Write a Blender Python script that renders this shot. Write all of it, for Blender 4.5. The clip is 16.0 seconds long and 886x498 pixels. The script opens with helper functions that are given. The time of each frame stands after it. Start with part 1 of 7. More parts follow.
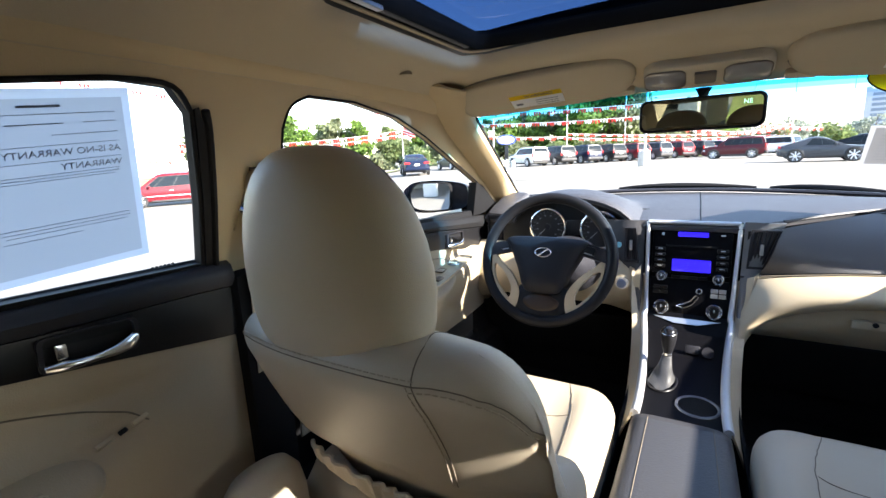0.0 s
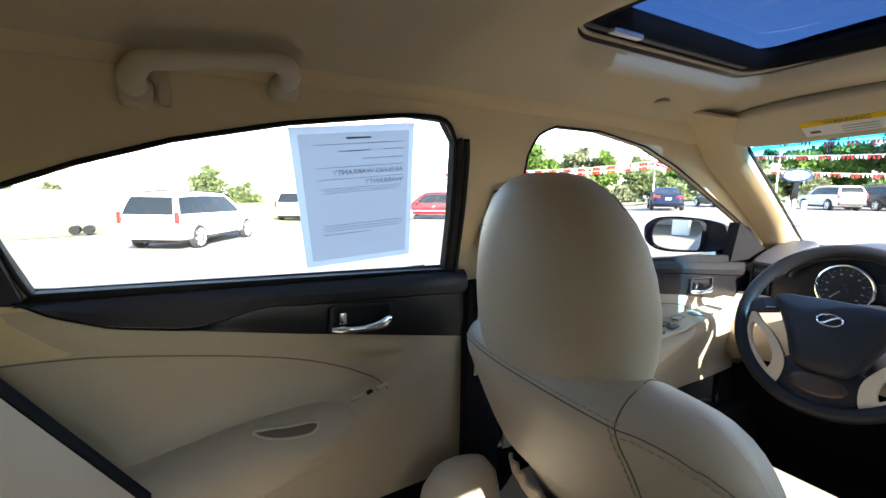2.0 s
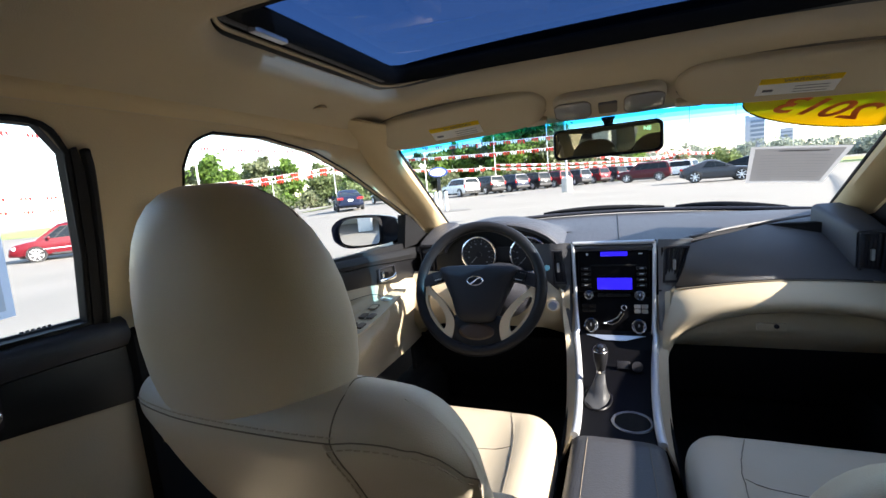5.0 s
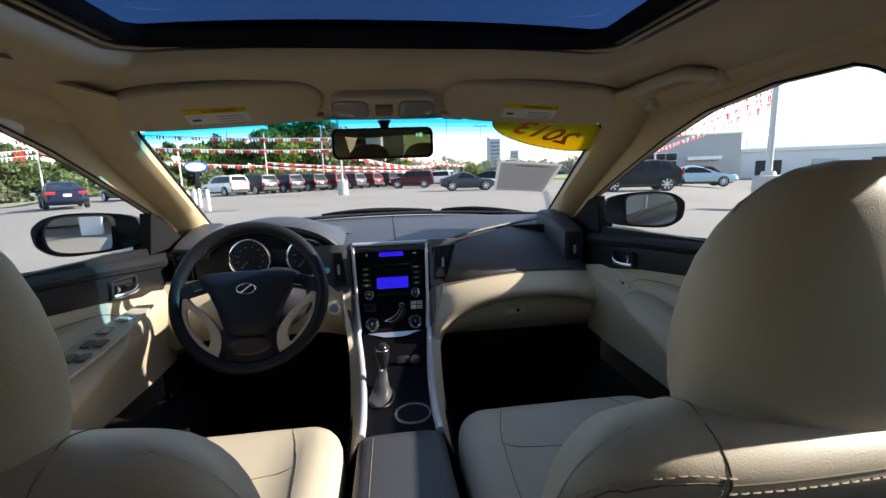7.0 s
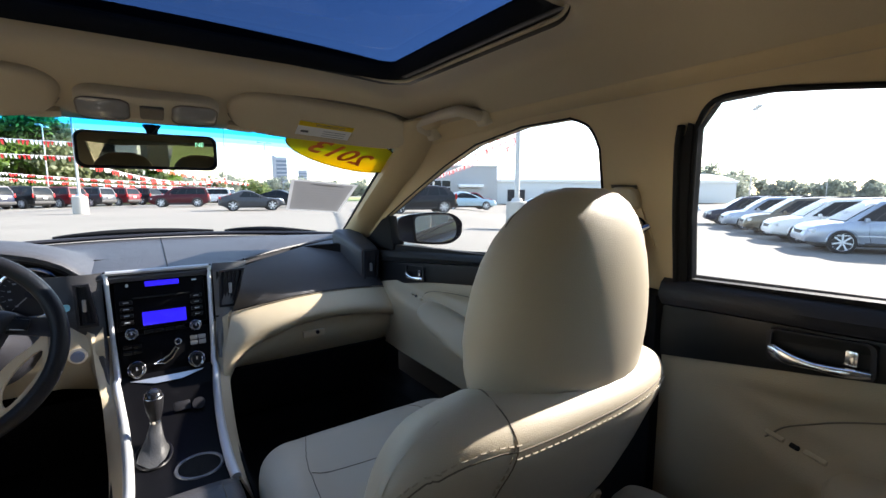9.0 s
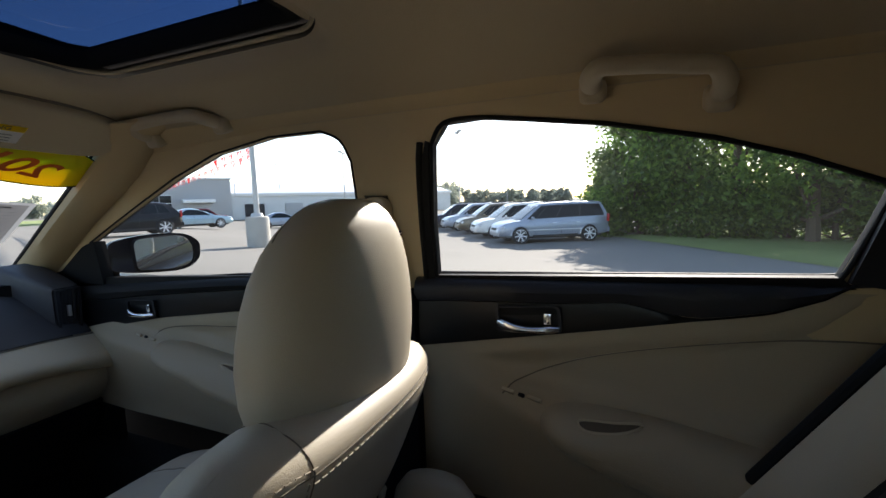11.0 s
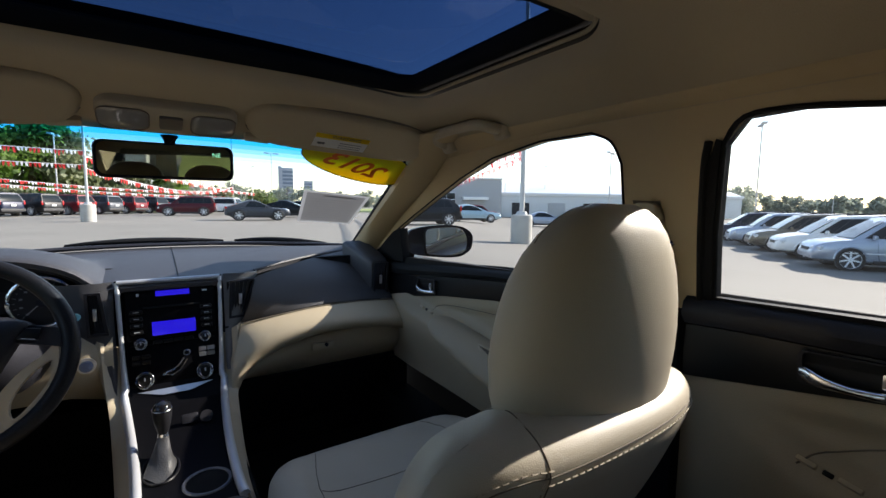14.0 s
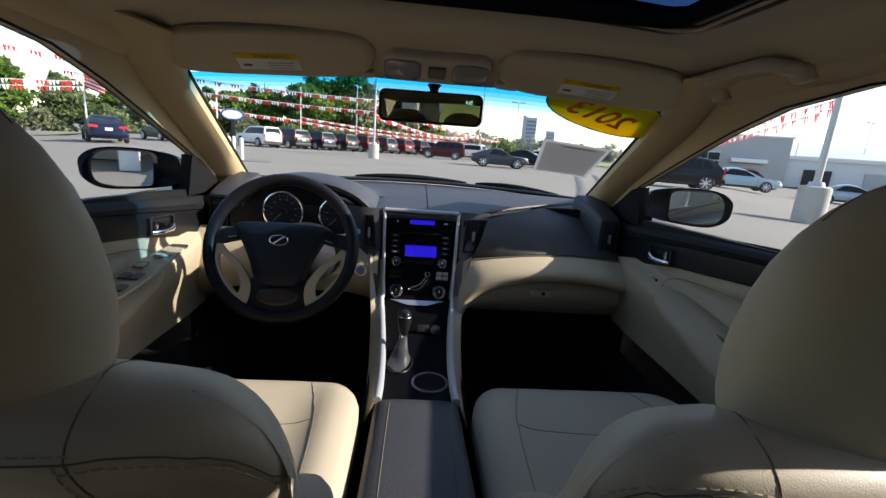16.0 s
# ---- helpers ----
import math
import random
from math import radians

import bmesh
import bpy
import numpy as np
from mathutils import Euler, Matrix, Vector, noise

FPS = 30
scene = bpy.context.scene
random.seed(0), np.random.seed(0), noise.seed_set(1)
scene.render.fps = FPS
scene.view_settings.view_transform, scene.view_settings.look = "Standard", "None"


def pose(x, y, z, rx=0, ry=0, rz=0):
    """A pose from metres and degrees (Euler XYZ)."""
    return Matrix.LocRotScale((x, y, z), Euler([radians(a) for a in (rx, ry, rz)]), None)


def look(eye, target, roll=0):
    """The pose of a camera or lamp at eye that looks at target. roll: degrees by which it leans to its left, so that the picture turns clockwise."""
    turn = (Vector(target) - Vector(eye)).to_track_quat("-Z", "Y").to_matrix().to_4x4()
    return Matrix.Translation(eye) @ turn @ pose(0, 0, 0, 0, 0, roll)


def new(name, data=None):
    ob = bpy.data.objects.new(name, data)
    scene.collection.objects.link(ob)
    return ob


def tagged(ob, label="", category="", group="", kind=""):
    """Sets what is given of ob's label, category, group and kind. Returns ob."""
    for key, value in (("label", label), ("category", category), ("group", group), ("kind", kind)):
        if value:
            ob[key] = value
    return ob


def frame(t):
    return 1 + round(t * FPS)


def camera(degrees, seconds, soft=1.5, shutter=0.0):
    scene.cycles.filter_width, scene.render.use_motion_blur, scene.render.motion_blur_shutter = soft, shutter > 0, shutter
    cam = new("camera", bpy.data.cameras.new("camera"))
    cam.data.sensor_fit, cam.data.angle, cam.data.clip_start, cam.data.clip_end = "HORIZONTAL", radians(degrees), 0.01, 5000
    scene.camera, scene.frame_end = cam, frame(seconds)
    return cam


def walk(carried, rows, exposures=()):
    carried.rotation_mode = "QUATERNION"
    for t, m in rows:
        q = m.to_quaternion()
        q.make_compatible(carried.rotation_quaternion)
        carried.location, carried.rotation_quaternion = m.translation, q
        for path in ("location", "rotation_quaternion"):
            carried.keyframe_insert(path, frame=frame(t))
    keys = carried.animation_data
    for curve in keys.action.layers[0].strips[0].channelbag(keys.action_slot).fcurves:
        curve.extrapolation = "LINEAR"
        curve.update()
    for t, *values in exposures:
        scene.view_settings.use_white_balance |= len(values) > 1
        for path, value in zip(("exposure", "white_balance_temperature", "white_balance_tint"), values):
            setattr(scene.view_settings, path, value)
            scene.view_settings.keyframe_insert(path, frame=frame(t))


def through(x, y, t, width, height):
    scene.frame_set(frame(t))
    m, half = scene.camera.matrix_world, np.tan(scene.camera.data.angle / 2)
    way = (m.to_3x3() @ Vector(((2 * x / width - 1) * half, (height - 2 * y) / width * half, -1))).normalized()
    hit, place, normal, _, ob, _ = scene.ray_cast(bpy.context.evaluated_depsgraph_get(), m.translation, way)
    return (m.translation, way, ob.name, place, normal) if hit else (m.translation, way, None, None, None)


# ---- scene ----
cam = camera(91.0, 16.0)

PATH = [
    (0, (-0.007, -0.02, 1.151), (-0.987, 1.674, 0.739), -2.6),
    (0.5, (-0.006, -0.022, 1.154), (-1.226, 1.516, 0.775), -2.0),
    (1, (0.002, -0.021, 1.153), (-1.395, 1.376, 0.843), -1.1),
    (1.5, (0.011, -0.02, 1.15), (-1.583, 1.159, 0.883), -1.0),
    (2, (0.011, -0.027, 1.149), (-1.706, 0.961, 0.878), 0.6),
    (2.5, (0.01, -0.029, 1.151), (-1.72, 0.937, 0.88), 1.0),
    (3, (0.011, -0.024, 1.15), (-1.626, 1.092, 0.882), -0.1),
    (3.5, (0.01, -0.019, 1.149), (-1.492, 1.276, 0.89), -1.2),
    (4, (0.006, -0.012, 1.15), (-1.296, 1.482, 0.884), -2.0),
    (4.5, (0.004, -0.001, 1.148), (-1.022, 1.693, 0.871), -3.8),
    (5, (0.003, 0.01, 1.148), (-0.726, 1.85, 0.862), -4.9),
    (5.2, (0.002, 0.011, 1.149), (-0.624, 1.888, 0.858), -3.9),
    (7.3, (-0.014, 0.045, 1.14), (0.387, 1.976, 0.809), -0.9),
    (7.5, (-0.021, 0.043, 1.141), (0.482, 1.953, 0.827), -0.1),
    (8, (-0.025, 0.045, 1.138), (0.736, 1.87, 0.836), 0.5),
    (8.5, (-0.026, 0.041, 1.138), (0.923, 1.782, 0.869), 0.2),
    (9, (-0.026, 0.041, 1.136), (1.098, 1.676, 0.883), -0.0),
    (9.5, (-0.029, 0.05, 1.134), (1.336, 1.493, 0.897), -0.8),
    (10, (-0.038, 0.061, 1.137), (1.517, 1.295, 0.888), -1.9),
    (10.2, (-0.039, 0.055, 1.136), (1.571, 1.221, 0.909), -1.2),
    (11.3, (-0.042, 0.064, 1.135), (1.814, 0.777, 0.912), -2.3),
    (12.3, (-0.045, 0.074, 1.134), (1.757, 0.913, 0.915), -3.4),
    (12.5, (-0.046, 0.072, 1.135), (1.711, 1.006, 0.929), -3.1),
    (13, (-0.047, 0.069, 1.136), (1.517, 1.301, 0.946), -2.3),
    (13.5, (-0.045, 0.065, 1.137), (1.306, 1.528, 0.955), -0.5),
    (14, (-0.04, 0.064, 1.138), (1.073, 1.714, 0.94), 0.7),
    (14.5, (-0.047, 0.061, 1.137), (0.778, 1.87, 0.911), 3.1),
    (15, (-0.045, 0.057, 1.136), (0.518, 1.955, 0.855), 4.3),
    (15.5, (-0.042, 0.057, 1.134), (0.264, 2.008, 0.815), 4.8),
    (16, (-0.036, 0.062, 1.135), (0.121, 2.003, 0.68), 4.4),
]
EXPOSURES = [(t, stops, 6720, 13) for t, stops in (
    (0, 3.0), (1, 3.2), (1.5, 3.2), (2, 3.15), (2.5, 2.9), (3, 2.75), (3.5, 2.65), (4, 2.75), (4.5, 2.65), (5, 2.5), (7.5, 1.75), (8.5, 2.05), (9, 2.35),
    (9.5, 2.6), (10, 2.35), (12.5, 1.05), (13.5, 1.2), (14.5, 1.68), (15.5, 1.5), (16, 1.42))]
walk(cam, [(t, look(eye, target, roll)) for t, eye, target, roll in PATH], EXPOSURES)

# ---- light ----
SUN_AZ, SUN_EL = 94.0, 28.0
world = bpy.data.worlds.new("sky")
scene.world = world
world.use_nodes = True
wn = world.node_tree.nodes
wl = world.node_tree.links
sky = wn.new("ShaderNodeTexSky")
sky.sky_type = "NISHITA"
sky.sun_disc = False
sky.sun_elevation = radians(SUN_EL)
sky.sun_rotation = radians(SUN_AZ)
sky.dust_density = 0.35
wl.new(sky.outputs[0], wn["Background"].inputs[0])
wn["Background"].inputs[1].default_value = 0.115

sun_data = bpy.data.lights.new("sun", "SUN")
sun_data.energy = 4.0
sun_data.angle = radians(0.6)
sun_data.color = (1.0, 0.945, 0.86)
sun = new("sun", sun_data)
sun_way = Vector((math.sin(radians(SUN_AZ)) * math.cos(radians(SUN_EL)),
                  math.cos(radians(SUN_AZ)) * math.cos(radians(SUN_EL)), math.sin(radians(SUN_EL))))
sun.matrix_world = look(sun_way * 30, (0, 0, 0))


# ---- materials ----
def surface(name, color, rough=0.5, metal=0.0, grain=0.0, grain_size=200.0, stain=0.08, stain_size=3.0,
            coat=0.0, spec=0.5, vary=0.0):
    """A painted, moulded or woven surface: colour with slow stains, fine grain in the relief."""
    m = bpy.data.materials.new(name)
    m.use_nodes = True
    nt = m.node_tree
    b = nt.nodes["Principled BSDF"]
    b.inputs["Roughness"].default_value = rough
    b.inputs["Metallic"].default_value = metal
    b.inputs["Specular IOR Level"].default_value = spec
    b.inputs["Coat Weight"].default_value = coat
    b.inputs["Coat Roughness"].default_value = 0.04
    tex = nt.nodes.new("ShaderNodeTexCoord")
    n1 = nt.nodes.new("ShaderNodeTexNoise")
    n1.inputs["Scale"].default_value = stain_size
    n1.inputs["Detail"].default_value = 5
    nt.links.new(tex.outputs["Object"], n1.inputs["Vector"])
    mix = nt.nodes.new("ShaderNodeMix")
    mix.data_type = "RGBA"
    mix.inputs[6].default_value = (*[c * (1 - stain) for c in color], 1)
    mix.inputs[7].default_value = (*[min(1, c * (1 + stain)) for c in color], 1)
    nt.links.new(n1.outputs[0], mix.inputs[0])
    out = mix.outputs[2]
    if vary:
        info = nt.nodes.new("ShaderNodeObjectInfo")
        hsv = nt.nodes.new("ShaderNodeHueSaturation")
        rng = nt.nodes.new("ShaderNodeMapRange")
        rng.inputs[3].default_value = 1 - vary
        rng.inputs[4].default_value = 1 + vary
        nt.links.new(info.outputs["Random"], rng.inputs[0])
        nt.links.new(rng.outputs[0], hsv.inputs["Value"])
        nt.links.new(out, hsv.inputs["Color"])
        out = hsv.outputs[0]
    nt.links.new(out, b.inputs["Base Color"])
    if grain:
        n2 = nt.nodes.new("ShaderNodeTexNoise")
        n2.inputs["Scale"].default_value = grain_size
        n2.inputs["Detail"].default_value = 3
        nt.links.new(tex.outputs["Object"], n2.inputs["Vector"])
        bump = nt.nodes.new("ShaderNodeBump")
        bump.inputs["Strength"].default_value = grain
        bump.inputs["Distance"].default_value = 0.002
        nt.links.new(n2.outputs[0], bump.inputs["Height"])
        nt.links.new(bump.outputs[0], b.inputs["Normal"])
    return m


def leather(name, color, rough=0.45, pebble=800.0, depth=0.15):
    """Pebbled leather: cells in the relief, slow wear in colour and gloss."""
    m = surface(name, color, rough, stain=0.06, stain_size=5)
    nt = m.node_tree
    b = nt.nodes["Principled BSDF"]
    tex = nt.nodes["Texture Coordinate"]
    v = nt.nodes.new("ShaderNodeTexVoronoi")
    v.inputs["Scale"].default_value = pebble
    n = nt.nodes.new("ShaderNodeTexNoise")
    n.inputs["Scale"].default_value = 28
    n.inputs["Detail"].default_value = 4
    add = nt.nodes.new("ShaderNodeMath")
    add.operation = "MULTIPLY_ADD"
    add.inputs[1].default_value = 0.10
    nt.links.new(tex.outputs["Object"], v.inputs["Vector"])
    nt.links.new(tex.outputs["Object"], n.inputs["Vector"])
    nt.links.new(n.outputs[0], add.inputs[0])
    nt.links.new(v.outputs["Distance"], add.inputs[2])
    bump = nt.nodes.new("ShaderNodeBump")
    bump.inputs["Strength"].default_value = depth
    bump.inputs["Distance"].default_value = 0.0012
    nt.links.new(add.outputs[0], bump.inputs["Height"])
    nt.links.new(bump.outputs[0], b.inputs["Normal"])
    return m


def perforated(name, color, pitch):
    """Leather pierced with rows of tiny holes."""
    m = surface(name, color, 0.5, stain=0.05, stain_size=5)
    nt = m.node_tree
    b = nt.nodes["Principled BSDF"]
    split = nt.nodes.new("ShaderNodeSeparateXYZ")
    nt.links.new(nt.nodes["Texture Coordinate"].outputs["Object"], split.inputs[0])
    waves = []
    for axis in (0, 1):
        k = nt.nodes.new("ShaderNodeMath")
        k.operation = "MULTIPLY"
        k.inputs[1].default_value = 2 * math.pi / pitch
        nt.links.new(split.outputs[axis], k.inputs[0])
        w = nt.nodes.new("ShaderNodeMath")
        w.operation = "SINE"
        nt.links.new(k.outputs[0], w.inputs[0])
        waves.append(w)
    dots = nt.nodes.new("ShaderNodeMath")
    dots.operation = "ADD"
    nt.links.new(waves[0].outputs[0], dots.inputs[0])
    nt.links.new(waves[1].outputs[0], dots.inputs[1])
    hole = nt.nodes.new("ShaderNodeMath")
    hole.operation = "LESS_THAN"
    hole.inputs[1].default_value = 0.9
    nt.links.new(dots.outputs[0], hole.inputs[0])
    bump = nt.nodes.new("ShaderNodeBump")
    bump.inputs["Strength"].default_value = 0.55
    bump.inputs["Distance"].default_value = 0.0012
    nt.links.new(hole.outputs[0], bump.inputs["Height"])
    nt.links.new(bump.outputs[0], b.inputs["Normal"])
    return m


def pane_material(name, tint=(0.93, 0.96, 0.95), gloss=1.0, dust=0.0):
    """Clear sheet glass: passes the view straight, mirrors by Fresnel."""
    m = bpy.data.materials.new(name)
    m.use_nodes = True
    nt = m.node_tree
    nt.nodes.remove(nt.nodes["Principled BSDF"])
    tr = nt.nodes.new("ShaderNodeBsdfTransparent")
    tr.inputs[0].default_value = (*tint, 1)
    gl = nt.nodes.new("ShaderNodeBsdfGlossy")
    gl.inputs["Roughness"].default_value = 0.02
    fr = nt.nodes.new("ShaderNodeLayerWeight")
    fr.inputs[0].default_value = 0.5
    power = nt.nodes.new("ShaderNodeMath")
    power.operation = "POWER"
    power.inputs[1].default_value = 5.0
    share = nt.nodes.new("ShaderNodeMath")
    share.operation = "MULTIPLY_ADD"
    share.inputs[1].default_value = 0.5 * gloss
    share.inputs[2].default_value = 0.022 * gloss
    nt.links.new(fr.outputs["Facing"], power.inputs[0])
    nt.links.new(power.outputs[0], share.inputs[0])
    mix = nt.nodes.new("ShaderNodeMixShader")
    nt.links.new(share.outputs[0], mix.inputs[0])
    nt.links.new(tr.outputs[0], mix.inputs[1])
    nt.links.new(gl.outputs[0], mix.inputs[2])
    out = mix
    if dust:
        # thin patchy film of road dust that scatters the sunlight
        film = nt.nodes.new("ShaderNodeBsdfTranslucent")
        film.inputs[0].default_value = (0.85, 0.86, 0.88, 1)
        tex = nt.nodes.new("ShaderNodeTexCoord")
        grime = nt.nodes.new("ShaderNodeTexNoise")
        grime.inputs["Scale"].default_value = 7.0
        grime.inputs["Detail"].default_value = 5.0
        much = nt.nodes.new("ShaderNodeMath")
        much.operation = "MULTIPLY"
        much.inputs[1].default_value = 2.0 * dust
        nt.links.new(tex.outputs["Object"], grime.inputs["Vector"])
        nt.links.new(grime.outputs[0], much.inputs[0])
        out = nt.nodes.new("ShaderNodeMixShader")
        nt.links.new(much.outputs[0], out.inputs[0])
        nt.links.new(mix.outputs[0], out.inputs[1])
        nt.links.new(film.outputs[0], out.inputs[2])
    nt.links.new(out.outputs[0], nt.nodes["Material Output"].inputs[0])
    return m


def glow(name, color, strength):
    m = bpy.data.materials.new(name)
    m.use_nodes = True
    b = m.node_tree.nodes["Principled BSDF"]
    b.inputs["Base Color"].default_value = (*[c * 0.2 for c in color], 1)
    b.inputs["Emission Color"].default_value = (*color, 1)
    b.inputs["Emission Strength"].default_value = strength
    b.inputs["Roughness"].default_value = 0.2
    return m


CREAM = leather("cream_leather", (0.43, 0.37, 0.28))
TRIM = surface("cream_trim", (0.45, 0.375, 0.26), 0.55, grain=0.25, grain_size=500, stain=0.04)
DOOR_TRIM = surface("cream_door_trim", (0.365, 0.30, 0.205), 0.55, grain=0.25, grain_size=500, stain=0.05)
PILLAR = surface("tan_pillar_trim", (0.49, 0.375, 0.215), 0.7, grain=0.25, grain_size=500, stain=0.04)
FELT = surface("headliner_felt", (0.45, 0.37, 0.255), 0.95, grain=0.4, grain_size=700, stain=0.05, stain_size=6, spec=0.1)
DASH = surface("charcoal_soft_trim", (0.042, 0.042, 0.048), 0.5, grain=0.5, grain_size=600, stain=0.06)
DARK = surface("dark_trim", (0.020, 0.020, 0.025), 0.45, grain=0.3, grain_size=500, spec=0.25)
GLOSS = surface("gloss_black", (0.007, 0.007, 0.008), 0.36, spec=0.3, stain=0.2)
RUBBER = surface("black_rubber", (0.010, 0.010, 0.011), 0.65, grain=0.2, grain_size=300, spec=0.15)
MIRROR_SHELL = surface("dark_blue_shell", (0.003, 0.004, 0.008), 0.2, spec=0.06, stain=0.1)
CARPET = surface("black_carpet", (0.012, 0.012, 0.013), 0.95, grain=0.8, grain_size=900, spec=0.1)
CHROME = surface("satin_chrome", (0.80, 0.81, 0.83), 0.2, 1.0, stain=0.03)
PLATED = surface("bright_plated_trim", (0.62, 0.63, 0.65), 0.40, 0.55, stain=0.03)
STACK = surface("piano_black", (0.004, 0.004, 0.005), 0.42, spec=0.05, stain=0.2)
GUN = surface("gunmetal_trim", (0.16, 0.165, 0.18), 0.35, 0.5, stain=0.05)
SILVER = surface("silver_trim", (0.50, 0.51, 0.53), 0.3, 0.8, stain=0.04)
THREAD = surface("cream_thread", (0.34, 0.29, 0.22), 0.85)
# dark brown for shade painted onto the cream and tan trim
SHADE_BROWN = surface("painted_shade_brown", (0.11, 0.09, 0.065), 0.9)
SEAM = surface("seam_shadow_thread", (0.15, 0.125, 0.095), 0.9)
PERFORATED = perforated("perforated_leather", (0.42, 0.36, 0.272), 0.0055)
BLACK_LEATHER = leather("black_leather", (0.012, 0.012, 0.014), 0.42, 300, 0.3)
BLACK_LEATHER.node_tree.nodes["Principled BSDF"].inputs["Specular IOR Level"].default_value = 0.18
GREY_LEATHER = leather("grey_leather", (0.042, 0.042, 0.046), 0.45, 300, 0.3)
GLASS = pane_material("clear_glass", (0.955, 0.965, 0.965), 0.3, 0.0006)
DUSTY = pane_material("dusty_glass", (0.955, 0.965, 0.965), 0.3, 0.0022)
TINTED = pane_material("tinted_rear_glass", (0.75, 0.78, 0.76), 0.4)
SCREEN_GLASS = pane_material("windscreen_glass", (0.955, 0.965, 0.965), 0.015)
ROOF_GLASS = pane_material("tinted_roof_glass", (0.17, 0.24, 0.35), 0.5)
BANDS = [pane_material("blue_tint_glass", tuple(1 - (1 - c) * k for c in (0.32, 0.62, 0.90)), 0.5) for k in (0.2, 0.45, 0.75, 1.05, 1.3, 1.45)]
BLUE_LCD = glow("blue_display", (0.02, 0.012, 0.72), 0.30)


def thin_paper(name, color, through=0.45):
    """Paper that lets daylight glow through."""
    m = surface(name, color, 0.8, stain=0.03)
    nt = m.node_tree
    tl = nt.nodes.new("ShaderNodeBsdfTranslucent")
    tl.inputs[0].default_value = (*color, 1)
    mix = nt.nodes.new("ShaderNodeMixShader")
    mix.inputs[0].default_value = through
    nt.links.new(nt.nodes["Principled BSDF"].outputs[0], mix.inputs[1])
    nt.links.new(tl.outputs[0], mix.inputs[2])
    nt.links.new(mix.outputs[0], nt.nodes["Material Output"].inputs[0])
    return m


PAPER = thin_paper("window_paper", (0.48, 0.525, 0.60), 0.75)
PRINTED = thin_paper("printed_paper", (0.35, 0.375, 0.415), 0.7)
PAPER_WHITE = thin_paper("white_paper", (0.78, 0.78, 0.76), 0.3)
INK = thin_paper("grey_ink", (0.17, 0.18, 0.20), 0.7)
PALE_INK = thin_paper("pale_ink", (0.21, 0.22, 0.24), 0.7)
YELLOW = thin_paper("yellow_label", (0.85, 0.62, 0.02), 0.5)
ORANGE = surface("orange_ink", (0.75, 0.13, 0.01), 0.6)
DIM_MIRROR = surface("dimming_mirror_silver", (0.42, 0.42, 0.36), 0.015, 1.0, stain=0.0)
MIRROR = surface("mirror_silver", (0.82, 0.84, 0.84), 0.015, 1.0, stain=0.0)


# ---- mesh helpers ----
def smooth(bm, angle=None):
    for f in bm.faces:
        f.smooth = True
    if angle:
        for e in bm.edges:
            if len(e.link_faces) == 2 and e.calc_face_angle(0) > radians(angle):
                e.smooth = False
    return bm


def part(name, bm, material, parent=None, label="", kind=""):
    """Links a bmesh as one mesh object under a thing or a part."""
    me = bpy.data.meshes.new(name)
    bmesh.ops.recalc_face_normals(bm, faces=bm.faces)
    bm.to_mesh(me)
    bm.free()
    me.materials.append(material)
    ob = new(name, me)
    if parent:
        ob.parent = parent
    return tagged(ob, label=label, kind=kind)


def thing(name, label, category, group="", kind="", at=None):
    ob = new(name)
    ob.empty_display_size = 0.1
    if at is not None:
        ob.matrix_world = at
    return tagged(ob, label, category, group, kind)


def sheet(rows, thick=0.0, close=False):
    """A smooth skin through rows of points; thick gives it a back."""
    bm = bmesh.new()
    vs = [[bm.verts.new(p) for p in row] for row in rows]
    for a, b in zip(vs, vs[1:]):
        n = len(a)
        for j in range(n if close else n - 1):
            k = (j + 1) % n
            if len({a[j], a[k], b[k], b[j]}) == 4:
                bm.faces.new((a[j], a[k], b[k], b[j]))
    bmesh.ops.recalc_face_normals(bm, faces=bm.faces)
    if thick:
        bmesh.ops.solidify(bm, geom=bm.faces[:], thickness=thick)
    return smooth(bm, 40)


def loft(rings, caps=True, angle=40):
    bm = bmesh.new()
    vs = [[bm.verts.new(p) for p in r] for r in rings]
    for a, b in zip(vs, vs[1:]):
        for j in range(len(a)):
            k = (j + 1) % len(a)
            bm.faces.new((a[j], a[k], b[k], b[j]))
    if caps:
        bm.faces.new(vs[0][::-1])
        bm.faces.new(vs[-1])
    bmesh.ops.recalc_face_normals(bm, faces=bm.faces)
    return smooth(bm, angle)


def tube(path, radius, n=8, closed=False, flat=1.0):
    """A round or flattened bar along a path; radius may be a list."""
    path = [Vector(p) for p in path]
    count = len(path)
    rings = []
    up = Vector((0, 0, 1))
    for i, p in enumerate(path):
        a = path[(i - 1) % count] if closed or i else p
        b = path[(i + 1) % count] if closed or i < count - 1 else p
        d = (b - a).normalized()
        side = d.cross(up)
        if side.length < 0.1:
            side = d.cross(Vector((1, 0, 0)))
        side.normalize()
        top = side.cross(d)
        r = radius[i] if isinstance(radius, (list, tuple)) else radius
        rings.append([p + side * (math.cos(q) * r) + top * (math.sin(q) * r * flat)
                      for q in (2 * math.pi * k / n for k in range(n))])
    if closed:
        rings.append(rings[0])
        bm = loft(rings, False)
        bmesh.ops.remove_doubles(bm, verts=bm.verts, dist=1e-6)
        return bm
    return loft(rings)


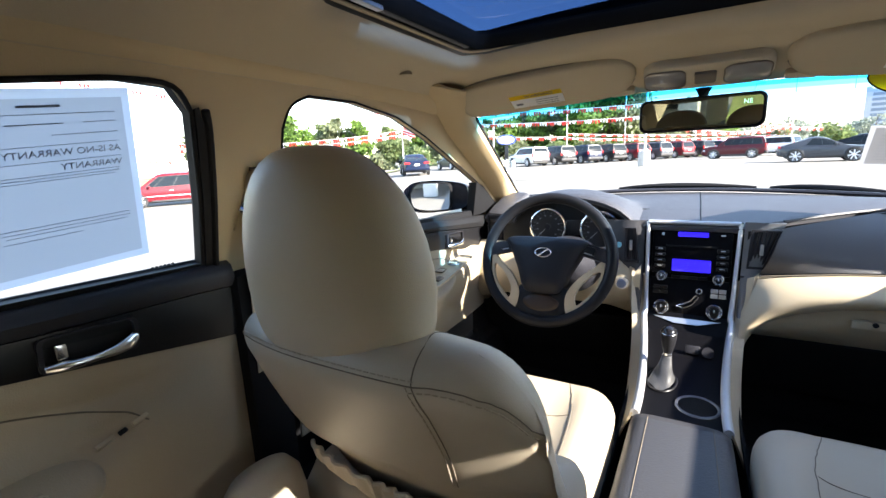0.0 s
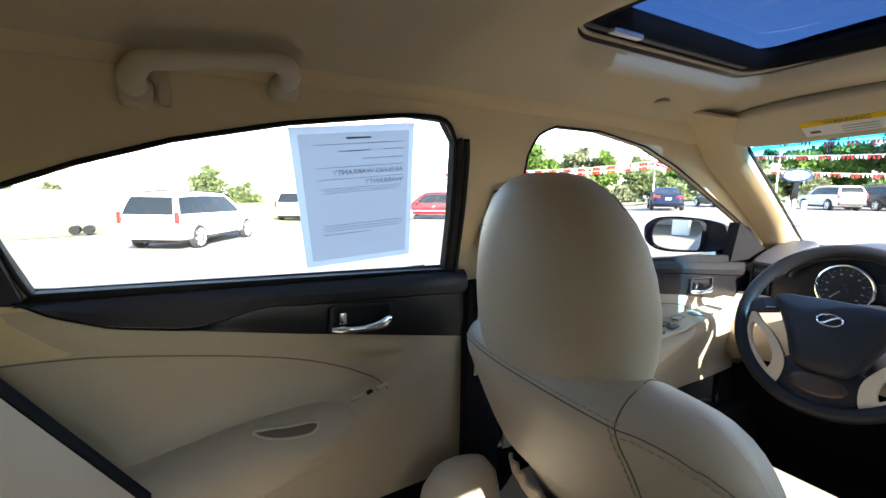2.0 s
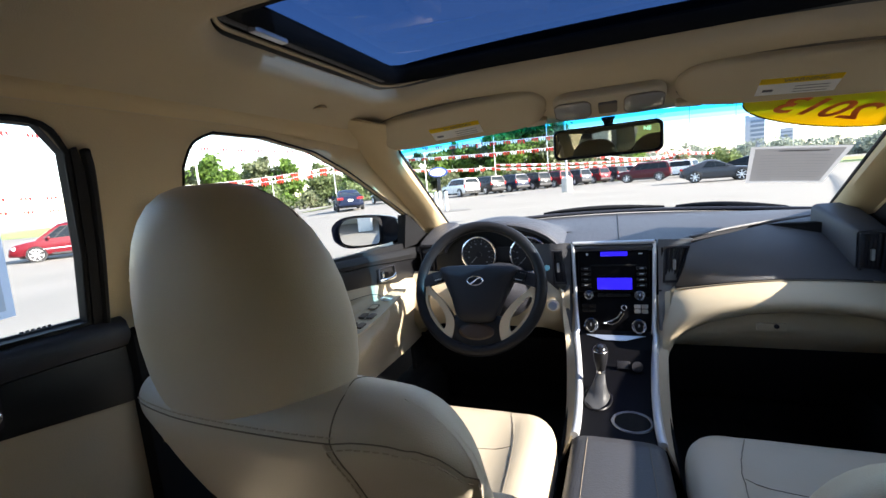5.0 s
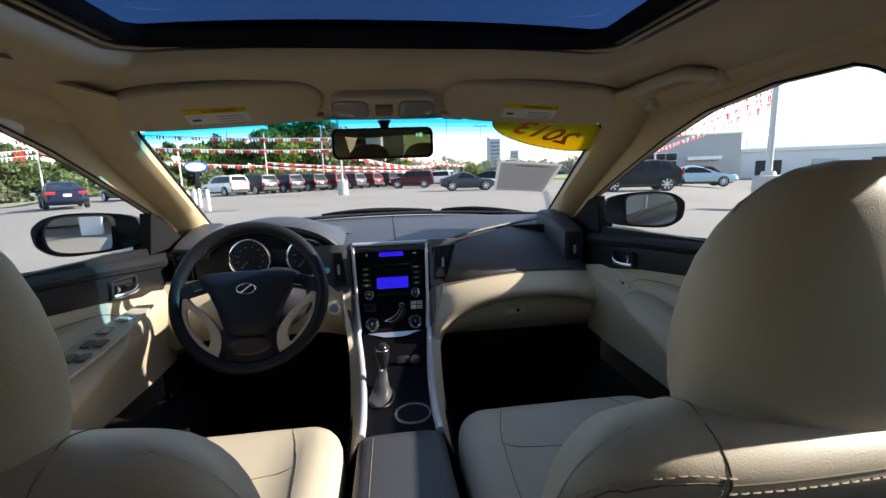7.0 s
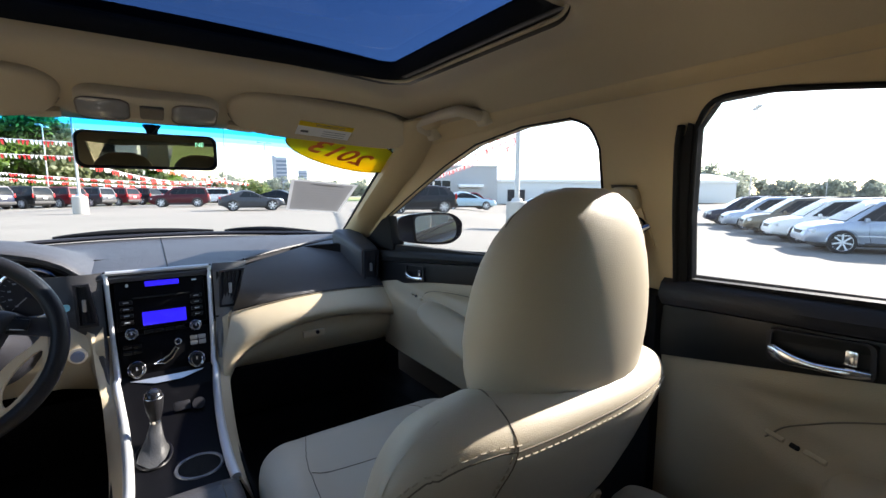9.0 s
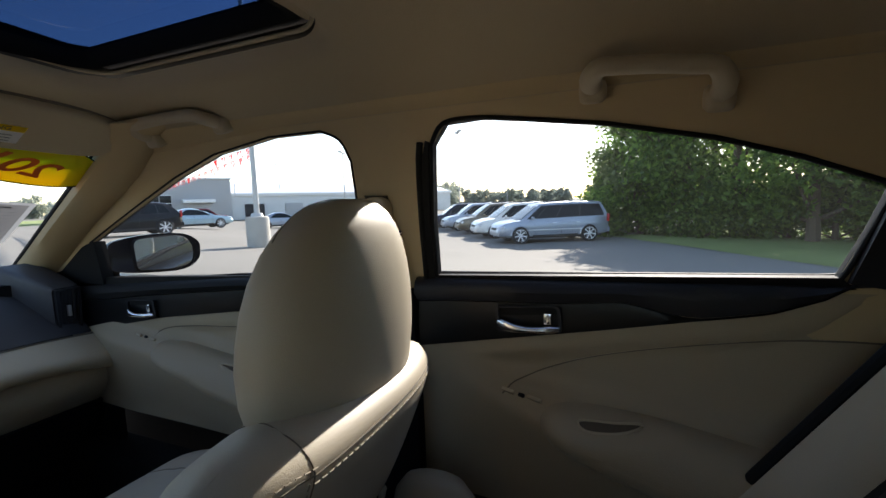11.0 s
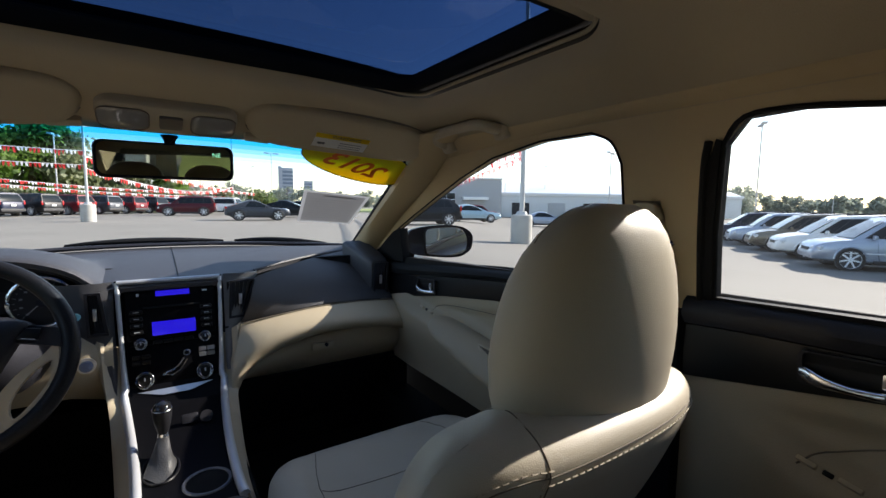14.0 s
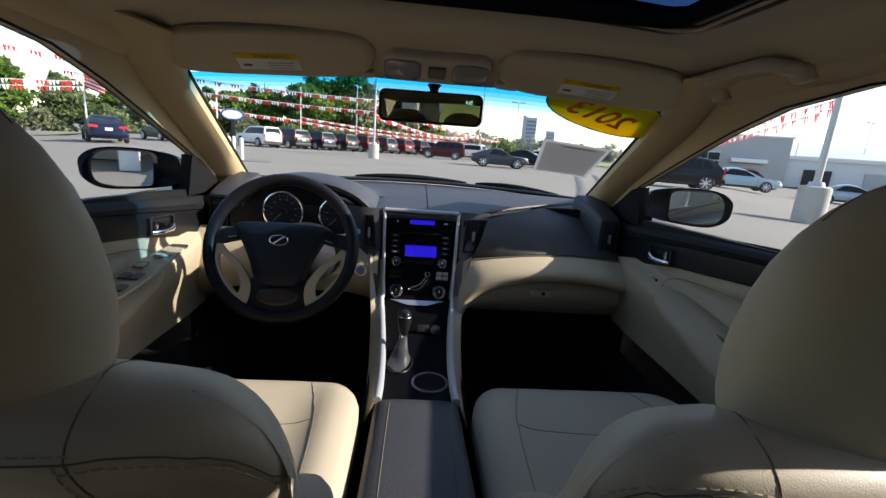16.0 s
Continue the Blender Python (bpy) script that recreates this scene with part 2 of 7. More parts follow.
def curve(points, steps=6, closed=False):
    """Points of a smooth curve through the given ones."""
    pts = [Vector(p) for p in points]
    n = len(pts)
    out = []
    for i in range(n if closed else n - 1):
        p0 = pts[(i - 1) % n] if closed or i else pts[0] * 2 - pts[1]
        p1, p2 = pts[i], pts[(i + 1) % n]
        p3 = pts[(i + 2) % n] if closed or i < n - 2 else p2 * 2 - p1
        for k in range(steps):
            t = k / steps
            out.append(0.5 * (2 * p1 + (p2 - p0) * t + (2 * p0 - 5 * p1 + 4 * p2 - p3) * t * t
                              + (3 * p1 - p0 - 3 * p2 + p3) * t ** 3))
    if not closed:
        out.append(pts[-1])
    return out


def box(size, at=(0, 0, 0), bevel=0.0, m=None, segments=2):
    bm = bmesh.new()
    bmesh.ops.create_cube(bm, size=1)
    bmesh.ops.scale(bm, vec=size, verts=bm.verts)
    if bevel:
        bmesh.ops.bevel(bm, geom=bm.edges[:], offset=bevel, segments=segments, affect="EDGES", profile=0.6)
    bmesh.ops.transform(bm, matrix=Matrix.Translation(at) @ (m or Matrix()), verts=bm.verts)
    return smooth(bm, 50)


def drum(radius, depth, at=(0, 0, 0), m=None, n=24, r2=None, bevel=0.0):
    bm = bmesh.new()
    bmesh.ops.create_cone(bm, cap_ends=True, segments=n, radius1=radius, radius2=radius if r2 is None else r2, depth=depth)
    if bevel:
        rim = [e for e in bm.edges if abs(e.verts[0].co.z - e.verts[1].co.z) < 1e-6]
        bmesh.ops.bevel(bm, geom=rim, offset=bevel, segments=2, affect="EDGES")
    bmesh.ops.transform(bm, matrix=Matrix.Translation(at) @ (m or Matrix()), verts=bm.verts)
    return smooth(bm, 40)


def joined(*bms):
    """Several closed pieces of one part as one mesh."""
    out = bmesh.new()
    for b in bms:
        me = bpy.data.meshes.new("piece")
        b.to_mesh(me)
        b.free()
        out.from_mesh(me)
        bpy.data.meshes.remove(me)
    return out


def plate(outer, holes, place, thick):
    """A plate cut from a flat outline with holes; place maps (u, v, depth) into the world."""
    bm = bmesh.new()
    edges = []
    for loop in (outer, *holes):
        vs = [bm.verts.new((u, v, 0)) for u, v in loop]
        edges += [bm.edges.new((vs[i], vs[(i + 1) % len(vs)])) for i in range(len(vs))]
    bmesh.ops.triangle_fill(bm, use_beauty=True, edges=edges)
    res = bmesh.ops.extrude_face_region(bm, geom=bm.faces[:])
    for v in res["geom"]:
        if isinstance(v, bmesh.types.BMVert):
            v.co.z = thick
    for v in bm.verts:
        v.co = place(*v.co)
    bmesh.ops.recalc_face_normals(bm, faces=bm.faces)
    return smooth(bm, 35)


def lerp(points, x):
    """Piecewise straight value at x."""
    return float(np.interp(x, [p[0] for p in points], [p[1] for p in points]))


def ease(t):
    t = min(1.0, max(0.0, t))
    return t * t * (3 - 2 * t)


# ---- car shell ----
def side_x(z):
    """Inner face of the car's flank: upright below the belt, leaning in above it."""
    return 0.71 - 0.45 * (z - 0.98) if z > 0.98 else 0.71


REAR_GLASS = [(0.388, 0.995), (0.372, 1.10), (0.345, 1.225), (0.318, 1.254), (0.26, 1.256), (0.203, 1.249), (0.086, 1.232),
              (-0.043, 1.204), (-0.136, 1.175), (-0.232, 1.137), (-0.222, 1.08), (-0.205, 1.013)]
FRONT_GLASS = [(0.53, 0.985), (0.522, 1.10), (0.502, 1.21), (0.512, 1.245), (0.545, 1.262), (0.66, 1.262), (0.81, 1.243), (0.95, 1.206),
               (1.10, 1.158), (1.24, 1.112), (1.40, 1.058), (1.64, 0.945), (1.40, 0.952), (1.10, 0.966), (0.80, 0.978)]


ROOF_EDGE = [(1.72, 0.925), (1.48, 1.05), (1.30, 1.125), (1.18, 1.172), (1.07, 1.215), (0.98, 1.262)]


def build_flank(s):
    """Pillars and roof rail of one flank, with its door windows cut through."""
    name = "wall_right" if s > 0 else "wall_left"
    outer = [(-1.10, 0.93), (0.40, 0.90), (1.72, 0.84)] + ROOF_EDGE + [(0.6, 1.283), (-0.3, 1.283), (-0.8, 1.25), (-1.10, 1.13)]
    bm = plate(outer, [REAR_GLASS, FRONT_GLASS], lambda u, v, d: Vector((s * (side_x(v) + d), u, v)), 0.014)
    flank = part(name, bm, PILLAR, None, kind="structure")
    skin = plate(outer, [REAR_GLASS, FRONT_GLASS], lambda u, v, d: Vector((s * (side_x(v) + 0.0165 + d), u, v)), 0.004)
    part("outer_skin", skin, GLOSS, flank, "dark painted outer pillar skin")
    return flank


def outline_tube(loop, s, r, inset=0.0, flat=1.0):
    close = []
    for (y, z), (y2, z2) in zip(loop, loop[1:] + loop[:1]):
        close.append((y, z))
        if math.hypot(y2 - y, z2 - z) > 0.09:
            close += [(y + (y2 - y) * k, z + (z2 - z) * k) for k in (0.04, 0.5, 0.96)]
    path = curve([(s * (side_x(z) - inset), y, z) for y, z in close], 4, True)
    return tube(path, r, 8, True, flat)
for s in (-1, 1):
    flank = build_flank(s)
    # A-pillar cover between the window arc and the windshield edge
    rows = []
    for t in np.linspace(0, 1, 13):
        y, z = lerp([(0, 1.72), (0.36, 1.48), (0.6, 1.30), (0.75, 1.18), (0.9, 1.07), (1, 0.98)], t), lerp(
            [(0, 0.925), (0.36, 1.05), (0.6, 1.125), (0.75, 1.172), (0.9, 1.215), (1, 1.262)], t)
        a = Vector((s * side_x(z), y, z))
        b = Vector((s * (0.665 - 0.135 * t), 1.80 - 0.72 * t, 0.965 + 0.285 * t))
        mid = (a + b) / 2 + Vector((-s * 0.022, -0.012, -0.006))
        rows.append([a, a.lerp(mid, 0.5) + Vector((-s * 0.007, -0.006, 0)), mid, b.lerp(mid, 0.5) + Vector((-s * 0.006, -0.004, -0.002)), b])
    glass_edge = [r[-1] for r in rows]
    rows += [[p + Vector((-s * 0.016 * k, -0.045 * k, 0.017 * k)) for p in rows[-1]] for k in (1, 2, 3)]
    part("pillar_trim", sheet(rows, 0.006), PILLAR, flank)
    part("windscreen_rubber", tube([p + Vector((-s * 0.002, 0.004, 0)) for p in glass_edge], 0.007), RUBBER, flank)
    # rubber seals round the two windows
    part("window_seal", outline_tube(REAR_GLASS, s, 0.0036, 0.001), RUBBER, flank)
    part("window_seal", outline_tube(FRONT_GLASS, s, 0.0022, 0.0005), RUBBER, flank)
    part("door_seal", plate([(0.392, 0.985), (0.374, 1.10), (0.352, 1.205), (0.346, 1.228), (0.352, 1.231), (0.363, 1.208), (0.389, 1.10), (0.408, 0.985)], [],
                            lambda u, v, d: Vector((s * (side_x(v) - 0.007 + d), u, v)), 0.02), RUBBER, flank)
    part("door_seal", tube(curve([(s * (side_x(z) - 0.006), y, z) for y, z in
                                  [(0.415, 0.965), (0.409, 0.99), (0.391, 1.10), (0.372, 1.195), (0.362, 1.228)]], 5), 0.0055, 8), RUBBER, flank)
    # black reveals between trim and glass
    for loop, cy, cz in ((REAR_GLASS, 0.08, 1.12),):
        rings = []
        for d in (0.001, 0.006, 0.011, 0.0155):
            rings.append([(s * (side_x(cz + (z - cz) * 0.99) + d), cy + (y - cy) * 0.994, cz + (z - cz) * 0.99) for y, z in loop])
        part("window_reveal", loft(rings, False, 60), RUBBER, flank)
    # black wiper strips along the foot of both windows
    for foot in ([(-0.236, 0.99), (0.395, 0.972), (0.395, 0.9985), (-0.205, 1.0165)], [(0.525, 0.962), (1.62, 0.918), (1.655, 0.950), (1.40, 0.9555), (1.10, 0.9695), (0.80, 0.9815), (0.525, 0.9885)]):
        part("wiper_strip", plate(foot, [], lambda u, v, d: Vector((s * (side_x(v) - 0.004 + d), u, v)), 0.022), RUBBER, flank)
    # black corner behind the rear door glass
    part("corner_cover", plate([(-0.212, 1.01), (-0.232, 1.14), (-0.262, 1.128), (-0.285, 1.06), (-0.27, 1.0)], [],
                               lambda u, v, d: Vector((s * (side_x(v) - 0.004 - d), u, v)), 0.01), DARK, flank)
    # sail panel by the door mirror
    part("sail_panel", plate([(1.415, 0.935), (1.375, 1.06), (1.44, 1.045), (1.66, 0.938), (1.70, 0.90)], [],
                             lambda u, v, d: Vector((s * (side_x(v) - 0.008 + d), u, v)), 0.03), RUBBER, flank)
    # belt anchor slide on the B-pillar
    def on_pillar(y, z, off):
        return Vector((s * (side_x(z) - off), y, z))
    part("belt_track", plate([(0.437, 1.045), (0.452, 1.148), (0.500, 1.150), (0.492, 1.045)], [], lambda u, v, d: on_pillar(u, v, 0.0035 - d), 0.003), PILLAR, flank, "tan height adjuster plate")
    part("belt_guide", loft([[on_pillar(0.468 + 0.024 * k * math.copysign(abs(math.cos(q)) ** 0.6, math.cos(q)), 1.128 + 0.019 * k * math.copysign(abs(math.sin(q)) ** 0.6, math.sin(q)), off) for q in np.linspace(0, 2 * math.pi, 25)[:-1]] for k, off in ((1.0, 0.003), (1.0, 0.012), (0.92, 0.017), (0.7, 0.019))], True, 60), TRIM, flank)
    # dark strip paints the shadow along the top of the belt guide
    part("guide_shadow", plate([(0.447, 1.143), (0.447, 1.149), (0.492, 1.151), (0.492, 1.145)], [], lambda u, v, d: on_pillar(u, v, 0.006 - d), 0.003), SHADE_BROWN, flank)
    part("belt_hook", tube([on_pillar(0.452, 1.092, 0.004), on_pillar(0.446, 1.081, 0.020), on_pillar(0.437, 1.079, 0.026), on_pillar(0.428, 1.085, 0.020)], [0.005, 0.006, 0.006, 0.004], 8), CHROME, flank, "small chrome belt hook")
    part("belt_anchor", drum(0.011, 0.016, on_pillar(0.455, 1.086, 0.004), pose(0, 0, 0, 0, 90, 0), 16), RUBBER, flank)
    part("belt_webbing", box((0.003, 0.045, 0.30), (s * 0.665, 0.465, 0.93), 0.001, pose(0, 0, 0, 0, s * -4, 0)), TRIM, flank)

# windows of the doors
for s in (-1, 1):
    for loop, nm in ((REAR_GLASS, "window_1" if s < 0 else "window_2"), (FRONT_GLASS, "window_3" if s < 0 else "window_4")):
        ob = part(nm, plate(loop, [], lambda u, v, d: Vector((s * (side_x(v) + 0.008 + d), u, v)), 0.004), DUSTY if loop is REAR_GLASS else GLASS, None, kind="structure")


# headliner with the sunroof opening
def roof_z(x, y):
    u = abs(x) / 0.578
    z = 1.345 - 0.025 * u ** 2 - 0.045 * u ** 8
    z -= 0.075 * ease((y - 0.86) / 0.24) * (1 - 0.80 * u ** 6) * (1 - 0.2 * u)
    z -= 0.25 * max(0, -0.45 - y) ** 1.3
    return z


felt_z = roof_z
HOLE_X, HOLE_Y0, HOLE_Y1, HOLE_R = 0.430, 0.395, 0.866, 0.055


def hole_loop(grow, n=8):
    """Rounded outline of the roof opening, grown outwards."""
    pts = []
    hx, y0, y1, r = HOLE_X + grow, HOLE_Y0 - grow, HOLE_Y1 + grow, HOLE_R + grow
    for cx, cy, a0 in ((hx - r, y1 - r, 0), (-hx + r, y1 - r, 90), (-hx + r, y0 + r, 180), (hx - r, y0 + r, 270)):
        for k in range(n + 1):
            q = radians(a0 + 90 * k / n)
            pts.append((cx + r * math.cos(q), cy + r * math.sin(q)))
    dense = []
    for i, p in enumerate(pts):
        q = pts[(i + 1) % len(pts)]
        steps = max(1, int(math.dist(p, q) / 0.05))
        dense += [(p[0] + (q[0] - p[0]) * k / steps, p[1] + (q[1] - p[1]) * k / steps) for k in range(steps)]
    return dense


def build_headliner(up=0.0):
    def roof_z(x, y):
        return felt_z(x, y) + up
    bm = bmesh.new()
    base = hole_loop(0.05)
    ring0 = [bm.verts.new((x, y, roof_z(x, y))) for x, y in base]
    # soft rolled edge into the opening
    prev = ring0
    for grow_t, lift in ((0.6, 0.002), (0.3, 0.008), (0.1, 0.018), (0.0, 0.032)):
        loop = [(b[0] * 1, b[1] * 1) for b in base]
        ring = []
        for (x, y) in loop:
            cx = max(-HOLE_X + HOLE_R, min(HOLE_X - HOLE_R, x))
            cy = max(HOLE_Y0 + HOLE_R, min(HOLE_Y1 - HOLE_R, y))
            d = Vector((x - cx, y - cy))
            d = d.normalized() * (HOLE_R + 0.05 * grow_t) if d.length > 1e-6 else d
            nx, ny = cx + d.x, cy + d.y
            ring.append(bm.verts.new((nx, ny, roof_z(x, y) + lift)))
        for i in range(len(ring)):
            j = (i + 1) % len(ring)
            bm.faces.new((prev[i], prev[j], ring[j], ring[i]))
        prev = ring
    # outer field, ring by ring out to the rails
    def outer_at(x, y, t):
        cx, cy = 0.0, 0.66
        dx, dy = x - cx, y - cy
        far = 10
        x1, y0, y1 = 0.578, -1.10, 1.09
        k = min((x1 / abs(dx)) if abs(dx) > 1e-6 else far, ((y1 - cy) / dy if dy > 0 else (y0 - cy) / dy) if abs(dy) > 1e-6 else far)
        return x + dx * (k - 1) * t, y + dy * (k - 1) * t
    prev = ring0
    for t in (0.08, 0.18, 0.3, 0.42, 0.55, 0.7, 0.85, 1.0):
        ring = []
        for x, y in base:
            px, py = outer_at(x, y, t)
            ring.append(bm.verts.new((px, py, roof_z(px, py))))
        for i in range(len(ring)):
            j = (i + 1) % len(ring)
            bm.faces.new((prev[j], prev[i], ring[i], ring[j]))
        prev = ring
    return smooth(bm, 60)


part("ceiling", build_headliner(), FELT, None, "beige felt headliner with a sunroof opening", "structure")
# roof skin over the headliner, open above the sunroof
part("roof_skin", build_headliner(0.045), GLOSS, None, "dark painted steel roof skin over the headliner", "structure")

# upper ends of the windscreen pillars, up to the headliner
for s in (-1, 1):
    rows = []
    for y in np.linspace(-0.50, 1.12, 40):
        z = lerp([(0.6, 1.279), (0.98, 1.258), (1.07, 1.211), (1.18, 1.168)], y)
        xh = 0.552 - 0.03 * ease((y - 1.0) / 0.12)
        a = Vector((s * (side_x(z) - 0.002 + 0.05 * ease((y - 0.93) / 0.12)), y, z))
        b = Vector((s * xh, y, roof_z(xh, min(y, 1.088)) + 0.003))
        rows.append([a, a.lerp(b, 0.35) + Vector((-s * 0.006, 0, 0.0)), a.lerp(b, 0.7) + Vector((-s * 0.005, 0, 0.0)), b])
    part("pillar_head_trim", sheet(rows, 0.003), PILLAR, None, "tan upper windscreen pillar trim", "structure")

# sunroof: frame, glass, blind edge
sunroof = thing("sunroof", "closed tinted glass sunroof in a black frame", "sunroof")


def frame_ring(outer, inner, z0, z1):
    bm = bmesh.new()
    a = [bm.verts.new((x, y, z0)) for x, y in outer]
    b = [bm.verts.new((x, y, z0)) for x, y in inner]
    c = [bm.verts.new((x, y, z1)) for x, y in inner]
    n = len(a)
    for v in b:
        v.co.z -= 0.014
    for p, q in ((a, b), (b, c)):
        for i in range(n):
            j = (i + 1) % n
            bm.faces.new((p[i], p[j], q[j], q[i]))
    return smooth(bm, 40)


def rect_loop(x0, y0, x1, y1, r, n=5):
    pts = []
    for cx, cy, a0 in ((x1 - r, y1 - r, 0), (x0 + r, y1 - r, 90), (x0 + r, y0 + r, 180), (x1 - r, y0 + r, 270)):
        pts += [(cx + r * math.cos(radians(a0 + 90 * k / n)), cy + r * math.sin(radians(a0 + 90 * k / n))) for k in range(n + 1)]
    return pts


part("frame", frame_ring(rect_loop(-0.46, 0.34, 0.46, 0.895, 0.055), rect_loop(-0.404, 0.43, 0.404, 0.858, 0.027), 1.376, 1.394), CARPET, sunroof)
part("frame_lip", tube([(x, y, roof_z(x, y) + 0.030) for x, y in hole_loop(-0.004)], 0.003, 6, True), FELT, sunroof)
part("rail", box((0.018, 0.42, 0.02), (-0.418, 0.62, 1.374), 0.004), DARK, sunroof)
part("rail", box((0.018, 0.42, 0.02), (0.418, 0.62, 1.374), 0.004), DARK, sunroof)
part("rail_clip", box((0.012, 0.06, 0.008), (-0.410, 0.50, 1.362), 0.002), SILVER, sunroof)
glass = part("glass", plate(rect_loop(-0.45, 0.34, 0.45, 0.890, 0.03), [], lambda u, v, d: Vector((u, v, 1.394 - 0.02 * u * u + d)), 0.004), ROOF_GLASS, sunroof)
part("blind", box((0.84, 0.32, 0.010), (0, 0.268, 1.368), 0.004), FELT, sunroof, "beige sliding blind, drawn back")
# unseen plate added over the glass to keep sun off the B-pillar
part("sun_block_plate", box((0.94, 0.21, 0.008), (0, 0.395, 1.409), 0.003), GLOSS, sunroof)


# windscreen
def screen(u, t, off=0.0):
    """u across from -1 to 1, t up from base to header."""
    x = u * (0.665 - 0.135 * t)
    y0, z0 = 1.98 - 0.19 * u * u, 0.985 - 0.022 * u * u
    y1, z1 = 1.06 + 0.02 * u * u, 1.268 - 0.02 * u * u
    n = Vector((0, 0.29, 0.95))
    return Vector((x, y0 + (y1 - y0) * t, z0 + (z1 - z0) * t)) + n * off


def screen_sheet(u0, u1, t0, t1, off, thick, nu=16, nt=8):
    return sheet([[screen(u0 + (u1 - u0) * i / nu, t0 + (t1 - t0) * j / nt, off) for i in range(nu + 1)] for j in range(nt + 1)], thick)


ob = part("window_5", screen_sheet(-1, 1, -0.02, 0.86, 0, 0.004), SCREEN_GLASS, None, "clear curved windscreen", "structure")
for k, m in enumerate(BANDS):
    part("tint_band", screen_sheet(-1, 1, 0.86 + 0.024 * k, 0.86 + 0.024 * (k + 1), 0, 0, 16, 1), m, ob, "blue tinted shade band, fading downwards")
part("frit_band", sheet([[screen(u, t, -0.003) for u in np.linspace(-1, 1, 33)] for t in (-0.03, 0.0, 0.028)]), RUBBER, ob, "black printed band along the base of the glass")
for u0, u1, h in ((-0.42, 0.30, 0.045), (0.36, 0.86, 0.05)):
    blade = tube([screen(u0 + (u1 - u0) * k / 12, -0.022 + h * math.sin(math.pi * (k / 12) ** 0.7) * 0.5, 0.014) for k in range(13)], [0.004 + 0.007 * math.sin(math.pi * k / 12) for k in range(13)], 8)
    part("wiper", blade, RUBBER, ob, "black wiper blade resting on the glass")
part("screen_rubber", tube([screen(u, -0.01) for u in np.linspace(-1, 1, 17)], 0.008), RUBBER, ob)

# floor, firewall, sills, rear bulkhead
part("floor", box((1.46, 3.1, 0.03), (0, 0.45, 0.27), 0.005), CARPET, None, "black carpeted car floor", "structure")
part("wall_front", sheet([[(x, 1.62, 0.27 + 0.68 * t) for x in (-0.74, 0, 0.74)] for t in (0, 0.5, 1)], 0.03), CARPET, None, "black firewall trim", "structure")
for s in (-1, 1):
    part("trim", box((0.10, 2.9, 0.20), (s * 0.70, 0.5, 0.37), 0.02), CARPET, None, "black door sill trim", "structure")
    part("trim", box((0.06, 0.09, 0.66), (s * 0.705, 0.47, 0.64), 0.02), CARPET, None, "black lower pillar trim", "structure")
    part("outer_skin", sheet([[(s * (0.84 - 0.05 * ((z - 0.6) / 0.4) ** 2), y, z) for z in (0.25, 0.5, 0.75, 0.93)] for y in (-1.6, -0.5, 0.5, 1.7)], 0.004), GLOSS, None, "dark painted door skin", "structure")
    part("outer_sill", box((0.10, 3.3, 0.012), (s * 0.788, 0.05, 0.935), 0.004), GLOSS, None, "dark painted window ledge", "structure")

for s in (-1, 1):
    part("kick_panel", box((0.02, 0.36, 0.70), (s * 0.712, 1.60, 0.62), 0.004), CARPET, None, "black footwell side panel", "structure")
    # rear quarter and parcel shelf sides
    part("trim", sheet([[(s * (0.71 - 0.45 * max(0, z - 0.98)), y, z) for z in (0.5, 0.8, 0.98, 1.1, 1.2)] for y in (-1.10, -1.45, -1.7)], 0.02), TRIM, None, "cream rear quarter trim", "structure")
# tail: parcel shelf, rear glass, header
part("parcel_shelf", box((1.36, 0.62, 0.03), (0, -1.24, 0.965), 0.01), GREY_LEATHER, None, "dark parcel shelf under the rear glass", "structure")
part("wall_rear", sheet([[(x, -0.93, z) for x in (-0.72, 0, 0.72)] for z in (0.27, 0.6, 0.96)], 0.03), CARPET, None, "black bulkhead behind the rear seat", "structure")
part("wall_tail", sheet([[(x, -1.60, z) for x in (-0.72, 0, 0.72)] for z in (0.4, 0.7, 0.985)], 0.03), CARPET, None, "black tail panel", "structure")
part("window_6", sheet([[(x * (1 - 0.12 * t), -1.56 + 0.62 * t, 0.985 + 0.235 * t + 0.01 * math.sin(math.pi * t)) for x in (-0.62, -0.3, 0, 0.3, 0.62)] for t in (0, 0.33, 0.66, 1)], 0.004), TINTED, None, "sloping rear window", "structure")
for s in (-1, 1):
    part("tail_pillar", sheet([[(s * (0.72 - 0.12 * t), -1.58 + 0.66 * t, 0.96 + 0.27 * t), (s * (0.60 - 0.07 * t), -1.54 + 0.62 * t, 0.985 + 0.235 * t)] for t in (0, 0.5, 1)], 0.02), TRIM, None, "cream rear pillar trim", "structure")


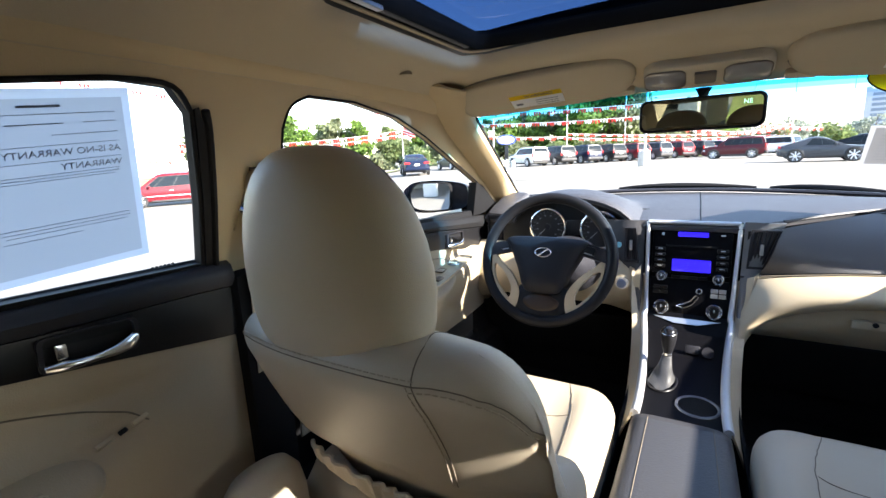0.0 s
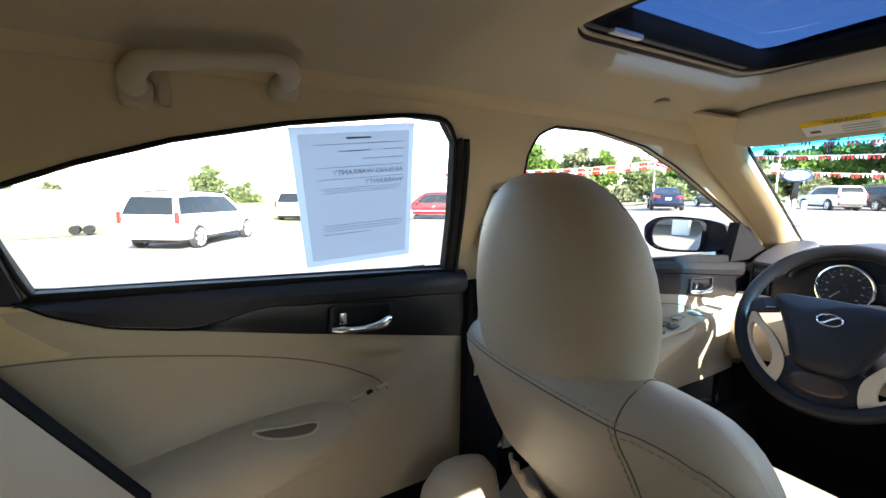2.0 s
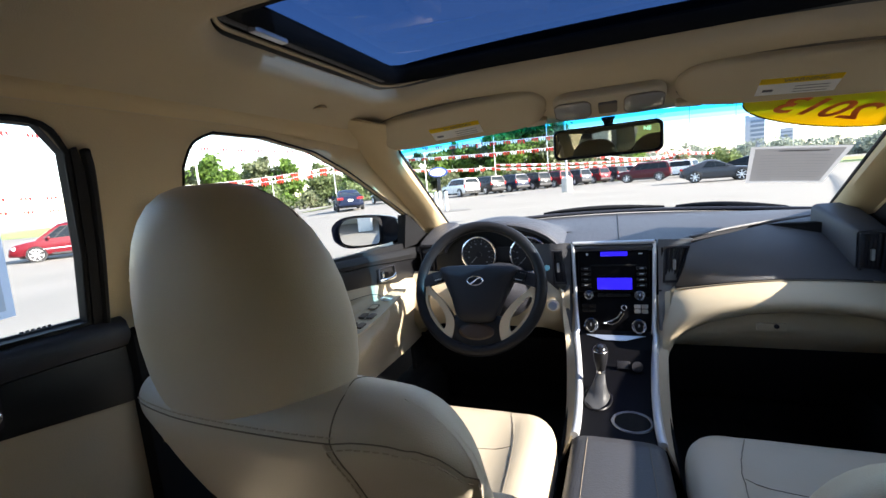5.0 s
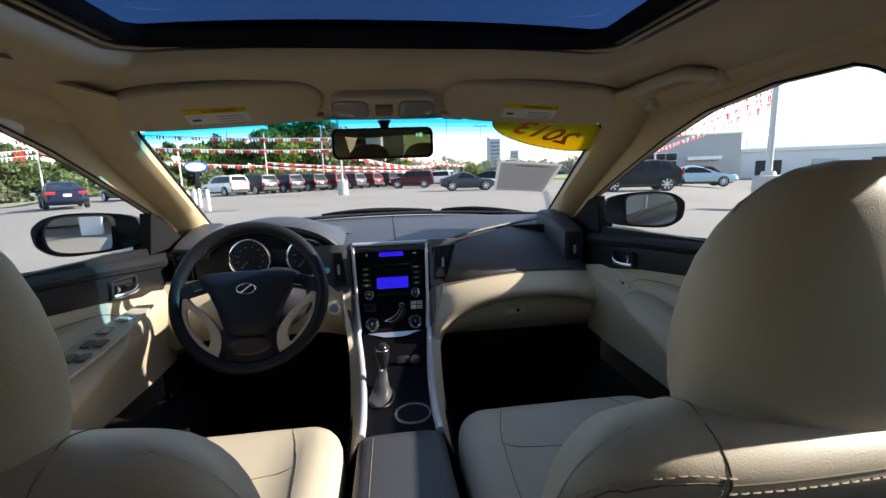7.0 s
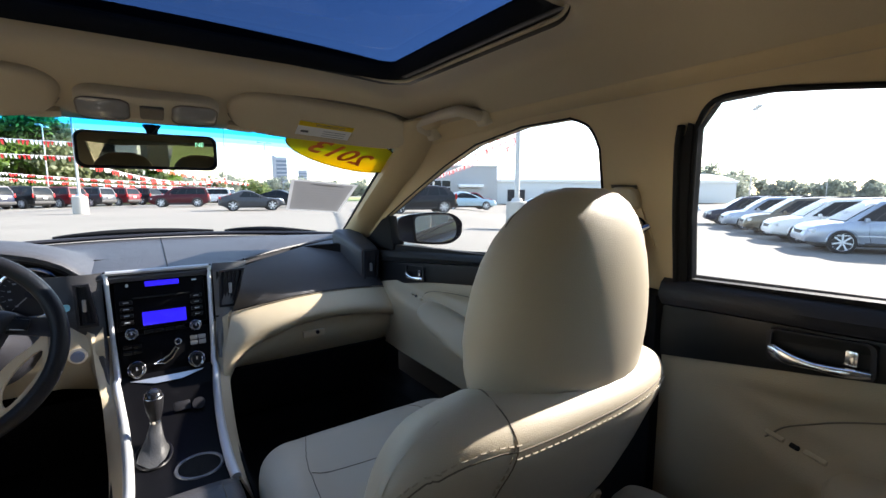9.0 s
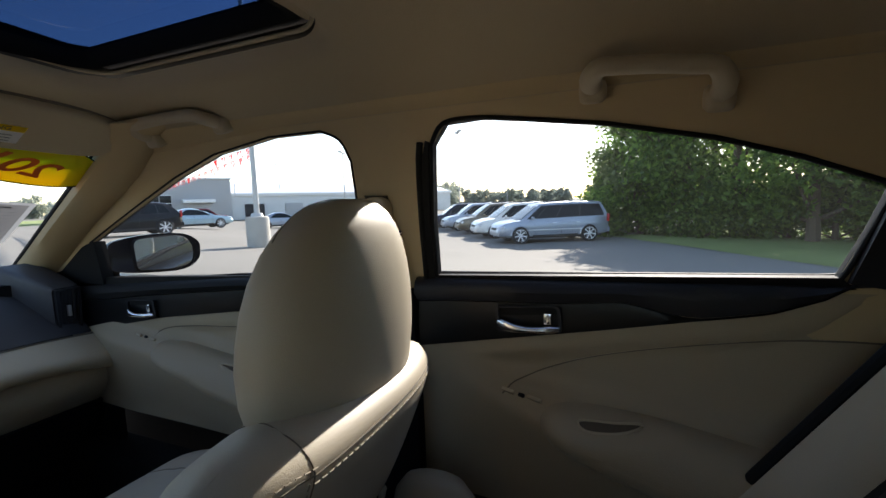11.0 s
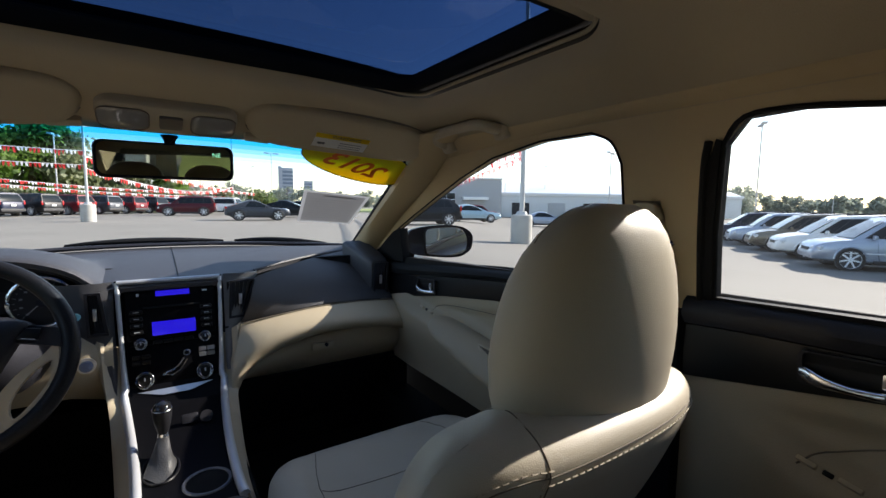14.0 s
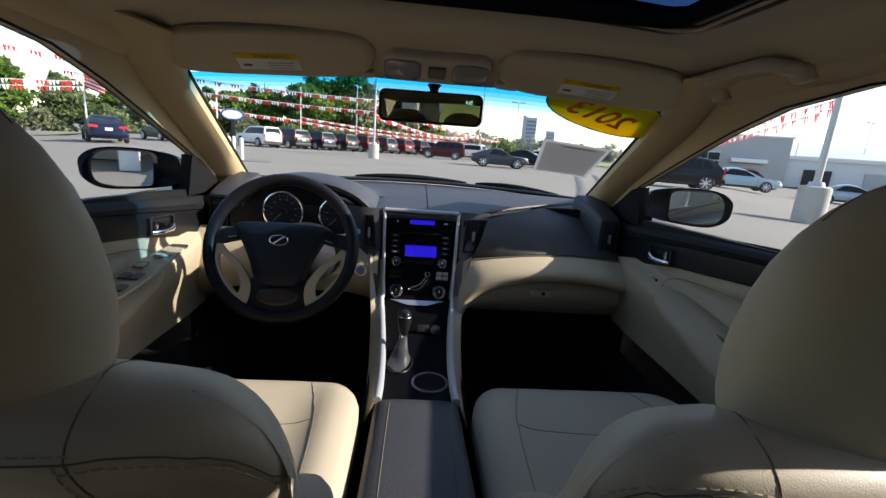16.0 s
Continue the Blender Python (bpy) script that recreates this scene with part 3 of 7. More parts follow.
# ---- doors ----
def build_door(s, front):
    """One door trim: relief panel, black band, pull handle, armrest pocket, switches."""
    if front:
        y0, y1 = 0.535, 1.60
        belt = [(0.5, 0.985), (0.9, 0.971), (1.6, 0.918)]
        band = [(0.5, 0.915), (0.90, 0.893), (1.16, 0.86), (1.48, 0.80), (1.6, 0.785)]
        ridge = [(0.5, 0.74), (0.87, 0.752), (1.13, 0.80), (1.35, 0.83), (1.6, 0.85)]
        low, depth, hy, hz = 0.585, 0.045, 1.235, 0.882
        name, lab = "door_3" if s < 0 else "door_4", "front car door trim in cream and black, closed"
    else:
        y0, y1 = -0.30, 0.43
        belt = [(-0.3, 1.015), (-0.2, 1.005), (0.45, 0.99)]
        band = [(-0.3, 1.02), (-0.235, 1.012), (-0.19, 0.982), (-0.13, 0.958), (-0.05, 0.943), (0.1, 0.915), (0.404, 0.862), (0.45, 0.855)]
        ridge = [(-0.3, 0.745), (-0.13, 0.75), (0.05, 0.768), (0.25, 0.80), (0.40, 0.855), (0.45, 0.87)]
        low, depth, hy, hz = 0.575, 0.038, 0.214, 0.930
        name, lab = "door_1" if s < 0 else "door_2", "rear car door trim in cream and black, closed"
    door = thing(name, lab, "car door", kind="structure")

    def relief(y, z):
        r = lerp(ridge, y)
        g = ease((r + 0.012 - z) / 0.05)
        g *= 1 - 0.75 * ease((r - 0.05 - z) / 0.16)
        g *= ease((y1 - 0.01 - y) / 0.30) * (0.25 + 0.75 * ease((y - y0) / 0.12))
        up = 0.010 * ease((lerp(band, y) - 0.02 - z) / 0.03) * ease((z - r - 0.02) / 0.03)
        return 0.702 - depth * g + up

    ny, nz = (64, 44) if front else (56, 44)
    rows = []
    for j in range(nz + 1):
        row = []
        for i in range(ny + 1):
            y = y0 + (y1 - y0) * i / ny
            top = lerp(band, y) + 0.012
            z = low + (top - low) * j / nz
            row.append((s * relief(y, z), y, z))
        rows.append(row)
    part("trim_panel", sheet(rows, 0.004), DOOR_TRIM, door, "moulded cream trim panel")
    # black band: satin ledge above, gloss spear below
    rows, rows2 = [], []
    for i in range(41):
        y = y0 + (y1 - y0) * i / 40
        zb, zt = lerp(band, y), lerp(belt, y)
        zc = max(zb + 0.004, min(zt - 0.012, zb + (zt - zb) * (0.68 if front else 0.08 + 0.50 * ease((y + 0.06) / 0.14) + 0.10 * ease((y - 0.1) / 0.3))))
        rows.append([(s * 0.706, y, zc), (s * 0.690, y, zc + 0.002), (s * 0.684, y, (zc + zt) / 2), (s * 0.690, y, zt - 0.004), (s * 0.70, y, zt + 0.003), (s * 0.74, y, zt + 0.004)])
        rows2.append([(s * 0.706, y, zb), (s * 0.694, y, zb + 0.002), (s * 0.691, y, (zb + zc) / 2), (s * 0.694, y, zc - 0.001), (s * 0.706, y, zc)])
    part("belt_ledge", sheet(rows), RUBBER if front else DARK, door, "charcoal padded window ledge")
    part("spear", sheet(rows2), GLOSS, door, "gloss black inlay")
    part("glass_wiper", tube([(s * 0.722, y0 + (y1 - y0) * i / 20, lerp(belt, y0 + (y1 - y0) * i / 20) + 0.006) for i in range(21)], 0.006, 6), RUBBER, door)
    # pull handle in its cup
    def skewed(k):
        return [(hy + k * (a + 0.06 * b), hz + k * b - 0.06 * k * a) for a, b in rect_loop(-0.056, -0.023, 0.056, 0.023, 0.008, 3)]
    cup = part("handle_cup", plate(skewed(1.0),
                                   [skewed(0.9)],
                                   lambda u, v, d: Vector((s * (0.688 - d), u, v)), 0.006), DARK, door)
    part("cup_back", box((0.004, 0.11, 0.045), (s * 0.694, hy, hz), 0.001), RUBBER, cup)
    grip = []
    for t in np.linspace(0, 1, 15):
        hh = lerp([(0, 0.0042), (0.12, 0.0062), (0.5, 0.0048), (0.8, 0.0085), (0.93, 0.0100), (1, 0.006)], t)
        out = 0.672 + 0.012 * abs(2 * t - 1) ** 3
        zc = hz - 0.0125 - 0.002 * math.sin(math.pi * t) + 0.004 * ease((t - 0.7) / 0.3)
        grip.append([(s * (out - 0.006 * math.cos(q)), hy - 0.053 + 0.106 * t, zc + hh * math.copysign(abs(math.sin(q)) ** 0.7, math.sin(q))) for q in np.linspace(0, 2 * math.pi, 17)[:-1]])
    part("pull_handle", loft(grip, True, 50), CHROME, door, "chrome pull handle")
    part("lock_tab", box((0.010, 0.013, 0.020), (s * 0.683, hy - 0.034, hz + 0.004), 0.003), CHROME, door, "chrome lock tab")
    # seams of the insert
    def on(y, z, off=0.0045):
        return Vector((s * (relief(y, z) - off), y, z))
    if front:
        seam = [(0.54, 0.845), (0.8, 0.856), (1.0, 0.850), (1.13, 0.838), (1.19, 0.822), (1.20, 0.806)]
    else:
        seam = [(-0.29, 0.925), (-0.211, 0.924), (-0.113, 0.915), (0.028, 0.889), (0.133, 0.860), (0.23, 0.818), (0.262, 0.79)]
    part("insert_seam", tube([on(p[0], p[2] if len(p) > 2 else p[1]) for p in [(v.x, v.y) for v in curve([(a, b, 0) for a, b in seam], 8)]], 0.0013, 5), SEAM, door)
    # armrest pad with its pull pocket
    if front:
        rim = [(0.57, 0.735), (0.75, 0.762), (0.95, 0.787), (1.10, 0.805), (1.17, 0.800), (1.16, 0.772), (1.04, 0.725), (0.85, 0.685), (0.58, 0.655)]
        pk = [(0.76, 0.757), (0.84, 0.770), (0.93, 0.776), (0.915, 0.762), (0.85, 0.750)]
    else:
        rim = [(-0.20, 0.735), (-0.10, 0.762), (0.02, 0.782), (0.12, 0.790), (0.178, 0.782), (0.192, 0.757), (0.168, 0.725), (0.08, 0.69), (-0.06, 0.655), (-0.20, 0.625)]
        pk = [(0.034, 0.783), (0.075, 0.779), (0.126, 0.778), (0.116, 0.767), (0.075, 0.766), (0.045, 0.772)]
    rim = [(v.x, v.y) for v in curve([(a, b, 0) for a, b in rim], 4, True)]
    cy = sum(a for a, _ in rim) / len(rim)
    cz = sum(b for _, b in rim) / len(rim)
    rings = []
    for k, off in ((1.0, -0.004), (0.985, 0.008), (0.95, 0.018), (0.88, 0.026), (0.75, 0.031), (0.45, 0.033)):
        rings.append([on(cy + (a - cy) * k, cz + (b - cz) * k, off + (0.012 if b > cz else 0.0) * (1 - k)) for a, b in rim])
    pad = part("armrest_pad", loft(rings, True, 60), DOOR_TRIM, door, "cream armrest pad")
    part("pad_seam", tube([on(a, b, 0.002) for a, b in rim], 0.0016, 5, True), SEAM, door)
    pk = [(v.x, v.y) for v in curve([(a, b, 0) for a, b in pk], 5, True)]
    py = sum(a for a, _ in pk) / len(pk)
    pz = sum(b for _, b in pk) / len(pk)
    # raised dark lens paints the shade of the pocket's hollow
    part("pocket_shade", loft([[on(py + (a - py) * k, pz + (b - pz) * k, off) for a, b in pk] for k, off in ((0.98, 0.0370), (0.9, 0.0378))], True, 40), SHADE_BROWN, door, "dark brown inset painted as shade in the pull pocket")
    part("pocket_wall", loft([[on(a, b, off) for a, b in pk] for off in (0.018, 0.030, 0.0368)], True, 40), DOOR_TRIM, door)
    part("pocket_lip", tube([on(a, b - 0.001, 0.0375) for a, b in pk], 0.0022, 6, True), TRIM, door)
    if front and s < 0:
        spots = []
    else:
        spots = [((1.20 if front else 0.205), 0.014, 0.026, TRIM), ((1.225 if front else 0.228), 0.010, 0.012, RUBBER), ((1.25 if front else 0.252), 0.014, 0.024, TRIM)]
    for y, w, l, m in spots:
        z = lerp(ridge, y) - 0.008
        part("switch", box((w, l, 0.007), on(y, z, 0.002), 0.002, pose(0, 0, 0, 12, s * 50, 0)), m, door)
    if front and s < 0:
        # driver's switch plate on top of the armrest
        def deck(y, dx):
            return Vector((-0.655 + dx, y, lerp([(0.85, 0.772), (1.0, 0.790), (1.13, 0.808), (1.25, 0.825)], y)))
        part("switch_plate", sheet([[deck(y, dx * (0.6 + 0.4 * math.sin(math.pi * (y - 0.86) / 0.40))) for dx in (-0.034, -0.012, 0.012, 0.034)] for y in np.linspace(0.86, 1.26, 9)], 0.006), TRIM, door, "cream window switch plate")
        for y in (0.985, 1.045):
            for dx in (-0.013, 0.013):
                part("switch", box((0.019, 0.030, 0.006), deck(y, dx) + Vector((0, 0, 0.004)), 0.002, pose(0, 0, 0, 7, 0, 0)), SEAM, door)
        part("switch", box((0.022, 0.026, 0.006), deck(1.10, -0.010) + Vector((0, 0, 0.005)), 0.002, pose(0, 0, 0, 7, 0, 0)), TRIM, door)
        part("switch_edge", tube([deck(1.10 + 0.014 * b, -0.010 + 0.012 * a) + Vector((0, 0, 0.007)) for a, b in ((-1, -1), (1, -1), (1, 1), (-1, 1))], 0.0012, 5, True), SEAM, door)
        part("mirror_switch", tube([deck(1.165, 0.0) + Vector((0.019 * math.cos(q), 0.022 * math.sin(q), 0.006)) for q in np.linspace(0, 2 * math.pi, 21)[:-1]], 0.0022, 6, True), SILVER, door)
        part("mirror_dial", drum(0.013, 0.008, deck(1.165, 0.0) + Vector((0, 0, 0.005)), None, 20, 0.012), TRIM, door)
    return door


for s in (-1, 1):
    for front in (False, True):
        build_door(s, front)


# ---- seats ----
from mathutils.bvhtree import BVHTree


def headrest_mesh(cx, cy, z0, height):
    rings = []
    prof = [(-0.045, 0.40, 0.28), (-0.035, 0.58, 0.44), (-0.01, 0.74, 0.62), (0.035, 0.855, 0.78), (0.10, 0.93, 0.90), (0.20, 0.978, 0.97), (0.34, 1.0, 1.0), (0.46, 0.99, 0.99),
            (0.58, 0.955, 0.95), (0.69, 0.895, 0.88), (0.79, 0.80, 0.79), (0.87, 0.685, 0.68), (0.93, 0.55, 0.55), (0.97, 0.40, 0.40), (0.992, 0.22, 0.22)]
    for f, w, d in prof:
        z = z0 + height * f
        ring = []
        for k in range(36):
            q = 2 * math.pi * k / 36
            c, si = math.cos(q), math.sin(q)
            e = 2 / 2.5
            x = 0.138 * w * math.copysign(abs(c) ** e, c)
            y = (0.062 if si < 0 else 0.056) * d * math.copysign(abs(si) ** e, si)
            y += 0.045 * (f - 0.4) * -0.4 + 0.02 * (x / 0.138) ** 2
            zz = z + (0.012 * (x / 0.138) ** 2 * (1 - f) if f < 0.4 else 0)
            ring.append((cx + x, cy + y, zz))
        rings.append(ring)
    return loft(rings, True, 80)


REAR_LINE = [(-0.44, 0.53), (-0.40, 0.505), (-0.335, 0.455), (-0.255, 0.402), (-0.19, 0.366), (-0.125, 0.336), (-0.07, 0.314), (-0.04, 0.303), (-0.016, 0.305), (0.0, 0.325)]
FRONT_LINE = [(-0.44, 0.62), (-0.36, 0.58), (-0.28, 0.545), (-0.20, 0.51), (-0.11, 0.475), (-0.05, 0.452), (-0.02, 0.432), (0.0, 0.39)]


def back_mesh(cx, ztop, s):
    """Reclined seatback, sliced across its width: rolled shoulders, side bolsters, a fold above the pocket."""
    sec = [(y, z) for z, y in REAR_LINE] + [(0.36, 0.004)] + [(y, z) for z, y in FRONT_LINE[::-1]]
    sec = [(p.x, p.y) for p in curve([(a, b, 0) for a, b in sec], 4, True)]
    half, round_r = 0.248, 0.090
    rings = []
    us = [math.sin(math.pi / 2 * v) for v in np.linspace(-1, 1, 37)]
    for u in us:
        k = max(0.10, (1 - min(1, abs(u)) ** 3.6) ** 0.5)
        over = max(0.0, abs(u) * half - (half - round_r))
        dz = round_r - math.sqrt(max(0.0, round_r ** 2 - over ** 2)) + 0.012 * u * u
        ring = []
        for yy, zz in sec:
            my = (lerp(REAR_LINE, zz) + lerp(FRONT_LINE, zz)) / 2
            y = my + (yy - my) * k
            if yy > my:
                y += 0.028 * ease((abs(u) - 0.4) / 0.5) * ease((-zz - 0.06) / 0.22) * k
            else:
                fold = -0.195 + 0.07 * abs(u) ** 4
                y += 0.016 * ease((fold - zz) / 0.018) * (1 - ease((fold - 0.10 - zz) / 0.1))
                y += 0.014 * abs(u) ** 2
            y += 0.034 * max(0.0, u * s) ** 2
            z = zz - dz * ease((zz + 0.36) / 0.34)
            w = half * (1 - 0.07 * ease((-zz - 0.22) / 0.2))
            ring.append((cx + u * w, y, ztop + z))
        rings.append(ring)
    return loft(rings, True, 80)


def stitched(parent, tree, points, r=0.0008, gap=0.009, double=True, material=None, snap=0.0002):
    """A seam laid on the leather with single stitches beside it."""
    path = curve(points, 10)
    hits = []
    for p in path:
        loc, nor, _, _ = tree.find_nearest(p)
        hits.append(loc + nor * snap)
    part("seam", tube(hits, r, 5), SEAM, parent)
    if not double:
        return
    bms = []
    dist, nxt = 0.0, 0.0
    for a, b in zip(hits, hits[1:]):
        seg = (b - a).length
        while nxt < dist + seg and seg > 1e-6:
            p = a.lerp(b, (nxt - dist) / seg)
            d = (b - a).normalized()
            loc, nor, _, _ = tree.find_nearest(p)
            side = d.cross(nor).normalized()
            q = loc + side * 0.006 + nor * 0.0008
            bms.append(tube([q - d * 0.003, q + nor * 0.0004, q + d * 0.003], 0.0009, 4))
            nxt += gap
        dist += seg
    part("stitching", joined(*bms), THREAD, parent)


def cushion_mesh(cx):
    """Seat cushion, sliced from back to front, with rounded front corners and raised side bolsters."""
    rings = []
    for t in [0, 0.02, 0.06, 0.15, 0.3, 0.45, 0.6, 0.7, 0.78, 0.85, 0.9, 0.94, 0.97, 0.99, 1.0]:
        y = 0.46 + 0.53 * t
        nose = max(0.0, (t - 0.62) / 0.38)
        wide = 0.250 * (1 - 0.30 * nose ** 3.2)
        k = max(0.30, (1 - nose ** 6) ** 0.4) * (0.5 + 0.5 * ease(t / 0.06))
        ring = []
        for a in range(40):
            q = 2 * math.pi * a / 40
            c, si = math.cos(q), math.sin(q)
            x = wide * math.copysign(abs(c) ** 0.5, c)
            zc = 0.062 * k * math.copysign(abs(si) ** 0.55, si)
            bol = 0.026 * ease((abs(x) - 0.13) / 0.07) * (1 - 0.8 * nose) if si > 0 else 0
            dip = -0.012 * (1 - (x / 0.25) ** 2) if si > 0 else 0
            ring.append((cx + x, y, 0.530 + 0.040 * t - 0.012 * nose ** 2 + zc + (bol + dip) * k))
        rings.append(ring)
    return loft(rings, True, 80)


def build_seat(s, ztop, hz, hh, hy, label):
    cx = s * 0.364
    hx = s * 0.390
    i = -s
    seat = thing("front_seat", label, "car seat", "front seats")
    bm = back_mesh(cx, ztop, s)
    tree = BVHTree.FromBMesh(bm)
    back = part("backrest", bm, CREAM, seat)
    bm = headrest_mesh(hx, hy, hz, hh)
    htree = BVHTree.FromBMesh(bm)
    head = part("headrest", bm, CREAM, seat)
    for dx in (-0.045, 0.045):
        part("headrest_post", drum(0.006, 0.10, (hx + dx, hy + 0.005, hz - 0.02), None, 10), CHROME, seat)
    z = ztop
    # seams over the shoulder and down the back
    A = (cx + i * 0.123, 0.300, z - 0.026)
    inner = [A, (cx + i * 0.164, 0.292, z - 0.022), (cx + i * 0.205, 0.296, z - 0.032), (cx + i * 0.236, 0.312, z - 0.048), (cx + i * 0.256, 0.345, z - 0.080)]
    outer = [A, (cx, 0.300, z - 0.024), (cx - i * 0.07, 0.303, z - 0.024), (cx - i * 0.13, 0.314, z - 0.026), (cx - i * 0.18, 0.336, z - 0.034), (cx - i * 0.215, 0.362, z - 0.056), (cx - i * 0.24, 0.40, z - 0.10)]
    stitched(back, tree, inner)
    stitched(back, tree, outer)
    stitched(back, tree, [A, (cx + i * 0.118, 0.34, z + 0.01), (cx + i * 0.105, 0.39, z), (cx + i * 0.10, 0.44, z - 0.03)], double=False)
    stitched(back, tree, [A, (cx + i * 0.136, 0.31, z - 0.07), (cx + i * 0.143, 0.34, z - 0.13), (cx + i * 0.138, 0.365, z - 0.19)])
    # perforated strip over the shoulder, ahead of the seam
    rows = []
    for b in np.linspace(0.010, 0.062, 7):
        row = []
        for u in np.linspace(-0.118, 0.185, 40):
            loc, nor, _, _ = tree.find_nearest(Vector((cx - i * u, 0.300 + b + 0.85 * max(0.0, u) ** 2, z + 0.02 - 0.3 * max(0.0, u - 0.08) ** 1.6)))
            row.append(loc + nor * 0.0009)
        rows.append(row)
    part("perforated_strip", sheet(rows), PERFORATED, back, "finely perforated cream leather strip")
    # map pocket under the fold, its upper edge gathered
    rows = []
    for j in range(7):
        row = []
        for a in range(49):
            u = -0.76 + 1.52 * a / 48
            zz = -0.272 + 0.04 * abs(u) ** 3 - 0.026 * j
            ripple = 0.0035 * math.sin(46 * u + 2 * math.sin(9 * u)) * (1 - j / 6)
            row.append((cx + u * 0.222, lerp(REAR_LINE, zz) - 0.004 - 0.012 * math.sin(math.pi * min(1, j / 3)) + ripple + 0.02 * abs(u) ** 3 + 0.034 * max(0.0, 0.895 * u * s) ** 2, z + zz))
        rows.append(row)
    pocket = part("map_pocket", sheet(rows, 0.003), CREAM, seat, "gathered leather map pocket")
    part("pocket_hem", tube(rows[0], 0.004, 6), CREAM, pocket)
    # headrest seam
    stitched(head, htree, [(hx - 0.12, hy - 0.05, hz + 0.022), (hx - 0.06, hy - 0.07, hz + 0.008), (hx, hy - 0.07, hz + 0.004), (hx + 0.06, hy - 0.07, hz + 0.008), (hx + 0.12, hy - 0.05, hz + 0.022)])
    stitched(head, htree, [(hx - 0.10, hy + 0.01, hz + hh * 0.84), (hx - 0.06, hy + 0.005, hz + hh * 0.95), (hx, hy, hz + hh), (hx + 0.06, hy + 0.005, hz + hh * 0.95), (hx + 0.10, hy + 0.01, hz + hh * 0.84)], r=0.0007, double=False)
    bm = cushion_mesh(cx)
    ctree = BVHTree.FromBMesh(bm)
    cush = part("cushion", bm, CREAM, seat)
    for e in (-1, 1):
        stitched(cush, ctree, [(cx + e * 0.17, 0.5, 0.63), (cx + e * 0.165, 0.75, 0.64), (cx + e * 0.145, 0.88, 0.64), (cx + e * 0.13, 0.96, 0.62)], double=False)
    stitched(cush, ctree, [(cx - 0.16, 0.80, 0.63), (cx, 0.79, 0.63), (cx + 0.16, 0.80, 0.63)], double=False)
    part("base", box((0.44, 0.48, 0.20), (cx, 0.72, 0.38), 0.03), DARK, seat)
    part("side_shield", box((0.03, 0.42, 0.10), (cx + s * 0.235, 0.70, 0.49), 0.012), DARK, seat)
    part("outer_shield", loft([[(cx + s * (0.215 + 0.045 * k * c), 0.352 + 0.085 * k * d, zz) for c, d in [(math.cos(q), math.sin(q)) for q in np.linspace(0, 2 * math.pi, 25)[:-1]]] for zz, k in ((0.40, 0.9), (0.52, 1.0), (0.60, 0.97), (0.645, 0.86), (0.672, 0.62), (0.682, 0.3))], True, 70), CREAM, seat, "cream recliner cover beside the door")
    # padded wing low on the inner side of the backrest
    wing = []
    for t in np.linspace(0, 1, 11):
        k = math.sqrt(max(0.0, 1 - (2 * t - 1) ** 4)) * 0.92 + 0.08
        wing.append([(cx + i * (0.205 + 0.048 * k * math.copysign(abs(math.cos(q)) ** 0.7, math.cos(q))), 0.535 - 0.02 * t + 0.075 * k * math.copysign(abs(math.sin(q)) ** 0.7, math.sin(q)), z - 0.44 + 0.20 * t) for q in np.linspace(0, 2 * math.pi, 25)[:-1]])
    part("bolster", loft(wing, True, 70), CREAM, seat, "padded cream side bolster")
    part("belt_buckle", box((0.022, 0.03, 0.09), (cx + i * 0.262, 0.60, 0.555), 0.006, pose(0, 0, 0, -20, 0, 0)), DARK, seat)
    part("buckle_button", box((0.018, 0.006, 0.014), (cx + i * 0.262, 0.575, 0.59), 0.002), RED_BUTTON, seat)
    return seat


RED_BUTTON = surface("red_button", (0.5, 0.02, 0.02), 0.4)
build_seat(-1, 0.952, 0.904, 0.268, 0.355, "cream leather driver seat with sewn seams")
build_seat(1, 0.928, 0.872, 0.272, 0.374, "cream leather passenger seat with sewn seams")

# rear bench with its outer bolsters
bench = thing("rear_seat", "cream leather rear bench behind the front seats", "car seat")
part("cushion", box((1.28, 0.68, 0.20), (0, -0.30, 0.45), 0.06, None, 4), CREAM, bench)
part("backrest", box((1.10, 0.18, 0.62), (0, -0.72, 0.76), 0.06, pose(0, 0, 0, 16, 0, 0), 4), CREAM, bench)
for hx in (-0.36, 0.0, 0.36):
    part("headrest", headrest_mesh(hx, -0.86, 0.985, 0.17), CREAM, bench)
for s in (-1, 1):
    rows = [[(s * (0.640 - 0.03 * math.sin(math.pi * v)), 0.048 - 0.30 * t - 0.17 * v, 0.50 + 0.435 * t + 0.05 * v) for v in (0, 0.12, 0.25, 0.38, 0.5, 0.75, 1)] for t in np.linspace(0, 1, 9)]
    part("side_bolster", sheet([r[:5] for r in rows], 0.02), CREAM, bench)
    part("side_panel", sheet([r[4:] for r in rows], 0.02), GREY_LEATHER, bench, "dark leather side panel")
    part("bolster_edge", tube([(s * 0.646, 0.056 - 0.30 * t, 0.50 + 0.44 * t) for t in np.linspace(0, 1, 9)], 0.009, 8), RUBBER, bench)


# ---- dashboard ----
dash = thing("dashboard", "charcoal and cream dashboard below the windscreen", "dashboard")


def top_front(x):
    return Vector((x, 1.95 - 0.42 * x * x, 0.974 - 0.035 * x * x))


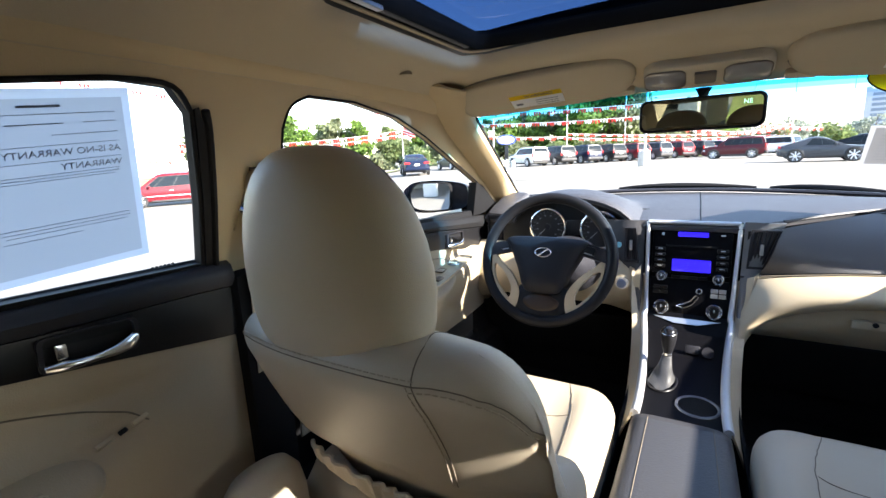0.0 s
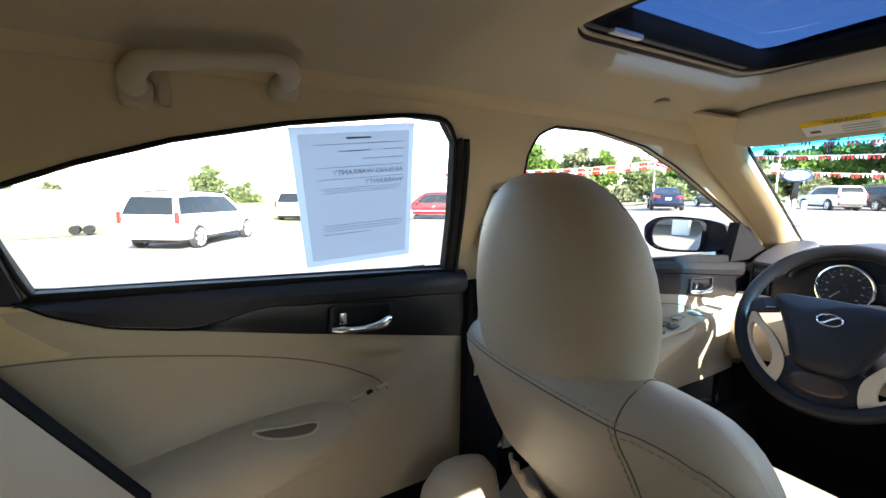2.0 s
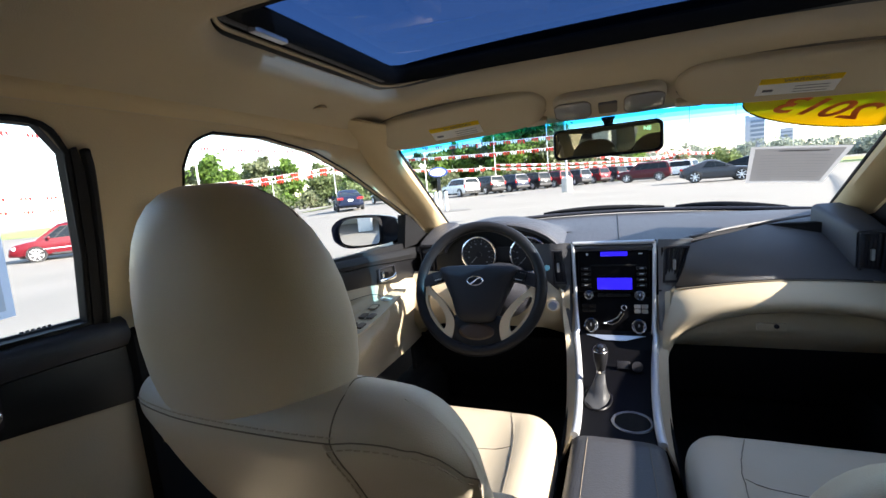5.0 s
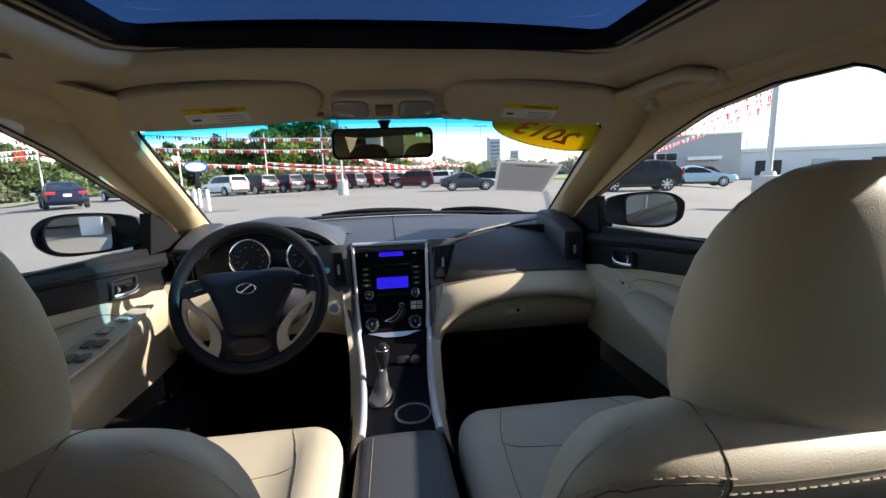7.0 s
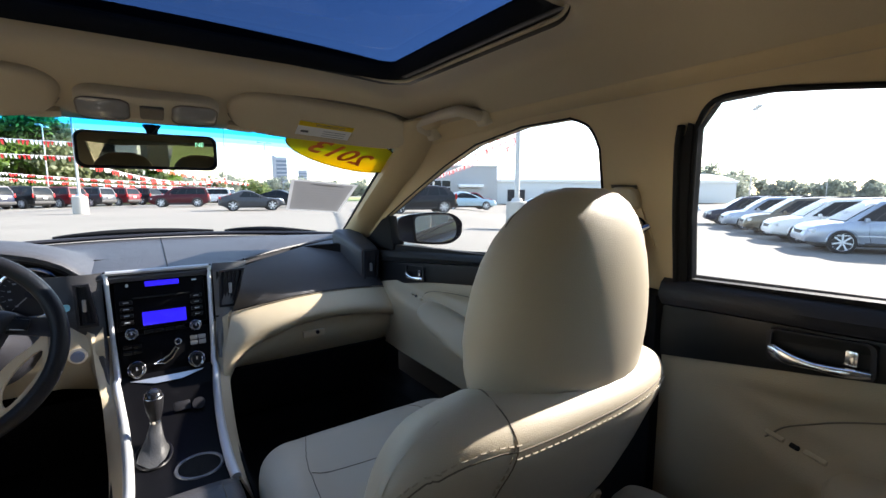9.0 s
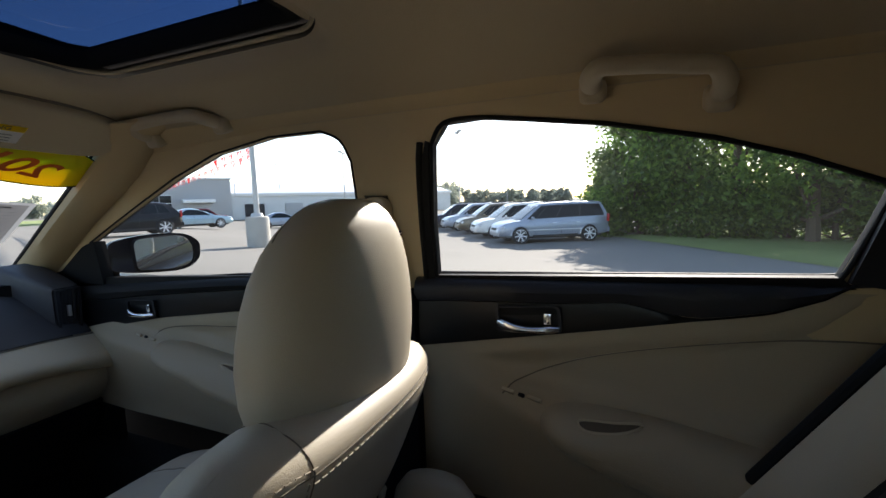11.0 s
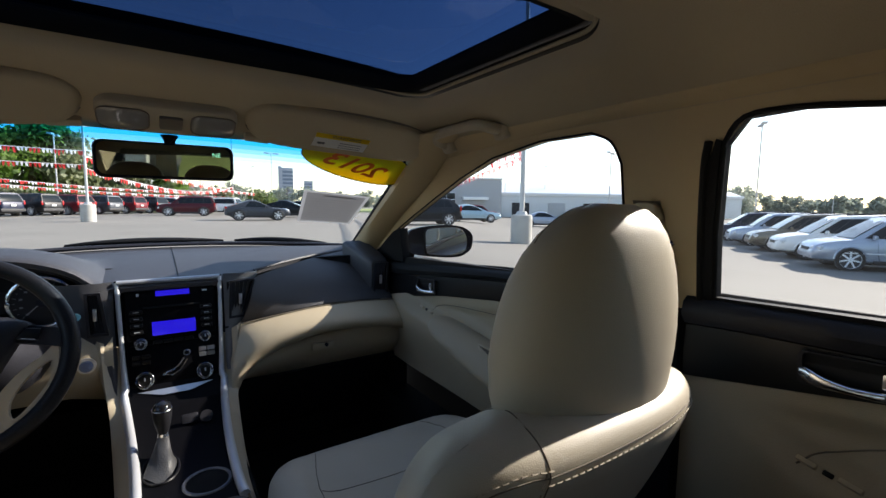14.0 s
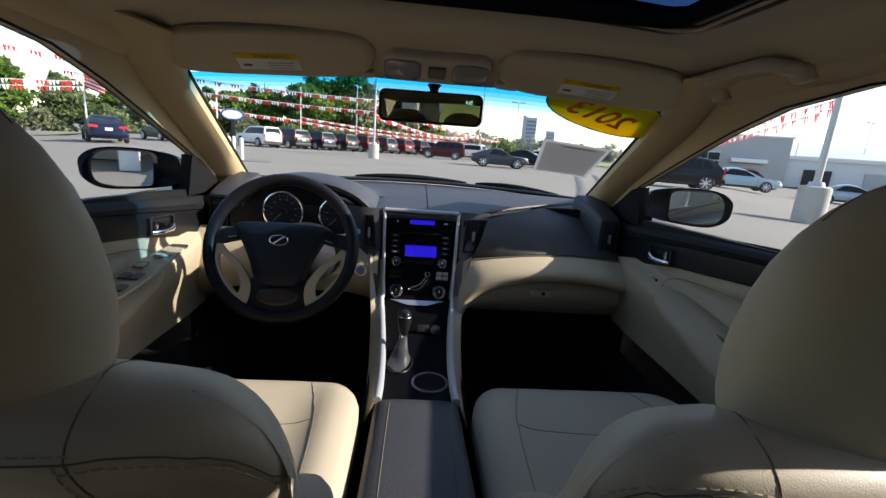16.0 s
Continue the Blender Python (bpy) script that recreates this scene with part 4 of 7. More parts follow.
def top_rear(x):
    if x > 0.13:
        t = (x - 0.13) / 0.56
        return Vector((x, 1.43 + 0.33 * t ** 0.9, 0.925 + 0.035 * math.sin(min(1, t * 1.2) * math.pi / 2)))
    if x < -0.13:
        t = (-x - 0.13) / 0.56
        return Vector((x, 1.43 + 0.06 * ease((t - 0.7) / 0.3), 0.922))
    return Vector((x, 1.43, 0.925))


def hood_lift(x, t):
    """Brow over the gauges: t from front edge to rear edge."""
    k = max(0.0, 1 - ((x + 0.365) / 0.205) ** 2)
    return 0.088 * k ** 0.6 * ease((t - 0.35) / 0.5)


rows = []
for i in range(57):
    x = -0.69 + 1.38 * i / 56
    f, r = top_front(x), top_rear(x)
    row = []
    for j in range(15):
        t = j / 14
        p = f.lerp(r, t)
        p.z += 0.012 * math.sin(math.pi * t) + hood_lift(x, t)
        row.append(p)
    e = row[-1]
    row += [e + Vector((0, -0.006, -0.006)), e + Vector((0, -0.004, -0.016)), e + Vector((0, 0.01, -0.022))]
    rows.append(row)
part("top_pad", sheet(rows), DASH, dash, "charcoal soft top pad")
part("pad_seam", tube([top_front(0.02).lerp(top_rear(0.02), t) + Vector((0, 0, 0.012 * math.sin(math.pi * t) + 0.0005)) for t in np.linspace(0, 1, 12)], 0.0015, 5), RUBBER, dash)
# defroster lip along the screen
part("defroster_lip", tube([top_front(x) + Vector((0, -0.02, 0.012)) for x in np.linspace(-0.62, 0.62, 25)], 0.012, 6, flat=0.6), DARK, dash)
# sweeping bright crease on the passenger side
part("crease", tube([top_rear(x) + Vector((0, -0.004, -0.002)) for x in np.linspace(0.22, 0.68, 18)], 0.005, 6), DASH, dash)


def seam_c2(x):
    t = (x - 0.13) / 0.55
    return Vector((x, 1.405 + 0.05 * t * t, 0.797 + 0.02 * math.sin(math.pi * min(1, t)) + 0.006 * t))


ARCH = [(0.13, 0.50), (0.137, 0.545), (0.148, 0.615), (0.165, 0.655), (0.181, 0.678), (0.21, 0.70), (0.248, 0.718), (0.31, 0.737), (0.37, 0.747), (0.44, 0.75), (0.517, 0.748), (0.60, 0.738), (0.68, 0.72)]


def arch_c3(x):
    return Vector((x, 1.385, lerp(ARCH, x)))


def wedge_edge(z):
    """Outer edge of the vent wedge beside the centre stack."""
    return lerp([(0.60, 0.125), (0.675, 0.128), (0.787, 0.163), (0.863, 0.188), (0.942, 0.214)], z)


def beside_wedge(p):
    k = (0.68 - p.x) / 0.55
    p.x += k * (wedge_edge(p.z) - 0.13)
    return p


xs = [0.13, 0.135, 0.14, 0.15, 0.165, 0.18, 0.2, 0.225, 0.25, 0.28, 0.32, 0.36, 0.4, 0.45, 0.5, 0.55, 0.6, 0.64, 0.68]
rows, rows2, rows3 = [], [], []
for x in xs:
    a, b, c = top_rear(x), seam_c2(x), arch_c3(x)
    xa = x
    row = []
    for t in np.linspace(0, 1, 9):
        p = a.lerp(b, t)
        p.y -= 0.035 * math.sin(math.pi * t)
        row.append(beside_wedge(p + Vector((0, -0.007 * (1 - t) ** 4, -0.002 * (1 - t)))))
    rows.append(row)
    row = []
    for t in np.linspace(0, 1, 10):
        p = (b + Vector((0, -0.004, -0.002))).lerp(c, t)
        p.y -= 0.05 * math.sin(math.pi * min(1, t * 0.85)) + 0.012 * t
        row.append(beside_wedge(p))
    row += [row[-1] + Vector((0, 0.015, -0.008)), row[-1] + Vector((0, 0.05, -0.010))]
    rows2.append(row)
    d = Vector((x, 1.47, 0.60))
    rows3.append([(c + Vector((0, 0.03, -0.002))).lerp(d, t) + Vector((0, -0.03 * math.sin(math.pi * t), 0)) for t in np.linspace(0, 1, 8)])
part("passenger_pad", sheet(rows), DASH, dash, "charcoal passenger airbag pad")
part("lower_panel", sheet(rows2), TRIM, dash, "cream lower dash panel")
gb = part("glove_box", sheet([r for r in rows3 if r[0].x > 0.16]), TRIM, dash, "cream glove box lid")
part("latch", box((0.07, 0.012, 0.022), (0.40, 1.395, 0.69), 0.004), TRIM, gb)
part("latch_lock", drum(0.006, 0.008, (0.41, 1.388, 0.694), pose(0, 0, 0, 90, 0, 0), 12), DARK, gb)
part("panel_seam", tube([Vector(r[0]) + Vector((0, -0.006, 0)) for r in rows2], 0.002, 5), SEAM, dash)
part("under_dash", sheet([[(x, 1.47 + 0.1 * t, 0.602 - 0.2 * t) for x in (-0.69, -0.3, 0.13, 0.4, 0.69)] for t in (0, 0.5, 1)], 0.01), CARPET, dash)

# gauge binnacle
cluster = part("gauge_panel", sheet([[(x, 1.466, 0.82 + (0.094 + hood_lift(x, 1.0)) * j / 4) for x in np.linspace(-0.60, -0.13, 25)] for j in range(5)], 0.006), GLOSS, dash, "black gauge panel")
FACE = surface("gauge_face", (0.012, 0.012, 0.014), 0.35)
MARK = surface("gauge_mark", (0.20, 0.21, 0.23), 0.5)
for gx, gz in ((-0.433, 0.902), (-0.262, 0.897)):
    dial = part("gauge", drum(0.056, 0.012, (gx, 1.452, gz), pose(0, 0, 0, 90, 0, 0), 40), FACE, dash, "round dial with white marks")
    part("bezel", tube([(gx + 0.060 * math.cos(q), 1.444, gz + 0.060 * math.sin(q)) for q in np.linspace(0, 2 * math.pi, 41)[:-1]], 0.0045, 8, True), CHROME, dial)
    marks = []
    for k in range(19):
        q = radians(225 - 270 * k / 18)
        ln = 0.007 if k % 2 == 0 else 0.004
        marks.append(box((ln, 0.001, 0.0012), (gx + 0.049 * math.cos(q), 1.4448, gz + 0.049 * math.sin(q)), 0, pose(0, 0, 0, 0, -math.degrees(q), 0)))
        if k % 2 == 0:
            marks.append(box((0.006, 0.001, 0.004), (gx + 0.038 * math.cos(q), 1.4448, gz + 0.038 * math.sin(q))))
    part("dial_marks", joined(*marks), MARK, dial)
    part("needle", box((0.04, 0.0015, 0.0022), (gx - 0.014, 1.443, gz - 0.014), 0, pose(0, 0, 0, 0, -45, 0)), surface("needle_grey", (0.30, 0.29, 0.29), 0.5), dial)
    part("needle_hub", drum(0.010, 0.006, (gx, 1.442, gz), pose(0, 0, 0, 90, 0, 0), 20), DARK, dial)
part("trip_screen", box((0.05, 0.004, 0.05), (-0.348, 1.455, 0.90), 0.002), FACE, dash)
part("binnacle_rim", tube([(-0.365 + 0.19 * math.cos(q), 1.44, 0.905 + 0.085 * math.sin(q)) for q in np.linspace(0.1, math.pi - 0.1, 25)], 0.006, 6), DARK, dash)
# steering column and driver lower panel
rows = []
for i in range(25):
    x = -0.69 + 0.56 * i / 24
    zl = 0.62 + 0.05 * math.sin(math.pi * i / 24)
    rows.append([(x, 1.455, 0.842), (x, 1.42, 0.815), (x, 1.40, 0.78), (x, 1.39, 0.74), (x, 1.395, 0.70), (x, 1.41, 0.66), (x, 1.45, zl)])
part("driver_lower_panel", sheet(rows), TRIM, dash, "cream knee panel under the wheel")
rows = []
for z in np.linspace(0.935, 0.655, 15):
    left = lerp([(0.655, -0.134), (0.70, -0.146), (0.75, -0.160), (0.80, -0.200), (0.83, -0.232), (0.935, -0.262)], z)
    y = lerp([(0.64, 1.382), (0.69, 1.404), (0.77, 1.420), (0.86, 1.432), (0.94, 1.44)], z)
    rows.append([(left + (-0.127 - left) * i / 6, y - 0.004 - 0.014 * math.sin(math.pi * i / 6) + 0.022 * (1 - i / 6) ** 3, z) for i in range(7)])
part("side_pod", sheet(rows, 0.006), DASH, dash, "charcoal pad between gauges and centre stack")
col = part("column_shroud", loft([[(-0.357 + r * math.cos(q), y, z + r * 0.8 * math.sin(q)) for q in np.linspace(0, 2 * math.pi, 21)[:-1]] for y, z, r in ((1.43, 0.78, 0.12), (1.36, 0.785, 0.11), (1.29, 0.81, 0.08), (1.25, 0.84, 0.055))]), DARK, dash)
for sx, ang in ((-1, 12), (1, -12)):
    part("stalk", tube([(-0.357 + sx * 0.05, 1.27, 0.845), (-0.357 + sx * 0.12, 1.25, 0.865), (-0.357 + sx * 0.165, 1.24, 0.872)], [0.008, 0.009, 0.012], 8), DARK, col)
# start button
start = part("start_button", drum(0.019, 0.012, (-0.182, 1.388, 0.742), pose(0, 0, 0, 90, 0, 0), 28, bevel=0.003), SILVER, dash, "round silver start button")
part("button_face", drum(0.014, 0.006, (-0.182, 1.381, 0.742), pose(0, 0, 0, 90, 0, 0), 24, bevel=0.002), surface("dim_blue_button", (0.16, 0.22, 0.36), 0.4), start)
part("key_fob_light", drum(0.009, 0.004, (-0.196, 1.395, 0.862), pose(0, 0, 0, 90, 0, 0), 16), surface("cyan_lamp", (0.25, 0.6, 0.7), 0.3), dash)


# vents with their vanes
def vent(cx, cy, cz, w, h, skew, yaw, vertical=True, pod=0.0):
    v = part("vent", plate([(-w - 0.006, -h - 0.006), (w + 0.006 - skew * 0.3, -h - 0.006), (w + 0.006 + skew, h + 0.006), (-w - 0.006 + skew * 0.2, h + 0.006)],
                           [[(-w, -h), (w - skew * 0.3, -h), (w + skew, h), (-w + skew * 0.2, h)]],
                           lambda a, b, d: Vector((cx, cy, cz)) + pose(0, 0, 0, 0, 0, yaw).to_3x3() @ Vector((a, -d, b)), 0.008), DARK, dash, "black air vent")
    if pod:
        turn = pose(0, 0, 0, 0, 0, yaw).to_3x3()
        rings = []
        for k, back, grow in ((0, 0.002, 0.004), (1, 0.0, 0.010), (2, 0.012, 0.016), (3, 0.06, 0.022), (4, pod, 0.03)):
            rings.append([Vector((cx, cy, cz)) + turn @ Vector((a, back, b + back * 0.25)) for a, b in rect_loop(-w - grow, -h - grow, w + grow, h + grow, 0.008 + grow * 0.3, 4)])
        part("vent_pod", loft(rings, False, 40), DASH, v, "charcoal pod round the air vent")
    part("vent_back", box((2 * w + 0.01 + skew, 0.004, 2 * h), Vector((cx + skew * 0.4, cy + 0.012, cz)), 0, pose(0, 0, 0, 0, 0, yaw)), RUBBER, v)
    n = 5
    for k in range(n):
        if vertical:
            t = (k + 0.5) / n
            x0, x1 = -w + (2 * w - skew * 0.3) * t, -w + skew * 0.2 + (2 * w + skew * 0.8) * t
            pts = [Vector((cx, cy, cz)) + pose(0, 0, 0, 0, 0, yaw).to_3x3() @ Vector((x0, 0.004, -h)), Vector((cx, cy, cz)) + pose(0, 0, 0, 0, 0, yaw).to_3x3() @ Vector((x1, 0.004, h))]
        else:
            zz = -h + 2 * h * (k + 0.5) / n
            pts = [Vector((cx, cy, cz)) + pose(0, 0, 0, 0, 0, yaw).to_3x3() @ Vector((-w, 0.004, zz)), Vector((cx, cy, cz)) + pose(0, 0, 0, 0, 0, yaw).to_3x3() @ Vector((w, 0.004, zz))]
        part("vane", tube(pts, 0.0045, 6, flat=1.2), DARK, v)
    part("vent_tab", box((0.008, 0.01, 0.03), Vector((cx + skew * 0.3, cy - 0.006, cz)), 0.002), SILVER, v)
    return v


for s in (-1, 1):
    rows = []
    for z in np.linspace(0.938, 0.672, 15):
        y = lerp([(0.64, 1.378), (0.69, 1.402), (0.77, 1.42), (0.86, 1.432), (0.94, 1.44)], z) - 0.006
        rows.append([(s * (0.127 + (max(0.131, wedge_edge(z) - (0.024 if s < 0 else 0.0) + 0.004) - 0.127) * i / 5), y - 0.006 * math.sin(math.pi * i / 5), z) for i in range(6)])
    if s > 0:
        part("vent_wedge", sheet(rows, 0.006), GUN, dash, "gunmetal wedge round the vent")
        part("wedge_line", tube([r[-1] for r in rows], 0.0022, 6), PLATED, dash)
vent(0.160, 1.412, 0.866, 0.019, 0.048, 0.022, 2)
vent(-0.158, 1.404, 0.862, 0.014, 0.048, -0.010, -2)
part("vent_slot", box((0.022, 0.004, 0.005), (0.135, 1.409, 0.787), 0.001), DARK, dash)
vent(0.640, 1.478, 0.872, 0.024, 0.055, 0.004, 8, pod=0.17)
vent(-0.640, 1.478, 0.872, 0.024, 0.055, -0.004, -8, pod=0.17)


# ---- centre stack and console ----
console = thing("centre_console", "black centre console with chrome side trims between the front seats", "console")
SPINE = [(0.126, 1.445, 0.932), (0.124, 1.432, 0.86), (0.121, 1.418, 0.77), (0.118, 1.40, 0.69), (0.114, 1.365, 0.645), (0.107, 1.30, 0.622), (0.098, 1.20, 0.608), (0.090, 1.08, 0.602), (0.086, 0.96, 0.602), (0.087, 0.89, 0.604)]
spine = curve(SPINE, 5)
part("face_panel", sheet([[Vector((p.x * u, p.y + (0.014 if p.z > 0.64 else 0.0), p.z - (0.0 if p.z > 0.64 else 0.022))) for u in np.linspace(-0.98, 0.98, 9)] for p in spine], 0.012), STACK, console, "gloss black face panel")
for s in (-1, 1):
    pts = [Vector((p.x * s * (0.93 if p.z > 0.66 else 0.97), p.y - 0.014 * ease((p.z - 0.6) / 0.06), p.z)) for p in spine]
    part("chrome_trim", tube(pts, [0.0055 + 0.004 * ease((i - 10) / 12) for i in range(len(pts))], 10), PLATED, console, "satin chrome side trim")
    rows = []
    outer = curve([(0.165, 1.41, 0.80), (0.158, 1.395, 0.72), (0.142, 1.375, 0.63), (0.134, 1.30, 0.56), (0.124, 1.16, 0.50), (0.118, 1.02, 0.47), (0.116, 0.90, 0.46)], 5)
    inner = [spine[int(round(k))] for k in np.linspace(10, len(spine) - 1, len(outer))]
    for a, b in zip(inner, outer):
        m = (a + b) / 2 + Vector((0.012, -0.012, 0.006))
        rows.append([Vector((s * q.x, q.y, q.z)) for q in (a, a.lerp(m, 0.5), m, b.lerp(m, 0.5), b)])
    part("flank", sheet(rows, 0.004), TRIM, console, "cream console flank")
    part("carpet_side", sheet([[(s * 0.118, y, z) for y in (0.3, 0.8, 1.1, 1.4)] for z in (0.28, 0.4, 0.56)], 0.006), CARPET, console)
part("top_chrome", tube([(x, 1.429, 0.932) for x in np.linspace(-0.117, 0.117, 9)], 0.006, 8), PLATED, console)
lean = pose(0, 0, 0, -8, 0, 0)


def on_stack(x, z, off=0.0):
    """A spot on the stack's face; off metres towards the cabin."""
    y = lerp([(0.64, 1.375), (0.69, 1.402), (0.77, 1.42), (0.86, 1.434), (0.93, 1.447)], z)
    return Vector((x, y - off, z))


radio = part("radio", box((0.205, 0.012, 0.135), on_stack(0.0, 0.845, 0.002), 0.004, lean), STACK, console, "black radio unit with blue displays")
part("display", box((0.10, 0.004, 0.036), on_stack(0.003, 0.806, 0.011), 0.002, lean), BLUE_LCD, radio, "blue lit display")
part("display", box((0.078, 0.004, 0.014), on_stack(0.003, 0.897, 0.013), 0.002, lean), BLUE_LCD, radio, "blue lit clock strip")
part("disc_slot", box((0.13, 0.003, 0.005), on_stack(0.0, 0.862, 0.010), 0.001, lean), RUBBER, radio)
WHITE = surface("white_print", (0.55, 0.56, 0.58), 0.6)
for k in range(4):
    for sx in (-1, 1):
        b = part("button", box((0.028, 0.006, 0.010), on_stack(sx * 0.080, 0.852 - 0.017 * k, 0.009), 0.002, lean), GLOSS, radio)
        part("button_mark", box((0.012, 0.001, 0.002), on_stack(sx * 0.080, 0.853 - 0.017 * k, 0.0128), 0, lean), WHITE, b)
part("strip_mark", box((0.006, 0.002, 0.008), on_stack(-0.075, 0.897, 0.014), 0.001, lean), WHITE, radio)
part("strip_mark", box((0.012, 0.002, 0.004), on_stack(0.078, 0.897, 0.014), 0.001, lean), WHITE, radio)
climate = part("climate_unit", box((0.205, 0.012, 0.105), on_stack(0.0, 0.714, 0.003), 0.004, pose(0, 0, 0, -16, 0, 0)), STACK, console, "black climate control unit")


def knob(x, z, r, unit):
    m = pose(0, 0, 0, 80, 0, 0)
    k = part("knob", drum(r, 0.018, on_stack(x, z, 0.016), m, 28, r * 0.9, 0.002), GLOSS, unit, "round knob with chrome ring")
    part("ring", tube([on_stack(x + r * 1.08 * math.cos(q), z + r * 1.08 * math.sin(q), 0.014) for q in np.linspace(0, 2 * math.pi, 29)[:-1]], 0.0022, 6, True), CHROME, k)
    part("ring", tube([on_stack(x + r * 0.75 * math.cos(q), z + r * 0.75 * math.sin(q), 0.0255) for q in np.linspace(0, 2 * math.pi, 29)[:-1]], 0.0015, 6, True), CHROME, k)
    part("pointer", box((0.003, 0.002, r * 0.5), on_stack(x, z + r * 0.3, 0.0262), 0, m @ pose(0, 0, 0, 90, 0, 0)), WHITE, k)


knob(-0.068, 0.682, 0.017, climate)
knob(0.068, 0.682, 0.017, climate)
knob(-0.073, 0.772, 0.012, radio)
knob(0.073, 0.772, 0.012, radio)
for k in range(4):
    part("button", box((0.020, 0.006, 0.009), on_stack(-0.036 + 0.024 * k, 0.771, 0.010), 0.002, lean), GLOSS, radio)
for r in range(2):
    for k in range(2):
        part("button", box((0.018, 0.006, 0.012), on_stack(0.066 + 0.020 * k, 0.738 - 0.014 * r, 0.010), 0.002, lean), SILVER, climate)
        part("button", box((0.018, 0.006, 0.010), on_stack(-0.084 + 0.021 * k, 0.738 - 0.014 * r, 0.010), 0.002, lean), GLOSS, climate)
# seat-shaped airflow key
man = part("airflow_key", tube([on_stack(-0.030, 0.688, 0.013), on_stack(-0.012, 0.694, 0.013), on_stack(0.008, 0.705, 0.013), on_stack(0.020, 0.722, 0.013), on_stack(0.028, 0.718, 0.013), on_stack(0.012, 0.694, 0.013), on_stack(-0.006, 0.684, 0.013)], 0.0022, 6, True), CHROME, climate)
part("airflow_dot", tube([on_stack(0.028 + 0.007 * math.cos(q), 0.735 + 0.007 * math.sin(q), 0.013) for q in np.linspace(0, 2 * math.pi, 15)[:-1]], 0.002, 6, True), CHROME, man)
part("ash_lip", loft([[on_stack(-0.085, 0.652, 0.004), on_stack(0.085, 0.652, 0.004), on_stack(0.03, 0.640, 0.01), on_stack(-0.03, 0.640, 0.01)],
                      [on_stack(-0.085, 0.656, 0.012), on_stack(0.085, 0.656, 0.012), on_stack(0.03, 0.645, 0.02), on_stack(-0.03, 0.645, 0.02)]]), SILVER, console)
part("socket", drum(0.014, 0.014, (0.055, 1.24, 0.615), pose(0, 0, 0, 60, 0, 0), 20), DARK, console)
part("socket_cover", box((0.035, 0.01, 0.022), (0.02, 1.245, 0.616), 0.003, pose(0, 0, 0, -30, 0, 0)), DARK, console)
# gear lever
lever = thing("gear_lever", "black gear lever with silver collar and leather gaiter", "gear lever")
rings = []
for z, r, dy in ((0.640, 0.010, 0.0), (0.648, 0.0125, 0.001), (0.660, 0.0155, 0.002), (0.675, 0.0180, 0.004), (0.688, 0.0185, 0.005), (0.698, 0.0165, 0.005), (0.705, 0.0115, 0.005), (0.708, 0.005, 0.005)):
    rings.append([(-0.036 + r * math.cos(q), 1.15 + dy + 1.2 * r * math.sin(q), z) for q in np.linspace(0, 2 * math.pi, 25)[:-1]])
part("knob", loft(rings), BLACK_LEATHER, lever)
cap = [[(-0.036 + r * math.cos(q), 1.1535 + 1.2 * r * math.sin(q), z) for q in np.linspace(0, 2 * math.pi, 25)[:-1]] for z, r in ((0.6925, 0.0183), (0.700, 0.0162), (0.7075, 0.0095), (0.7095, 0.003))]
part("knob_cap", loft(cap, True), surface("lever_gloss", (0.01, 0.01, 0.012), 0.12, spec=0.5), lever, "glossy black cap")
part("knob_ring", tube([(-0.036 + 0.0182 * math.cos(q), 1.1537 + 0.0218 * math.sin(q), 0.692) for q in np.linspace(0, 2 * math.pi, 29)[:-1]], 0.0009, 5, True), CHROME, lever)
part("collar", drum(0.0115, 0.010, (-0.036, 1.149, 0.636), None, 20, 0.010, 0.001), CHROME, lever)
rings = []
for t in np.linspace(0, 1, 12):
    r = 0.036 - 0.026 * t ** 0.6
    rings.append([(-0.044 + 0.008 * t + r * (0.80 + 0.2 * t) * math.cos(q) * (1 + 0.10 * (1 - t) * math.sin(4 * q + 5 * t)), 1.085 + 0.063 * t + r * (1.55 - 0.5 * t) * math.sin(q) * (1 + 0.06 * math.sin(3 * q + 7 * t)), 0.592 + 0.042 * t + 0.004 * math.sin(9 * t + 2 * q) * (1 - t)) for q in np.linspace(0, 2 * math.pi, 37)[:-1]])
part("gaiter", loft(rings), leather("gaiter_leather", (0.035, 0.035, 0.036), 0.42, 300, 0.4), lever, "grey leather gaiter")
part("gaiter_ring", tube([(-0.044 + 0.033 * math.cos(q), 1.085 + 0.060 * math.sin(q), 0.594) for q in np.linspace(0, 2 * math.pi, 33)[:-1]], 0.0025, 6, True), GLOSS, lever)
# cup holder
part("cup_ring", tube([(0.032 + 0.041 * math.cos(q), 0.99 + 0.043 * math.sin(q), 0.592) for q in np.linspace(0, 2 * math.pi, 33)[:-1]], 0.0035, 6, True), GUN, console)
part("cup_well", drum(0.0405, 0.004, (0.032, 0.99, 0.5905), None, 32), CARPET, console, "dark cup holder well")
# armrest
arm = thing("armrest", "dark leather armrest box with sewn edges", "armrest")
rings = []
for y, k in ((0.42, 0.7), (0.44, 0.9), (0.50, 1), (0.70, 1), (0.85, 1), (0.876, 0.95), (0.885, 0.75)):
    ring = []
    for a in range(28):
        q = 2 * math.pi * a / 28
        c, si = math.cos(q), math.sin(q)
        ring.append((0.094 * math.copysign(abs(c) ** 0.4, c) * (0.94 + 0.06 * k) * (1.04 - 0.08 * (y - 0.42) / 0.46), y, 0.575 + 0.045 * k * math.copysign(abs(si) ** 0.45, si)))
    rings.append(ring)
bm = loft(rings, True, 70)
tree = BVHTree.FromBMesh(bm)
